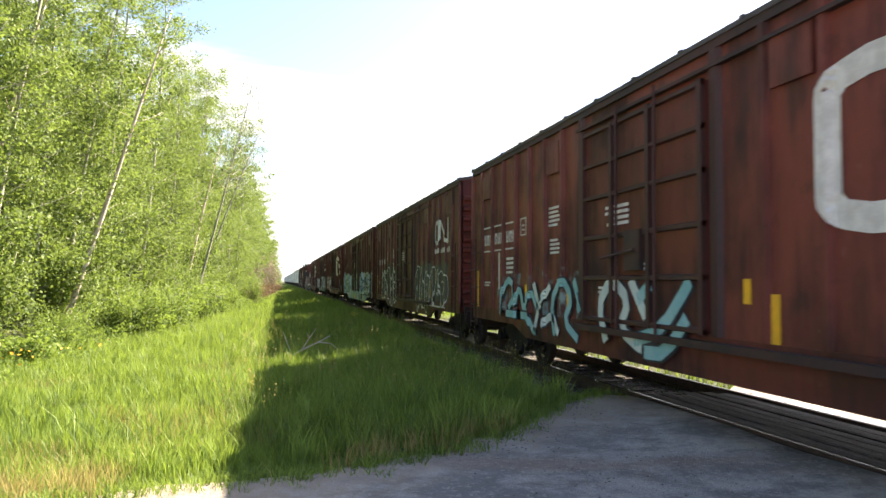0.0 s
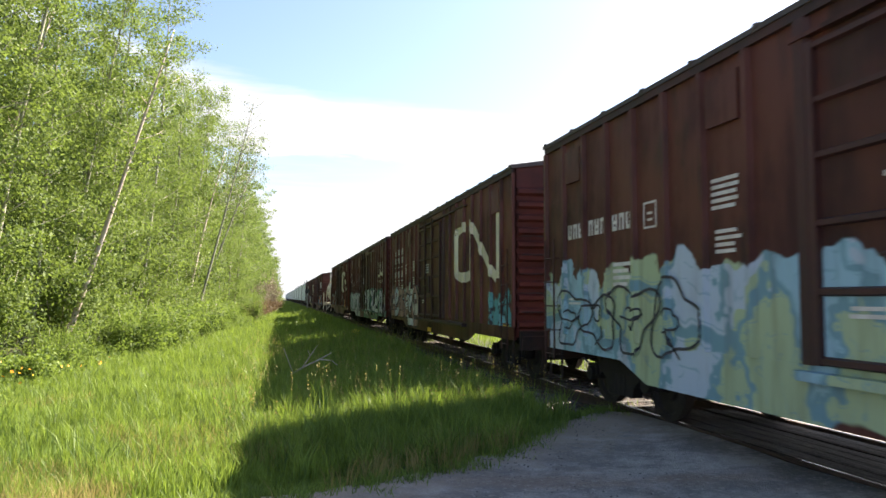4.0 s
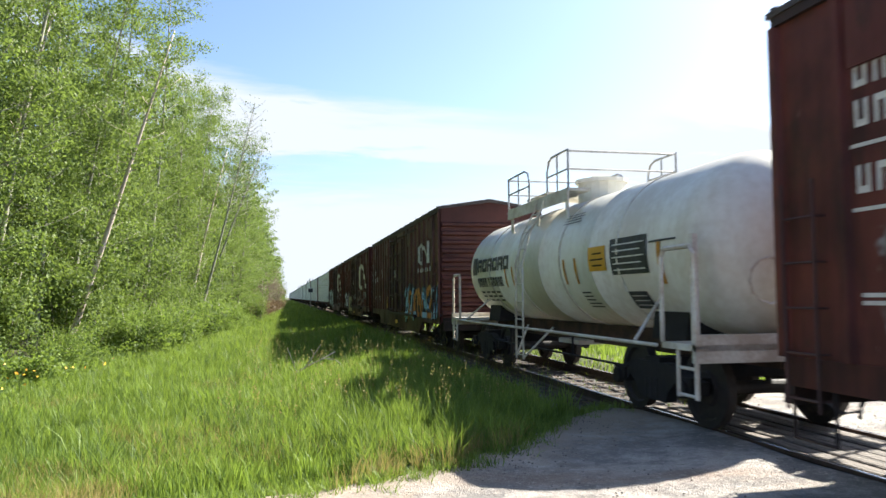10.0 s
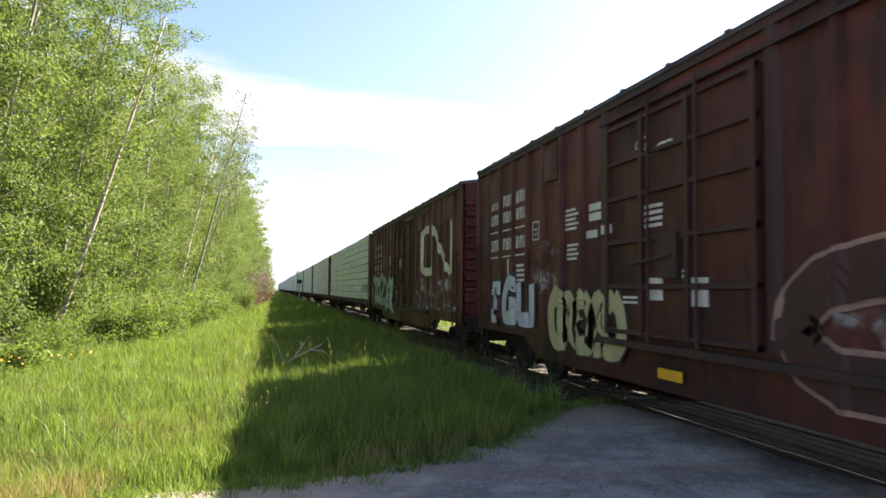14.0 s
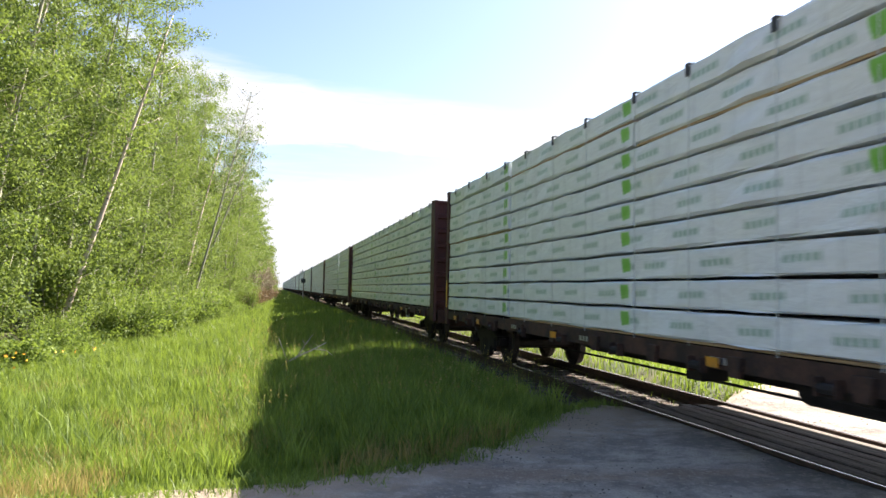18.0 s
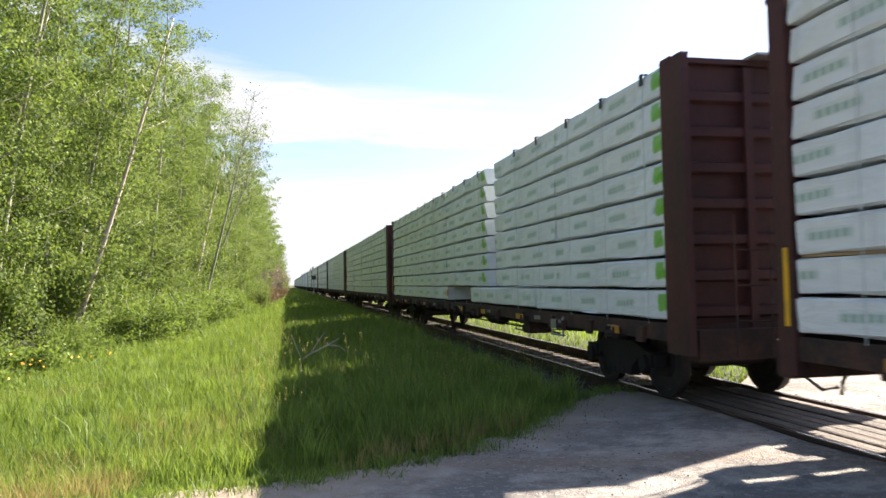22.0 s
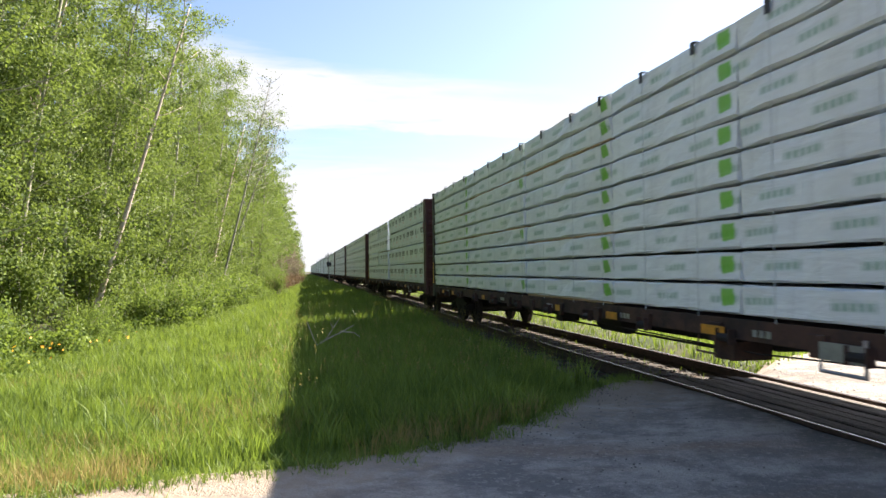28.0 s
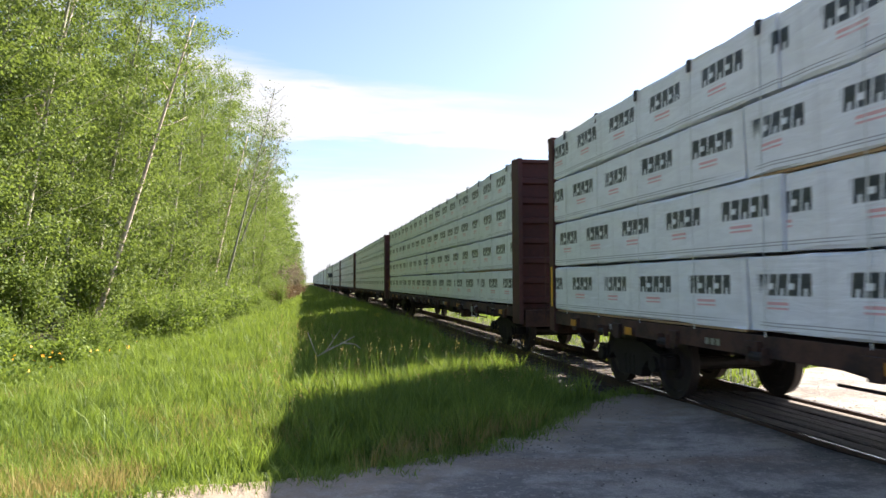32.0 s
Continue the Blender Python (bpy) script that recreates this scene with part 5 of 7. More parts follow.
def boxcar(spec, y_rear):
    """A 50-foot boxcar; y_rear: where its rear end stands at the start."""
    car = new("boxcar")
    tagged(car, spec["label"], "boxcar", "boxcars of the train")
    train.append((car, y_rear - BX["y1"]))
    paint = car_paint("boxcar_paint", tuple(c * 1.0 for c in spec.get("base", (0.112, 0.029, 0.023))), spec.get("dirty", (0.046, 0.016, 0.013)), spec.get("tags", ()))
    # Darker paint: grime on the door; grime and painted-in low shade on the sill.
    grimy = car_paint("grimy_shaded_paint", tuple(c * 0.72 for c in spec.get("base", (0.112, 0.029, 0.023))), (0.026, 0.012, 0.010), spec.get("tags", ()) if spec.get("painted_sill") else ())
    y0, y1, top = BX["y0"], BX["y1"], BX["top"]
    r = random.Random(spec["seed"])
    for s in (-1, 1):
        x = s * HALF
        part("side_wall", shared(("side", s), lambda: Geo().box(min(x, x - s * 0.05), max(x, x - s * 0.05), y0, y1, 1.0, top - 0.045).mesh("side_wall", M_brown)), paint, car)
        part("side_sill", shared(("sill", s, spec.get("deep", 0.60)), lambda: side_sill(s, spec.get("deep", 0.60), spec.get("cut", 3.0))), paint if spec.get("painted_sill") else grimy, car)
        part("top_chord", shared(("chord", s), lambda: Geo().box(min(x, x + s * 0.045), max(x, x + s * 0.045), y0, y1, top - 0.135, top - 0.046).mesh("top_chord", M_brown)), M_chord, car)
        for i, p in enumerate(FRONT + REAR):
            if s > 0 and i % 2:
                continue
            w = 0.06 if p not in (FRONT[-1], REAR[0]) else 0.10
            part("side_post", shared(("post", s, i), lambda: Geo().prism([(x, p - w), (x + s * POST, p - w * 0.62), (x + s * POST, p + w * 0.62), (x, p + w)], "z", 1.05, top - 0.14).mesh("side_post", M_brown)), paint if w < 0.1 else M_brown, car)
    # small plates high between some posts
    for i in (1, 6, 9, 14) if spec["seed"] % 2 else (1, 5, 10, 14):
        bays = FRONT if i < 8 else REAR
        j = i if i < 8 else i - 8
        part("vent_plate", shared(("plate", i), lambda: Geo().prism([(bays[j] + 0.11, 3.36), (bays[j + 1] - 0.11, 3.36), (bays[j + 1] - 0.11, 3.86), (bays[j] + 0.11, 3.86)], "x", -HALF - 0.045, -HALF).mesh("vent_plate", M_brown)), paint, car)
    for y, d in ((y0, 1), (y1, -1)):
        wall = part("end_wall", shared(("end", d), lambda: corrugated_end(y, d)), paint, car)
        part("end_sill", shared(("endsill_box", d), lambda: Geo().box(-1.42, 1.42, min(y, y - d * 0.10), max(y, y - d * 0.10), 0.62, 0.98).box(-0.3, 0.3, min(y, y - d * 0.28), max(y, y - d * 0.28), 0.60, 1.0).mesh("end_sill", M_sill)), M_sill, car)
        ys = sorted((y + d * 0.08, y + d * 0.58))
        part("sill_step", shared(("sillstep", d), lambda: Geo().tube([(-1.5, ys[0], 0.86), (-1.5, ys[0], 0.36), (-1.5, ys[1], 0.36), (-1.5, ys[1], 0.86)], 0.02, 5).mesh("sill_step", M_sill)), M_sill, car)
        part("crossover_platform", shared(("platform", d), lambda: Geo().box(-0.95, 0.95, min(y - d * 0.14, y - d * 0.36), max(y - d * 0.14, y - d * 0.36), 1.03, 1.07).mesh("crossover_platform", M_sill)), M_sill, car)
        for k in range(6):
            part("grab_iron", shared(("endgrab", d, k), lambda: Geo().tube([(-1.40, y, 0.98 + 0.36 * k), (-1.40, y - d * 0.13, 0.98 + 0.36 * k), (-0.98, y - d * 0.13, 0.98 + 0.36 * k), (-0.98, y, 0.98 + 0.36 * k)], 0.013, 5).mesh("grab_iron", M_chord)), M_chord, car)
        part("uncoupling_lever", shared(("lever", d), lambda: Geo().tube([(-1.42, y - d * 0.16, 0.62), (-1.38, y - d * 0.16, 0.88), (-0.3, y - d * 0.16, 0.90), (-0.1, y - d * 0.3, 0.95)], 0.014, 5).mesh("uncoupling_lever", M_chord)), M_chord, car)
        if d < 0:
            part("brake_wheel", Geo().tube([(0.85 + 0.28 * math.cos(w * 0.5236), y + 0.22, 2.4 + 0.28 * math.sin(w * 0.5236)) for w in range(13)], 0.02, 6)
                 .tube([(0.57, y + 0.22, 2.4), (1.13, y + 0.22, 2.4)], 0.014, 5).tube([(0.85, y + 0.22, 2.12), (0.85, y + 0.22, 2.68)], 0.014, 5).tube([(0.85, y, 2.4), (0.85, y + 0.24, 2.4)], 0.03, 6), M_chord, car)
        for k in range(11):
            part("end_rib", shared(("rib", d, k), lambda: end_rib(y, d, 1.02 + 0.255 * k)), paint, wall)
    part("roof", shared("roof", boxcar_roof), M_roof, car, "weathered ribbed roof")
    part("floor", shared("floor", lambda: Geo().box(-HALF + 0.06, HALF - 0.06, y0 + 0.06, y1 - 0.06, 0.98, 1.06).mesh("floor", M_sill)), M_sill, car)
    part("centre_sill", shared("centre_sill", lambda: Geo().box(-0.2, 0.2, 1.4, BX["L"] - 1.4, 0.66, 0.975).mesh("centre_sill", M_steel)), M_steel, car)
    part("brake_tank", shared("brake_tank", lambda: Geo().tube([(-0.7, 8.4, 0.72), (-0.7, 9.5, 0.72)], 0.2, 12).mesh("brake_tank", M_steel)), M_steel, car)
    for a, b, z1 in ((y0 + 0.12, y0 + 0.55, 2.55), (y1 - 0.55, y1 - 0.12, 2.55)):
        bits = shared(("ladder", a), lambda: end_ladder(a, b, z1))
        ladder = part("ladder", bits[0], M_brown, car)
        part("ladder_rail", bits[1], M_brown, ladder)
        for me in bits[2:]:
            part("rung", me, M_brown, ladder)
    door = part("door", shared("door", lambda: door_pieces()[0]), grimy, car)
    # Bars and rods in darker brown, the shade on them painted in.
    for k, me in enumerate(shared("door_bars", lambda: door_pieces()[1])):
        part("door_bar", me, M_brown, door)
    for me in shared("door_rods", lambda: door_pieces()[2]):
        part("lock_rod", me, M_brown, door)
    part("door_lever", shared("door_lever", lambda: door_pieces()[4]), M_chord, door)
    for me in shared("door_tracks", lambda: door_pieces()[3]):
        part("door_track", me, paint if spec.get("painted_sill") else M_chord, car)
    running_gear(car, BX["L"], 2.52)
    # yellow reflector strips
    for y, z, w, h in spec.get("yellow", ()):
        part("reflector", rect(Geo(), side_depth(y + w / 2) - 0.004, y, y + w, z, z + h), M_yellow, car)
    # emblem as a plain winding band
    if "logo" in spec:
        ya, yb, z0, z1, wd, col = spec["logo"]
        s = yb - ya

        def at(u, v):
            return (yb - u * s, z0 + v * (z1 - z0))
        curl = [at(0.28, 0.97), at(0.17, 0.97), at(0.10, 0.93), at(0.07, 0.84), at(0.07, 0.16), at(0.10, 0.07), at(0.17, 0.03), at(0.30, 0.03), at(0.37, 0.06), at(0.405, 0.14), at(0.405, 1.02)]
        emblem = ribbon(curl, wd, side_depth)
        merge(emblem, ribbon([at(0.40, 0.99), at(0.50, 0.80), at(0.80, 0.12), at(0.90, -0.02)], wd, lambda y: side_depth(y) - 0.004))
        merge(emblem, ribbon([at(0.93, -0.04), at(0.93, 1.06)], wd, lambda y: side_depth(y) - 0.008))
        part("emblem", emblem, col, car, "pale painted emblem band")
        if spec.get("web"):
            g = Geo()
            zb = z0 - 0.27
            for a, b in ((0.0, 0.24), (0.36, 0.62), (0.74, 1.02)):
                for q in range(3):
                    c = a + (b - a) * (q + 0.1) / 3
                    ys, ye = yb - (c + (b - a) / 3 * 0.75) * s, yb - c * s
                    rect(g, side_depth((ys + ye) / 2), ys, ye, zb, zb + 0.13 * (0.8 if q == 1 else 1))
            tagged(part("lettering", g, col, car, "painted lettering"), kind="stuff")
    for k, (ya, yb, z0, z1, count, line, wd) in enumerate(spec.get("letters", ())):
        spray_letters(car, ya, yb, z0, z1, count, line, spec["seed"] * 10 + k, wd)
    for k, (ya, yb, z0, z1, forms, fills, line, wide, rim) in enumerate(spec.get("pieces", ())):
        spray_piece(car, ya, yb, z0, z1, forms, fills, line, wide, rim, spec["seed"] * 100 + k)
    for y, z, w, h in spec.get("papers", ()):
        part("paper_label", rect(Geo(), side_depth(y + w / 2) - 0.003, y, y + w, z, z + h), M_white, car, "white paper label")
    g = Geo()
    if spec.get("name"):
        bars_text(g, REAR, 4, 7, 3.20, 0.21, 0.9)
        bars_text(g, REAR, 4, 7, 2.89, 0.21, 0.9)
    if spec.get("lines"):
        for z in (2.73, 2.23):
            for i in (4, 5, 6):
                rect(g, -HALF, REAR[i] + 0.08, REAR[i + 1] - 0.08, z, z + 0.03)
        rect(g, -HALF, REAR[5] + 0.32, REAR[5] + 0.39, 1.45, 2.19)
    if spec.get("stacked"):
        bars_text(g, REAR, 6, 7, 2.60, 0.20, 0.9, 0.15)
        bars_text(g, REAR, 6, 7, 2.26, 0.20, 0.9, 0.17)
        bars_text(g, REAR, 5, 6, 2.28, 0.22, 0.9, 0.17)
    else:
        bars_text(g, REAR, 4, 7, spec.get("number", 2.37), 0.22, 0.9, 0.17)
    if not spec.get("stacked"):
        small_print(g, REAR[1] + 0.12, REAR[2] - 0.14, 2.5, 2.85, 5, r)
        small_print(g, REAR[1] + 0.12, REAR[2] - 0.2, 2.05, 2.32, 4, r)
    if spec.get("stacked"):
        small_print(g, REAR[4] + 0.12, REAR[5] - 0.14, 1.40, 1.66, 2, r)
    else:
        small_print(g, REAR[4] + 0.12, REAR[5] - 0.14, 1.75, 2.1, 4, r)
    small_print(g, REAR[6] + 0.12, REAR[7] - 0.14, 1.5, 1.62, 2, r)
    if spec.get("frame_mark", True):
        yq = REAR[3] + 0.24
        for dy, w, dz, h in ((0, 0.32, 0, 0.025), (0, 0.32, 0.30, 0.025), (0, 0.025, 0, 0.32), (0.295, 0.025, 0, 0.32), (0.1, 0.12, 0.09, 0.03), (0.1, 0.12, 0.17, 0.03)):
            rect(g, -HALF, yq + dy, yq + dy + w, 2.45 + dz, 2.45 + dz + h)
    tagged(part("lettering", g, M_white, car, "faded white lettering"), kind="stuff")
    g = Geo()
    dx = -HALF - 0.055
    for y, z, w, h, n in ((8.9, 2.35, 0.7, 0.3, 4), (9.5, 1.45, 0.5, 0.12, 2), (8.3, 1.75, 0.35, 0.12, 2)):
        for q in range(n):
            rect(g, dx, y, y + w * r.uniform(0.6, 1), z + h * q / n, z + h * q / n + h / n * 0.55)
    tagged(part("lettering", g, M_white, door, "faded white lettering"), kind="stuff")
    if spec.get("panel"):
        g = Geo()
        for dy, w, dz, h in ((0, 0.75, 0, 0.03), (0, 0.75, 0.33, 0.03), (0, 0.03, 0, 0.36), (0.72, 0.03, 0, 0.36), (0.36, 0.03, 0, 0.36), (0, 0.75, 0.12, 0.02)):
            yy = 1.72 + dy
            rect(g, -HALF, yy, yy + w, 1.38 + dz, 1.38 + dz + h)
        part("stencil_panel", g, M_white, car)
    return car


W1, W2, W3 = (0.62, 0.62, 0.58), (0.42, 0.46, 0.45), (0.30, 0.34, 0.33)
TEAL, AQUA = (0.10, 0.34, 0.36), (0.20, 0.45, 0.50)
INK, DKG = (0.025, 0.03, 0.035), (0.06, 0.065, 0.045)
Y_STD = ((1.66, 1.15, 0.11, 0.38), (1.66, 1.57, 0.11, 0.38), (4.42, 1.12, 0.10, 0.5), (13.0, 1.1, 0.11, 0.45), (16.3, 1.0, 0.11, 0.85))
Y_LOW = ((1.1, 0.94, 0.62, 0.17), (3.1, 0.87, 0.52, 0.10), (5.4, 0.90, 0.42, 0.10), (8.5, 0.62, 0.52, 0.12), (12.4, 0.88, 0.5, 0.11), (16.25, 0.90, 0.42, 0.14))
SPECS = [
    dict(seed=1, label="oxide-red boxcar with teal and white spray tags", base=(0.165, 0.040, 0.029), tags=((9.0, 14.9, 0.62, 1.75, "smear", ((0.12, 0.30, 0.30), (0.24, 0.38, 0.36), (0.06, 0.07, 0.06), (0.09, 0.12, 0.11)), 0.45),), pieces=((10.6, 14.4, 0.66, 1.72, WILD[:4], (M_teal, M_teal, M_pale), M_spray, 0.13, 0.03), (7.6, 9.6, 0.66, 1.7, ("loop", "wing"), (M_pale, M_teal), M_spray, 0.16, 0.03)),
         logo=(1.5, 5.7, 2.06, 3.35, 0.24, M_white), lines=True, number=2.37, yellow=Y_STD + ((6.48, 1.40, 0.11, 0.24), (6.06, 1.04, 0.12, 0.46), (11.0, 1.1, 0.1, 0.42))),
    dict(seed=2, label="red-brown boxcar with white-outlined spray tags", tags=((2.1, 6.9, 0.7, 2.2, "outline", (DKG, (0.09, 0.10, 0.08), DKG, DKG), 0.75), (10.8, 15.0, 0.6, 2.2, "outline", (DKG, (0.07, 0.05, 0.04), DKG, DKG), 0.95)), letters=((2.2, 6.8, 0.66, 2.15, 6, M_white, 0.042), (10.9, 14.9, 0.66, 2.2, 6, M_white, 0.042)),
         logo=(1.95, 3.85, 2.66, 3.27, 0.115, M_white), web=True, number=2.30, yellow=Y_STD),
    dict(seed=3, deep=0.56, cut=2.7, painted_sill=True, label="brown boxcar with a long blue-green spray mural", base=(0.098, 0.031, 0.023), tags=((0.9, 16.7, 0.50, 2.05, "fill", ((0.27, 0.45, 0.52), (0.40, 0.49, 0.56), (0.36, 0.45, 0.27), (0.16, 0.30, 0.34)), 0.85),), letters=((1.0, 7.0, 0.64, 1.9, 6, M_spray, 0.06), (12.2, 16.2, 0.9, 1.9, 4, M_spray, 0.035)), number=2.5, yellow=Y_LOW),
    dict(seed=4, label="red-brown boxcar with a pale emblem and pink tags", tags=((10.6, 16.6, 0.55, 2.0, "fill", ((0.33, 0.22, 0.17), (0.44, 0.56, 0.52), (0.50, 0.50, 0.42), (0.16, 0.11, 0.09)), 0.7), (0.9, 2.6, 0.8, 1.7, "fill", (TEAL, AQUA, TEAL, INK), 0.5)), pieces=((10.7, 16.5, 0.66, 1.95, ("blob", "fork", "blob", "bolt", "wave", "blob"), (M_blush, M_paleletter, M_blush), M_spray, 0.22, 0.03),),
         logo=(1.5, 5.7, 2.06, 3.35, 0.24, M_cream), name=True, lines=True, yellow=Y_LOW),
    dict(seed=5, deep=0.595, cut=2.6, painted_sill=True, label="maroon boxcar covered in white and green tags", base=(0.098, 0.028, 0.024), tags=((0.9, 9.2, 0.55, 2.02, "fill", ((0.06, 0.20, 0.13), INK, (0.10, 0.25, 0.18), INK), 0.7), (11.2, 16.6, 0.5, 1.9, "fill", ((0.42, 0.46, 0.42), (0.30, 0.42, 0.36), (0.45, 0.40, 0.42), (0.12, 0.18, 0.18)), 0.7)), pieces=((1.1, 8.5, 0.66, 2.05, WILD + WILD[1:5], (M_lilac, M_paleletter, M_pale, M_moss), M_spray, 0.17, 0.045), (11.3, 16.5, 0.66, 1.95, WILD[2:] + WILD[:3], (M_paleletter, M_pale, M_lilac), M_spray, 0.14, 0.03)), letters=((15.7, 16.5, 2.5, 3.2, 2, M_white, 0.02),),
         logo=(1.85, 3.62, 2.56, 3.17, 0.115, M_cream), web=True, number=2.30, yellow=Y_STD),
    dict(seed=6, deep=0.46, label="red-brown boxcar with a large cream emblem", base=(0.115, 0.03, 0.024), tags=((3.2, 6.4, 0.9, 1.75, "smear", (W2, W1, W2, DKG), 0.5), (10.7, 15.6, 0.6, 2.1, "smear", (W2, W3, W2, W3), 0.6)),
         logo=(1.5, 5.7, 2.06, 3.35, 0.24, M_cream), name=True, lines=True, panel=True, yellow=((5.55, 1.02, 0.10, 0.4), (6.5, 1.1, 0.1, 0.3), (3.12, 1.0, 0.11, 0.45), (0.8, 1.23, 0.09, 0.75), (11.6, 1.1, 0.11, 0.6), (13.6, 1.25, 0.11, 0.55))),
    None,
    dict(seed=7, deep=0.42, cut=2.6, label="maroon boxcar with an orange and blue tag", base=(0.094, 0.03, 0.025), tags=((0.85, 6.8, 0.6, 1.95, "fill", ((0.03, 0.028, 0.028), (0.02, 0.02, 0.02), (0.10, 0.16, 0.20), (0.02, 0.025, 0.03)), 0.62), (16.0, 16.7, 1.7, 3.3, "smear", (W2, W3, W2, DKG), 0.4)),
         pieces=((0.95, 6.7, 0.66, 1.95, ("wing", "fork", "hook", "loop", "bolt", "wave", "hook", "wing"), (M_sky, M_rustletter, M_sky, M_rustletter, M_rustletter), M_spray, 0.17, 0.035),), logo=(2.1, 3.95, 2.64, 3.25, 0.115, M_white), web=True, stacked=True, yellow=((0.97, 1.05, 0.12, 0.95), (4.3, 1.1, 0.1, 0.45), (11.6, 1.1, 0.11, 0.5), (8.36, 1.34, 0.12, 0.45), (8.43, 0.58, 0.55, 0.13), (16.3, 0.95, 0.11, 0.9))),
    dict(seed=8, deep=0.48, pieces=((13.2, 15.85, 0.84, 1.80, ("post", "bend", "cup"), (M_lilac, M_paleletter), M_spray, 0.26, 0.06), (9.9, 12.35, 0.66, 1.66, ("blob", "loop", "blob", "hook", "blob"), (M_ochre,), M_spray, 0.27, 0.03), (4.9, 6.6, 0.7, 1.9, ("blob",), (M_brown,), M_blush, 0.42, 0.05)), papers=((10.62, 2.72, 0.4, 0.10), (10.62, 2.58, 0.4, 0.11), (10.75, 2.34, 0.36, 0.11), (10.2, 2.36, 0.32, 0.12), (8.9, 1.5, 0.3, 0.26), (8.0, 1.45, 0.34, 0.3)), letters=((8.7, 9.5, 3.18, 3.5, 3, M_white, 0.025),), label="maroon boxcar with a cream emblem and pale tags", base=(0.102, 0.028, 0.024), tags=((1.6, 6.6, 0.6, 1.85, "smear", ((0.22, 0.15, 0.13), W3, (0.22, 0.15, 0.13), W2), 0.5), (12.3, 13.5, 1.5, 2.2, "smear", (W2, W3, W2, DKG), 0.4)),
         logo=(1.5, 5.7, 2.06, 3.35, 0.22, M_cream), name=True, lines=True, panel=True, yellow=Y_LOW),
    dict(seed=9, deep=0.5, label="red-brown boxcar with pale green tag letters", base=(0.111, 0.031, 0.025), tags=((1.2, 6.2, 0.6, 1.9, "smear", (W1, W2, W1, DKG), 0.5), (10.8, 16.2, 0.6, 1.7, "smear", ((0.22, 0.25, 0.20), (0.24, 0.27, 0.21), (0.2, 0.22, 0.18), INK), 0.85)), pieces=((10.7, 16.2, 0.64, 2.15, ("loop", "fork", "hook", "wing", "loop"), (M_moss, M_pale, M_moss), M_spray, 0.30, 0.06),),
         logo=(1.5, 5.7, 2.06, 3.35, 0.23, M_cream), name=True, lines=True, yellow=((1.2, 1.0, 0.12, 0.9), (16.42, 1.22, 0.10, 0.8), (14.05, 1.02, 0.12, 0.45))),
]


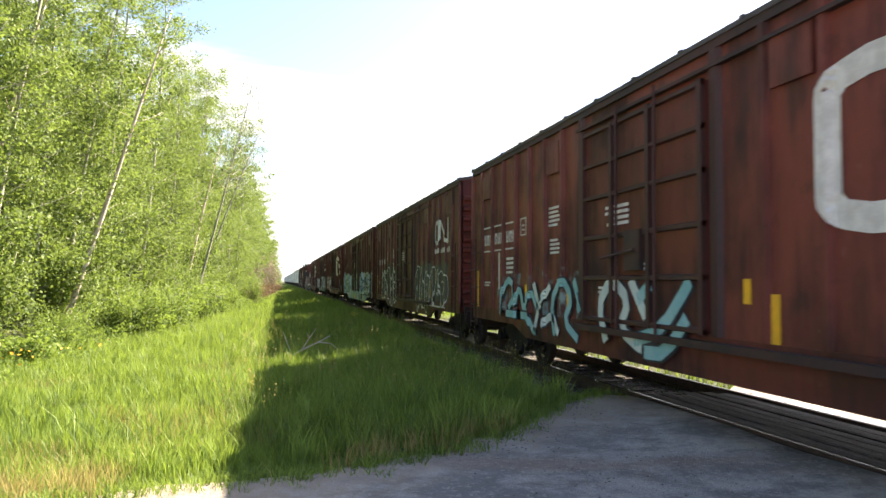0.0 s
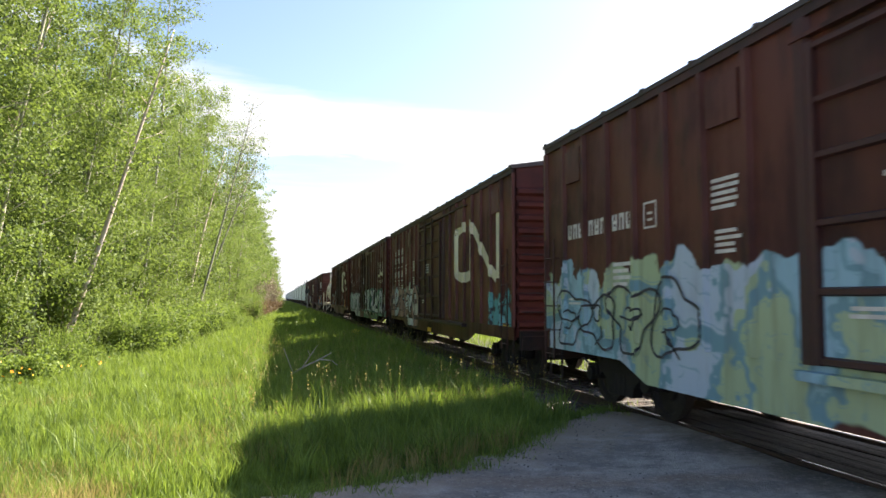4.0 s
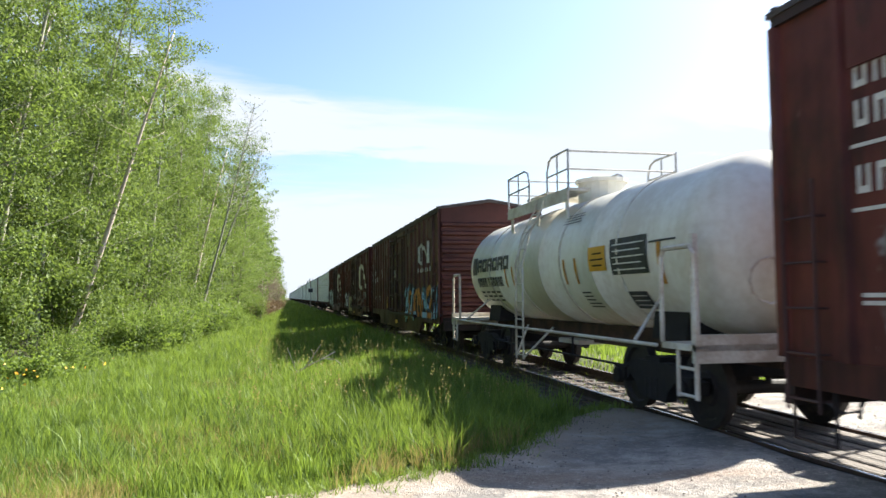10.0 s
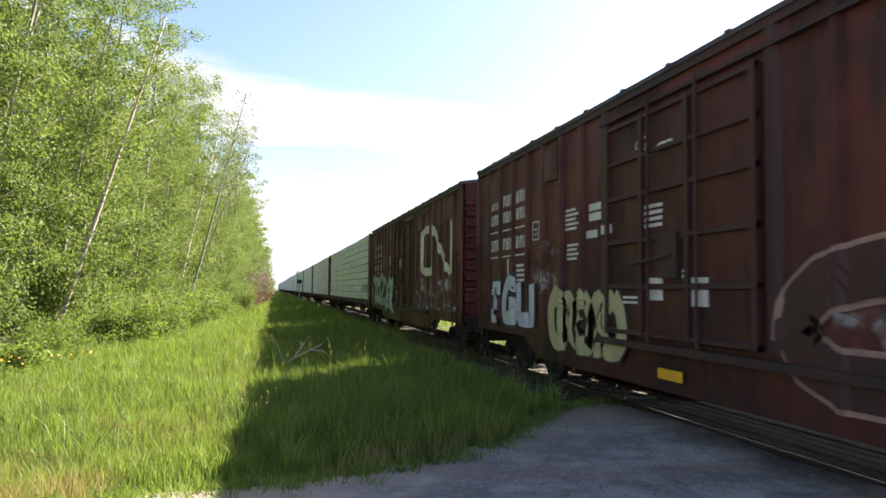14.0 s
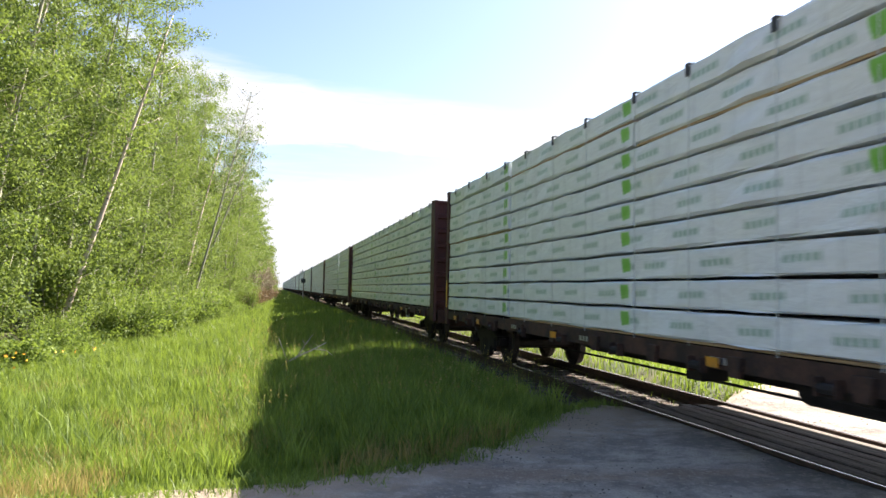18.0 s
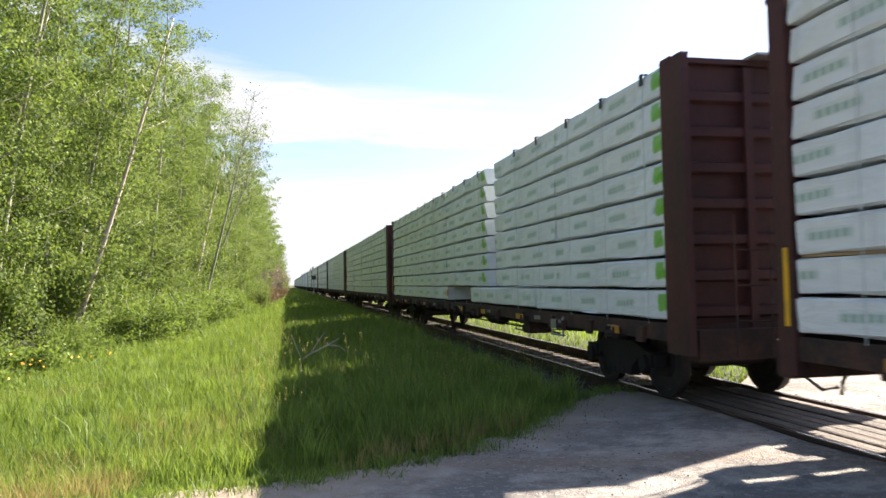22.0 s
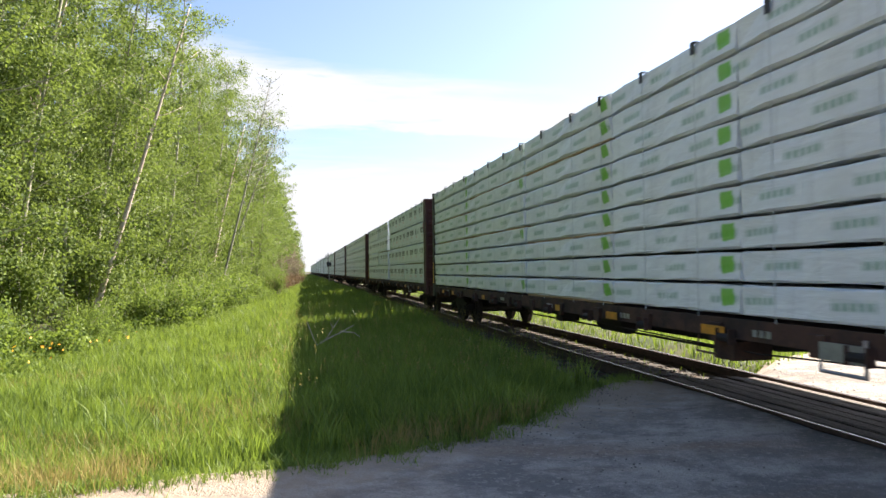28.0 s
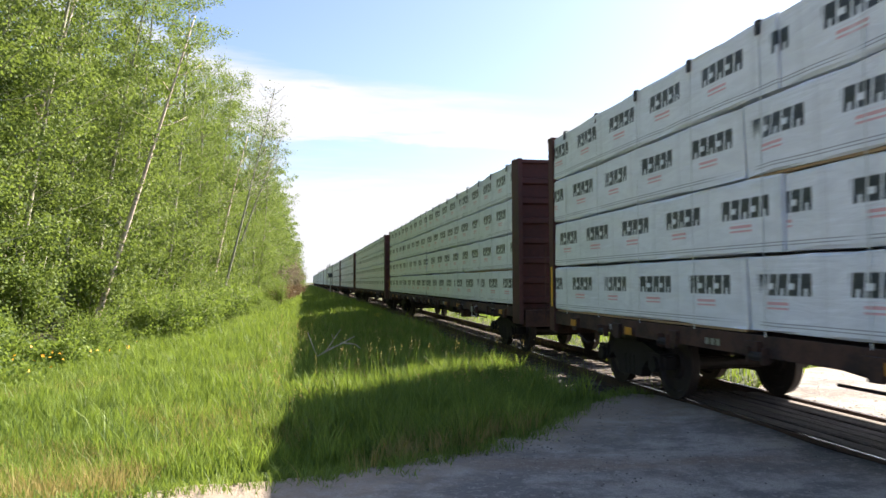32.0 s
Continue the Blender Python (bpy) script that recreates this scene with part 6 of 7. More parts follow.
def tank_car(y_rear):
    """A short white tank car with a top platform, side ladder and end frames."""
    L = 13.42
    car = new("tank_car")
    tagged(car, "grimy white tank car with a railed top platform", "tank car")
    train.append((car, y_rear - (L - 0.75)))
    R, cz, a, b = 1.17, 2.23, 1.35, L - 1.35
    D = 6.4
    prof = [(a - 0.55, 0.08), (a - 0.52, 0.41), (a - 0.40, 0.72), (a - 0.20, 0.97), (a, 1.11), (a + 0.12, 1.15), (a + 0.3, R)]
    prof += [(a + 2.9, R), (a + 2.91, R + 0.012), (a + 2.97, R + 0.012), (a + 2.98, R), (a + 5.3, R), (a + 5.31, R + 0.012), (a + 5.37, R + 0.012), (a + 5.38, R), (a + 8.2, R), (a + 8.21, R + 0.012), (a + 8.27, R + 0.012), (a + 8.28, R)]
    prof += [(L - y, q) for y, q in reversed(prof[:7])]
    tank = part("tank", Geo().lathe(prof, n=48, cz=cz), M_tank, car, smooth=True)
    fix_normals(tank.data)
    part("manway", Geo().prism([(0.44 * math.cos(w * 0.3491), D + 0.44 * math.sin(w * 0.3491)) for w in range(18)], "z", cz + R - 0.09, cz + R + 0.29), M_tank, car)
    part("manway_lid", Geo().prism([(0.49 * math.cos(w * 0.3491), D + 0.49 * math.sin(w * 0.3491)) for w in range(18)], "z", cz + R + 0.29, cz + R + 0.36)
         .tube([(-0.2, D, cz + R + 0.36), (-0.2, D, cz + R + 0.43), (0.2, D, cz + R + 0.43), (0.2, D, cz + R + 0.36)], 0.02, 6), M_tank, car)
    zp, pa, pb = 3.42, 5.5, 9.0
    plat = part("platform", Geo().box(-1.05, -0.62, pa, pb, zp, zp + 0.05).box(0.62, 1.05, pa, pb, zp, zp + 0.05).box(-0.62, 0.62, 7.6, pb, zp + 0.24, zp + 0.28)
                .box(-1.06, -1.02, pa, pb, zp - 0.17, zp).box(1.02, 1.06, pa, pb, zp - 0.17, zp), M_tankframe, car)
    for y in (pa + 0.15, 7.2, pb - 0.15):
        for s in (-1, 1):
            part("bracket", Geo().tube([(s * 1.0, y, zp - 0.1), (s * 0.99, y, cz + 0.72)], 0.035, 6), M_tankframe, plat)
    for s in (-1, 1):
        x = s * 1.03
        for ya, yb in ((pa, 6.55), (7.6, pb)):
            part("railing", Geo().tube([(x, ya, zp), (x, ya, zp + 0.72), (x, yb - 0.28, zp + 0.72), (x, yb - 0.1, zp + 0.66), (x, yb, zp + 0.48), (x, yb, zp)] if yb < 8 else
                                       [(x, yb, zp), (x, yb, zp + 0.72), (x, ya + 0.28, zp + 0.72), (x, ya + 0.1, zp + 0.66), (x, ya, zp + 0.48), (x, ya, zp)], 0.022, 6), M_grey, plat, "galvanised handrail")
            part("railing", Geo().tube([(x, ya + 0.02, zp + 0.38), (x, yb - 0.02, zp + 0.38)], 0.018, 6).tube([(x, (ya + yb) / 2, zp), (x, (ya + yb) / 2, zp + 0.72)], 0.018, 6), M_grey, plat, "galvanised handrail")
    for y in (pa, pb):
        part("railing", Geo().tube([(-1.03, y, zp + 0.70), (1.03, y, zp + 0.70)], 0.02, 6).tube([(-1.03, y, zp + 0.38), (1.03, y, zp + 0.38)], 0.016, 6), M_grey, plat, "galvanised handrail")
    # side ladder up to the platform
    ya = 6.68
    lad = Geo()
    for y in (ya, ya + 0.42):
        lad.tube([(-1.5, y, 0.42), (-1.5, y, 2.2), (-1.36, y, 2.75), (-1.12, y, 3.2), (-1.04, y, zp)], 0.02, 6)
    for k in range(9):
        z = 0.5 + 0.33 * k
        x = -1.5 if z < 2.2 else float(np.interp(z, [2.2, 2.75, 3.2, 3.44], [-1.5, -1.36, -1.12, -1.04]))
        lad.tube([(x, ya, z), (x, ya + 0.42, z)], 0.014, 5)
    lad.tube([(-1.5, ya, 0.45), (-1.1, ya - 0.5, 1.02)], 0.02, 6).tube([(-1.5, ya + 0.42, 0.45), (-1.1, ya + 0.9, 1.02)], 0.02, 6)
    part("ladder", lad, M_tankframe, car)
    # running rail, sills, end platforms
    part("sill", Geo().box(-0.3, 0.3, 0.95, L - 0.95, 0.74, 1.08), M_deck, car)
    part("side_rail", Geo().tube([(-1.5, 1.6, 1.0), (-1.5, L - 1.6, 1.0)], 0.024, 8), M_tankframe, car)
    part("side_rail", Geo().tube([(1.5, 1.6, 1.02), (1.5, L - 1.6, 1.02)], 0.035, 8), M_tankframe, car)
    for y in (2.2, L - 2.2):
        for s in (-1, 1):
            part("brace", Geo().tube([(s * 1.48, y, 1.02), (s * 0.92, y + (0.35 if y < L / 2 else -0.35), 1.55)], 0.024, 6), M_tankframe, car)
    for y in (2.5, L - 2.5):
        part("saddle", Geo().prism([(-0.85, 1.0), (0.85, 1.0), (0.78, 1.46), (0.4, 1.22), (-0.4, 1.22), (-0.78, 1.46)], "y", y - 0.45, y + 0.45), M_steel, car)
    for ye, d in ((0.72, 1), (L - 0.72, -1)):
        end = part("end_platform", Geo().box(-1.5, 1.5, min(ye, ye + d * 0.75), max(ye, ye + d * 0.75), 0.98, 1.05).box(-1.5, 1.5, min(ye, ye + d * 0.08), max(ye, ye + d * 0.08), 0.85, 1.16), M_tankframe, car)
        for s in (-1, 1):
            x = s * 1.46
            part("end_rail", Geo().tube([(x, ye + d * 0.06, 0.45), (x, ye + d * 0.06, 2.05), (x, ye + d * 0.16, 2.14), (x, ye + d * 0.72, 2.14), (x, ye + d * 0.8, 2.05), (x, ye + d * 0.8, 1.05)], 0.03, 6)
                 .tube([(x, ye + d * 0.45, 0.45), (x, ye + d * 0.45, 1.05)], 0.025, 6).tube([(x, ye + d * 0.06, 0.48), (x, ye + d * 0.45, 0.48)], 0.02, 6).tube([(x, ye + d * 0.06, 0.78), (x, ye + d * 0.45, 0.78)], 0.02, 6), M_tankframe, end)
        if d > 0:
            part("end_stanchion", Geo().box(-1.30, -1.23, ye + 0.36, ye + 0.43, 1.05, 2.30), M_tankframe, end)
            part("brake_wheel", Geo().tube([(-0.55 + 0.26 * math.cos(w * 0.5236), ye + 0.02, 1.75 + 0.26 * math.sin(w * 0.5236)) for w in range(13)], 0.018, 5), M_tankframe, end)
    for y in (3.3, 5.6, 7.9, 10.1):
        part("band", Geo().lathe([(y, R + 0.001), (y, R + 0.016), (y + 0.06, R + 0.016), (y + 0.06, R + 0.001)], n=48, cz=cz), M_tankframe, car, smooth=False)
    part("bottom_outlet", Geo().tube([(-0.0, L / 2, cz - R + 0.02), (0, L / 2, 0.75)], 0.16, 10).box(-0.6, 0.6, L / 2 - 0.5, L / 2 + 0.5, 0.70, 0.78), M_tankframe, car)
    part("pipework", Geo().tube([(-1.2, 3.0, 0.62), (-1.2, L - 3.0, 0.62)], 0.02, 6).tube([(-1.2, 5.0, 0.62), (-1.2, 5.0, 1.0)], 0.02, 6).tube([(-1.2, 8.4, 0.62), (-1.2, 8.4, 1.0)], 0.02, 6), M_steel, car)

    # markings bent round the shell
    def on_shell(g, y0, y1, s0, s1, n=4):
        """A patch between arc heights s0 and s1 measured from the tank's middle."""
        for k in range(n):
            t0, t1 = s0 + (s1 - s0) * k / n, s0 + (s1 - s0) * (k + 1) / n
            p = [(-(R + 0.015) * math.cos(t / R), cz + (R + 0.015) * math.sin(t / R)) for t in (t0, t1)]
            g.face((p[0][0], y0, p[0][1]), (p[0][0], y1, p[0][1]), (p[1][0], y1, p[1][1]), (p[1][0], y0, p[1][1]))
        return g
    yl = 11.62
    g = Geo()
    on_shell(g, yl - 0.38, yl, -0.12, 0.30)
    for i in range(6):
        c = yl - 0.46 - i * 0.43
        h0, h1 = -0.06, 0.24
        on_shell(g, c - 0.36, c, h1 - 0.08, h1), on_shell(g, c - 0.36, c - 0.27, h0, h1), on_shell(g, c - 0.09, c, h0, h1)
        if i % 2:
            on_shell(g, c - 0.36, c, h0, h0 + 0.08)
        else:
            on_shell(g, c - 0.36, c, 0.05, 0.11)
    for i in range(10):
        c = yl - 0.40 - i * 0.20 - (0.1 if i > 3 else 0)
        on_shell(g, c - 0.15, c - 0.10, -0.42, -0.20), on_shell(g, c - 0.05, c, -0.42, -0.20), on_shell(g, c - 0.15, c, -0.26, -0.20)
    for j in range(3):
        for i in range(4):
            on_shell(g, yl - 0.70 - i * 0.42, yl - 0.40 - i * 0.42, -0.58 - 0.11 * j, -0.53 - 0.11 * j, 1)
    for j in range(5):
        on_shell(g, 4.45 + (0.15 if j < 3 else 0), 4.95, -0.62 - 0.07 * j, -0.595 - 0.07 * j, 1)
    on_shell(g, 1.66, 2.35, 0.05, 0.075, 1)
    tagged(part("lettering", g, M_black, car, "plain black lettering"), kind="stuff")
    part("placard", on_shell(Geo(), 3.72, 4.36, -0.26, 0.11), M_amber, car, "amber warning placard")
    g = on_shell(Geo(), 2.42, 3.55, -0.34, 0.18)
    part("placard", g, M_black, car, "black data placard with pale lines")
    g = on_shell(Geo(), 2.72, 3.28, -0.90, -0.60)
    part("placard", g, M_black, car, "black data placard with pale lines")
    R += 0.004
    g = Geo()
    for j in range(5):
        on_shell(g, 2.5 + 0.1 * (j % 2), 3.47, -0.28 + 0.09 * j, -0.262 + 0.09 * j, 1)
    for j in range(3):
        on_shell(g, 2.78, 3.22, -0.84 + 0.08 * j, -0.825 + 0.08 * j, 1)
    tagged(part("lettering", g, M_white, car, "pale lines on the black placards"), kind="stuff")
    g = Geo()
    for j, (ya, yb) in enumerate(((3.86, 4.22), (3.80, 4.28), (3.84, 4.18))):
        on_shell(g, ya, yb, -0.19 + 0.09 * j, -0.165 + 0.09 * j, 1)
    for j in range(4):
        on_shell(g, 4.95 + 0.08 * (j % 2), 5.75, 0.62 + 0.06 * j, 0.635 + 0.06 * j, 1)
    tagged(part("lettering", g, M_steel, car, "fine dark print"), kind="stuff")
    R -= 0.004
    for y in (4.88, 5.38, 8.35, 8.85):
        part("reflector", on_shell(Geo(), y, y + 0.08, -0.45, -0.02), M_mark, car)
    for y in (2.05,):
        part("reflector", on_shell(Geo(), y, y + 0.10, -0.50, 0.08, 6), M_mark, car)
    running_gear(car, L, 2.55)


# ---- lumber cars ----
WRAP_G = (0.69, 0.735, 0.725)
WRAP_D = (0.70, 0.75, 0.775)


def package_mesh(length, height, seed):
    """A wrapped package: rounded edges, slightly slack sides, on two bearers' worth of clearance."""
    r = np.random.default_rng(seed)
    w, b = 0.61, 0.025
    sec = [(-w, b), (-w + b, 0.0), (w - b, 0.0), (w, b), (w, height - b), (w - b, height), (-w + b, height), (-w, height - b)]
    n = max(4, int(length / 0.45))
    g = Geo()
    for k in range(n + 1):
        y = length * k / n
        for p, q in sec:
            slack = 0.014 * r.normal()
            sag = 0.0045 * r.normal()
            g.v.append((p + (slack if abs(p) > 0.5 else 0), y, q + sag))
    for k in range(n):
        for j in range(8):
            a = k * 8
            g.f.append((a + j, a + 8 + j, a + 8 + (j + 1) % 8, a + (j + 1) % 8))
    g.f += [tuple(range(7, -1, -1)), tuple(range(n * 8, n * 8 + 8))]
    me = g.mesh("lumber_package", M_white)
    fix_normals(me)
    return me


def bulkhead_pieces(y, d):
    """An end bulkhead: framed plate with upright flanges and horizontal stiffeners on its outer face."""
    w = 1.50
    plate = Geo().box(-w + 0.02, w - 0.02, min(y, y + d * 0.06), max(y, y + d * 0.06), 1.0, 4.10).mesh("bulkhead", M_brown)
    bits = []
    for s in (-1, 1):
        o = 0.34 if d > 0 and s < 0 else 0.06
        bits.append(("flange", Geo().prism([(s * w, y - d * o), (s * w, y + d * 0.16), (s * (w - 0.09), y + d * 0.16), (s * (w - 0.09), y - d * o)], "z", 0.72, 4.15)))
        bits.append(("upright", Geo().box(min(s * 0.45, s * 0.55), max(s * 0.45, s * 0.55), min(y, y - d * 0.09), max(y, y - d * 0.09), 1.0, 4.07)))
    for k in range(7):
        z = 1.12 + 0.42 * k
        bits.append(("stiffener", Geo().prism([(y, z), (y - d * 0.07, z + 0.03), (y - d * 0.07, z + 0.13), (y, z + 0.16)], "x", -w + 0.12, w - 0.12)))
    bits.append(("cap", Geo().box(-w - 0.004, w + 0.004, min(y - d * 0.08, y + d * 0.14), max(y - d * 0.08, y + d * 0.14), 4.105, 4.17)))
    out = []
    for n, g in bits:
        me = g.mesh(n, M_brown)
        fix_normals(me)
        out.append((n, me))
    return plate, out


def lumber_car(y_rear, rows, kind, stacks, seed, near=True, paint=None, skip=(), gap=None, gap_from=0, white=None, rear_in=0.10):
    """A centre-beam car. rows: tiers; stacks: ends of the packages along the load; skip: (tier, stack) left out."""
    L, y0, y1 = 25.12, 0.48, 24.27
    deck, top = 1.07, 4.135
    paint = paint or M_bulk
    car = new("lumber_car")
    words = {"green": "centre-beam flatcar stacked with green-printed white lumber packages", "dark": "centre-beam flatcar stacked with dark-printed white lumber packages"}
    tagged(car, words[kind], "flatcar", "lumber cars of the train")
    train.append((car, y_rear - y1))
    r = random.Random(seed)
    for y, d in ((y0 + 0.43, 1), (y1 - rear_in, -1)):
        plate, bits = shared(("bulkhead", y), lambda: bulkhead_pieces(y, d))
        head = part("bulkhead", plate, paint, car)
        for n, me in bits:
            part(n, me, paint, head)
        part("ladder", shared(("bulkladder", y), lambda: Geo().tube([(-0.95, y - d * 0.40, 0.7), (-0.95, y - d * 0.40, 2.3)], 0.014, 5).tube([(-0.5, y - d * 0.40, 0.7), (-0.5, y - d * 0.40, 2.3)], 0.014, 5)
             .tube([(-0.95, y - d * 0.40, 1.1), (-0.5, y - d * 0.40, 1.1)], 0.012, 5).tube([(-0.95, y - d * 0.40, 1.5), (-0.5, y - d * 0.40, 1.5)], 0.012, 5).tube([(-0.95, y - d * 0.40, 1.9), (-0.5, y - d * 0.40, 1.9)], 0.012, 5).mesh("ladder", M_deck)), M_deck, car)
        part("top_walkway", shared(("topwalk", y), lambda: Geo().box(-0.5, 0.5, min(y - d * 0.3, y + d * 0.05), max(y - d * 0.3, y + d * 0.05), 4.172, 4.20).mesh("top_walkway", M_grey)), M_grey, car)
        part("end_sill", shared(("endsill", y), lambda: Geo().box(-1.36, 1.36, min(y - d * 0.30, y - d * 0.08), max(y - d * 0.30, y - d * 0.08), 0.66, 1.0).mesh("end_sill", M_deck)), M_deck, car)
    part("centre_beam", shared("centre_beam", lambda: Geo().box(-0.06, 0.06, y0 + 0.5, y1 - 0.17, 1.0, 4.0).mesh("centre_beam", M_brown)), paint, car)
    part("deck", shared("deck", lambda: Geo().box(-1.41, 1.41, y0 + 0.36, y1 - 0.12, 0.94, 1.05).mesh("deck", M_deck)), M_deck, car)
    part("centre_sill", shared("lsill", lambda: Geo().prism([(1.2, 0.68), (6.3, 0.68), (7.4, 0.56), (L - 7.4, 0.56), (L - 6.3, 0.68), (L - 1.2, 0.68), (L - 1.2, 0.935), (1.2, 0.935)], "x", -0.22, 0.22).mesh("centre_sill", M_steel)), M_steel, car)
    for s in (-1, 1):
        part("side_sill", shared(("lside", s), lambda: Geo().prism([(y0 + 0.3, 0.85), (y1 - 0.1, 0.85), (y1 - 0.1, 1.06), (y0 + 0.3, 1.06)], "x", min(s * 1.42, s * 1.47), max(s * 1.42, s * 1.47)).mesh("side_sill", M_deck)), M_deck, car)
        for k in range(14):
            yk = y0 + 1.2 + k * (y1 - y0 - 2.6) / 13
            if s < 0:
                part("stake_pocket", shared(("pocket", k), lambda: Geo().prism([(yk, 0.80), (yk + 0.16, 0.80), (yk + 0.2, 1.0), (yk - 0.04, 1.0)], "x", -1.52, -1.472).mesh("stake_pocket", M_deck)), M_deck, car)
    part("brake_gear", shared("lbrake", lambda: Geo().tube([(-0.75, 10.4, 0.70), (-0.75, 11.4, 0.70)], 0.16, 12).box(-0.95, -0.6, 13.0, 13.35, 0.58, 0.9).tube([(-0.6, 7, 0.55), (-0.6, 18, 0.55)], 0.02, 6).mesh("brake_gear", M_steel)), M_steel, car)
    for k in range(11):
        yk = y0 + 2.1 + k * 1.92
        winch = part("strap_winch", shared(("winch", k), lambda: Geo().tube([(-1.52, yk - 0.10, 0.86), (-1.52, yk + 0.10, 0.86)], 0.045, 8).mesh("strap_winch", M_steel)), M_steel, car)
        part("bracket", shared(("wbracket", k), lambda: Geo().box(-1.56, -1.475, yk - 0.125, yk - 0.105, 0.79, 0.95).box(-1.56, -1.475, yk + 0.105, yk + 0.125, 0.79, 0.95).mesh("bracket", M_deck)), M_deck, winch)
    part("sill_step", shared("lstep", lambda: Geo().tube([(-1.50, 4.45, 1.0), (-1.50, 4.45, 0.70), (-1.50, 4.98, 0.70), (-1.50, 4.98, 1.0)], 0.022, 6).box(-1.53, -1.505, 4.47, 4.96, 0.80, 0.95).mesh("sill_step", M_grey)), M_grey, car)
    part("grab_iron", shared("lgrab", lambda: Geo().tube([(-1.46, 6.6, 0.84), (-1.49, 6.6, 0.66), (-1.49, 7.05, 0.66), (-1.46, 7.05, 0.84)], 0.014, 5).mesh("grab_iron", M_deck)), M_deck, car)
    part("brake_rod", shared("lrod", lambda: Geo().tube([(-1.30, 3.9, 0.80), (-1.28, 6.2, 0.70), (-1.28, 10.6, 0.74)], 0.010, 5).mesh("brake_rod", M_steel)), M_steel, car)
    part("tool_box", shared("lbox", lambda: Geo().box(-1.40, -0.95, 6.45, 6.85, 0.60, 0.80).mesh("tool_box", M_deck)), M_deck, car)
    running_gear(car, L, 3.3, near)
    for y, w in ((1.9, 0.4), (6.0, 0.75), (8.8, 0.62), (11.8, 0.36), (16.5, 0.42), (20.5, 0.36), (22.6, 0.38)):
        yy = y + r.uniform(-0.5, 0.5)
        part("reflector", rect(Geo(), -1.525, yy, yy + w * 0.6, 0.87, 0.97), M_mark, car)
    for y in (y1 - rear_in - 0.11,) + ((y0 + 0.12,) if seed == 21 else ()):
        part("reflector", rect(Geo(), -1.503, y, y + 0.065, 1.15, 1.85), M_yellow, car)
    g = Geo()
    for q in range(7):
        yy = 2.8 + q * 3.1 + r.uniform(-0.4, 0.4)
        for c in range(3):
            rect(g, -1.475, yy + c * 0.11, yy + c * 0.11 + 0.07, 0.90, 0.97)
    tagged(part("lettering", g, M_grey, car, "faded white lettering"), kind="stuff")

    # the load
    stacks = [[round(0.99 + (e - 0.99) * 1.0105, 2) for e in row] for row in stacks]
    pitch = (top - deck) / rows
    h = pitch - 0.035
    for t in range(rows):
        ends = stacks[t % len(stacks)]
        for k, (a, b) in enumerate(zip(ends, ends[1:])):
            if (t, k) in skip:
                continue
            n = round(b - a, 2)
            la = n - 0.03
            if gap and t >= gap_from and abs(a - gap) < 0.3:
                a, la = a + 0.74, la - 0.74
            la = round(la, 2)
            marked = {21: True, 22: 12.4 < a < 14.95, 23: k == 0 or (8.2 < a < 9.4 and t > 0), 24: (t * 3 + k * 5) % 7 < 4 or k == 2, 25: k in (1, 2, 4) or t % 3 == 0}.get(seed, False)
            mat_key = ("wrap", kind, rows, white, marked)
            wrap = shared(mat_key, lambda: wrap_material("printed_wrap", white or (WRAP_G if kind == "green" else WRAP_D), (0.10, 0.27, 0.16) if kind == "green" else (0.035, 0.045, 0.055), kind, marked, h))
            for s in ((-1, 1) if near else (-1,)):
                me = shared(("pack", la, rows, r.randint(0, 1)), lambda: package_mesh(la, h, int(la * 100) + rows))
                xo = s * 0.86 + r.uniform(-0.012, 0.012)
                part("lumber_package", me, wrap, car, at=pose(xo, a + 0.015 + r.uniform(-0.02, 0.02), deck + pitch * t + 0.033))
            if near and r.random() < (0.18 if kind == "green" else 0.10):
                part("bearer", shared(("bearer", la), lambda: Geo().box(-0.595, 0.5, 0.05, la - 0.05, 0.004, 0.030).mesh("bearer", M_lumber)), None, car, at=pose(-0.86, a + 0.015, deck + pitch * t))
    if not near:
        part("lumber_stack", shared("far_stack", lambda: Geo().box(0.08, 1.47, y0 + 0.5, y1 - 0.5, deck, top - 0.03).mesh("lumber_stack", M_white)), None, car)
    nst = 17
    for k in range(nst):
        yk = y0 + 1.0 + k * (y1 - y0 - 2.0) / (nst - 1) + r.uniform(-0.1, 0.1)
        if gap and abs(yk - gap - 0.37) < 0.5:
            continue
        me = shared("strap", lambda: Geo().box(-1.492, -1.488, -0.006, 0.006, deck - 0.02, top + 0.005).box(-1.492, -0.05, -0.013, 0.013, top + 0.001, top + 0.006).mesh("strap", M_strap))
        st = part("strap", me, None, car, at=pose(0, yk, 0))
        part("corner_guard", shared("guard", lambda: Geo().box(-1.510, -1.38, -0.04, 0.04, top + 0.007, top + 0.012).box(-1.510, -1.500, -0.04, 0.04, top - 0.13, top + 0.007).mesh("corner_guard", M_black)), None, st)
    return car


def cuts(*parts_):
    """Package ends from the front bulkhead to the rear one."""
    y, out = 0.99, [0.99]
    total = sum(parts_)
    for p in parts_:
        y += p * 22.77 / total
        out.append(round(y, 2))
    return out


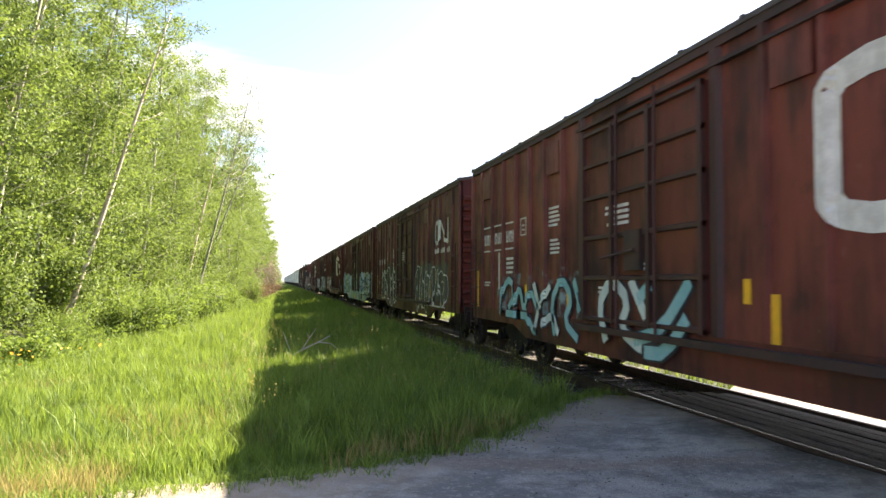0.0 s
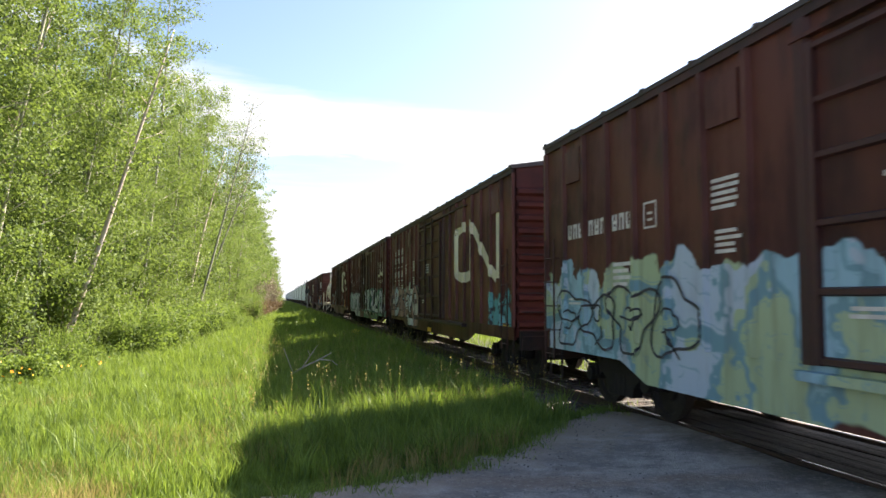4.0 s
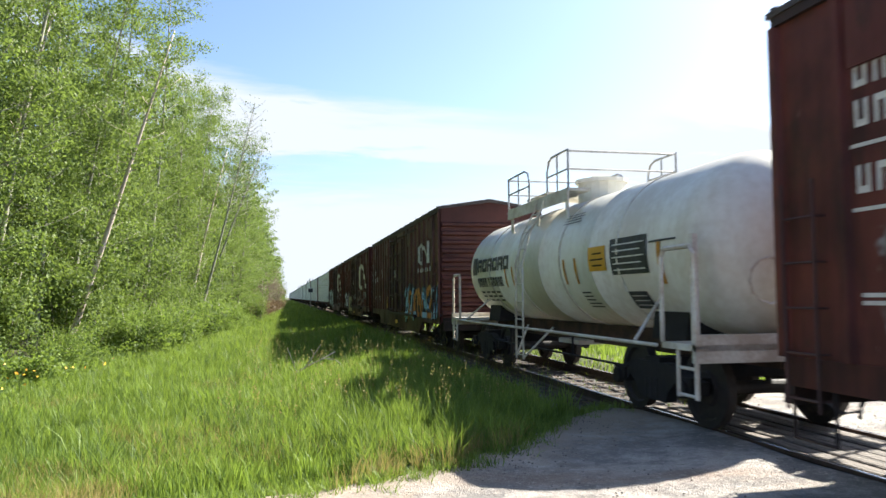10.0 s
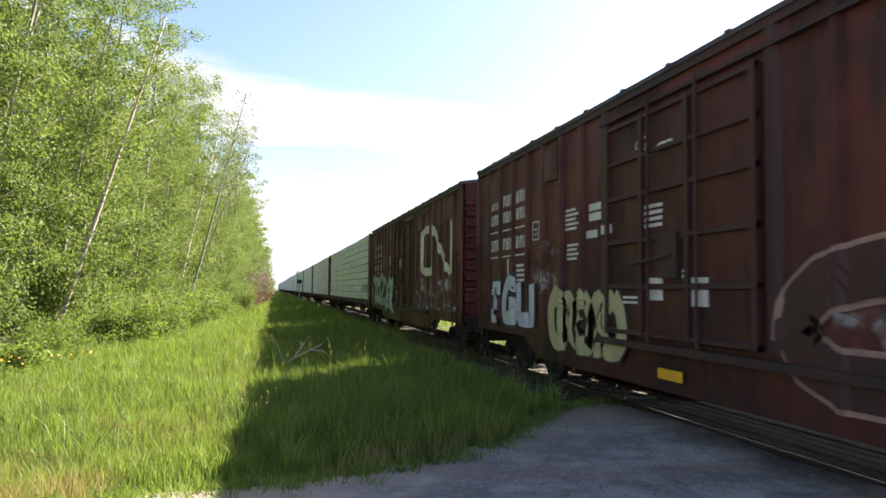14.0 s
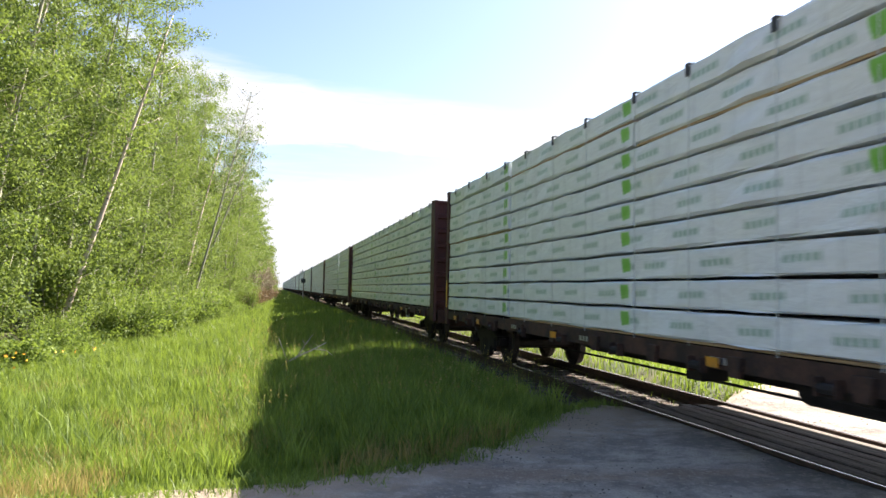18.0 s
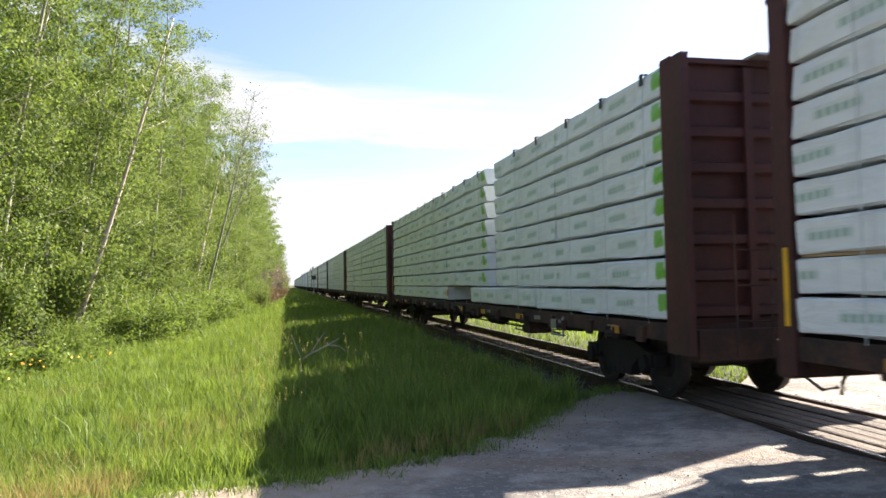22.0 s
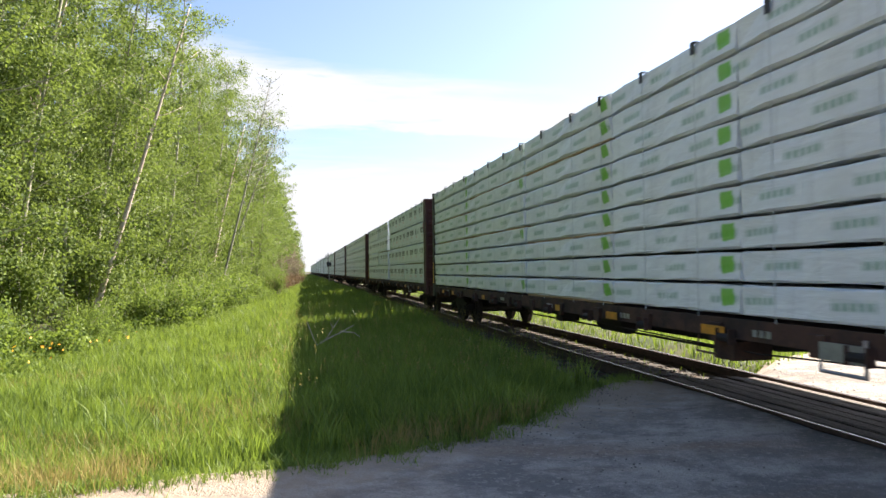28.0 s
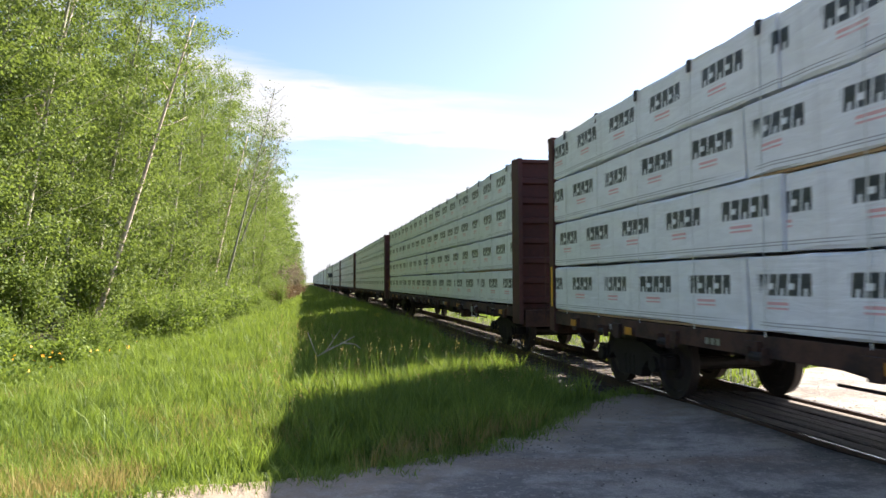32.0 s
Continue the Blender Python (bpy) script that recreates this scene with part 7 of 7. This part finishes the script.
# ---- the train's order: where each car's rear end stands at the start ----
REARS = [16.56, 33.88, 51.2, 69.05, 86.5, 104.15, 117.6, 135.12, 152.8, 170.3]
for spec, yr in zip(SPECS, REARS):
    if spec is None:
        tank_car(yr)
    else:
        boxcar(spec, yr)
LREARS = [195.2, 220.4, 245.6, 270.7, 296.05, 321.15]
first = lumber_car(LREARS[0], 9, "green", [[0.99, 4.3, 8.8, 13.6, 18.7, 23.76], [0.99, 3.6, 8.8, 13.6, 18.7, 23.76], [0.99, 4.6, 8.8, 13.6, 18.7, 23.76], [0.99, 9.0, 13.6, 18.7, 23.76],
                                          [0.99, 9.4, 13.6, 18.7, 23.76], [0.99, 9.2, 13.6, 18.7, 23.76], [0.99, 9.4, 13.6, 18.7, 23.76], [0.99, 5.0, 9.4, 13.6, 18.7, 23.76], [0.99, 5.0, 9.4, 13.6, 18.7, 23.76]], 21, skip=((1, 0),))
part("loose_lumber", Geo().box(-1.44, -0.3, 1.0, 1.66, 1.46, 1.72), M_lumber, first, "unwrapped end of a lumber bundle")
lumber_car(LREARS[1], 9, "green", [[0.99, 4.9, 8.6, 13.1, 18.0, 23.76], [0.99, 4.9, 8.6, 12.5, 18.0, 23.76], [0.99, 4.9, 8.6, 12.5, 18.0, 23.76], [0.99, 4.9, 9.2, 13.3, 18.6, 23.76], [0.99, 4.9, 9.2, 13.3, 18.6, 23.76],
                                   [0.99, 5.4, 10.0, 14.65, 19.2, 23.76], [0.99, 5.4, 10.0, 14.65, 19.2, 23.76], [0.99, 5.4, 10.0, 14.65, 19.2, 23.76], [0.99, 5.4, 10.0, 14.65, 19.2, 23.76]], 22)
third = lumber_car(LREARS[2], 8, "green", [[0.99, 5.8, 10.62, 13.27, 18.5, 23.76]] + 7 * [[0.99, 4.7, 8.36, 13.3, 18.5, 23.76]], 23, gap=8.36, gap_from=1, skip=((0, 2),))
part("paper_tag", Geo().box(-1.478, -1.472, 13.30, 13.48, 1.20, 1.38), M_orange, third, "orange paper tag")
lumber_car(LREARS[3], 9, "green", [cuts(4.9, 6.1, 4.9, 6.1), cuts(6.1, 4.9, 6.1, 4.9)], 24)
lumber_car(LREARS[4], 9, "green", [cuts(4.9, 3.0, 4.0, 4.9, 4.9)], 25, paint=plain("car_dark_green", (0.035, 0.04, 0.032), (0.05, 0.045, 0.035), 1.5, 0.7))
sixth = lumber_car(LREARS[5], 4, "dark", [[0.99, 6.6, 12.02, 18.0, 23.76], [0.99, 5.6, 12.02, 17.4, 23.76]], 26, gap=12.02)
part("paper_tag", Geo().box(-1.478, -1.472, 1.02, 1.30, 3.1, 3.34), M_red, sixth, "red paper tag")
yr = LREARS[5]
for k in range(13):
    yr += 25.12 if k > 3 else 25.6
    lumber_car(yr, 4 if k < 5 else 9, "dark" if k < 5 else "green", [cuts(6.1, 5.0, 6.1, 5.0), cuts(5.0, 6.1, 5.0, 6.1)], 40 + k, near=k < 2)

# ---- pieces of the track ----
crossing = tagged(new("crossing_deck"), "weathered grey timber planks between the rails", "crossing", kind="structure")
k = 0
for i in range(6):
    w = (2 * GAUGE - 0.26) / 6
    x0 = MID - GAUGE + 0.13 + i * w
    for y0, y1 in ((-9.0, -3.2), (-3.18, 2.4), (2.42, PLANK_END - 0.12 * (i % 3))):
        j = 0.006 * ((i * 7 + k) % 3)
        g = Geo().prism([(x0 + 0.012, -0.19), (x0 + w - 0.012, -0.19), (x0 + w - 0.012, -0.022 - j), (x0 + w - 0.03, -0.012 - j), (x0 + 0.03, -0.012 - j), (x0 + 0.012, -0.022 - j)], "y", y0, y1)
        part("plank", g, M_plank, crossing)
        k += 1
track_bed = tagged(new("track_ties"), "dark creosoted timber ties in the ballast", "ties", kind="structure")
tie = Geo().prism([(-1.28, -0.30), (1.28, -0.30), (1.28, -0.165), (1.26, -0.155), (-1.26, -0.155), (-1.28, -0.165)], "y", -0.11, 0.11).mesh("tie", M_tie)
for i in range(150):
    t = part("tie", tie, None, track_bed)
    t.location = (MID, PLANK_END + 0.3 + 0.55 * i, -0.018)


# ---- what moves ----
def gone(t):
    """Metres that the train has rolled by t seconds."""
    return 9.858 * t - 0.00134 * t * t - 0.0001796 * t ** 3


def motions():
    times = [i * 0.5 for i in range(65)]
    for car, y0 in train:
        walk(car, [(t, pose(MID, y0 - gone(t), 0)) for t in times])
    spin = [i / 15 for i in range(481)]
    for wheel, y0 in wheelsets:
        walk(wheel, [(t, pose(0, y0, 0.457, math.degrees(gone(t) / 0.457))) for t in spin])


motions()
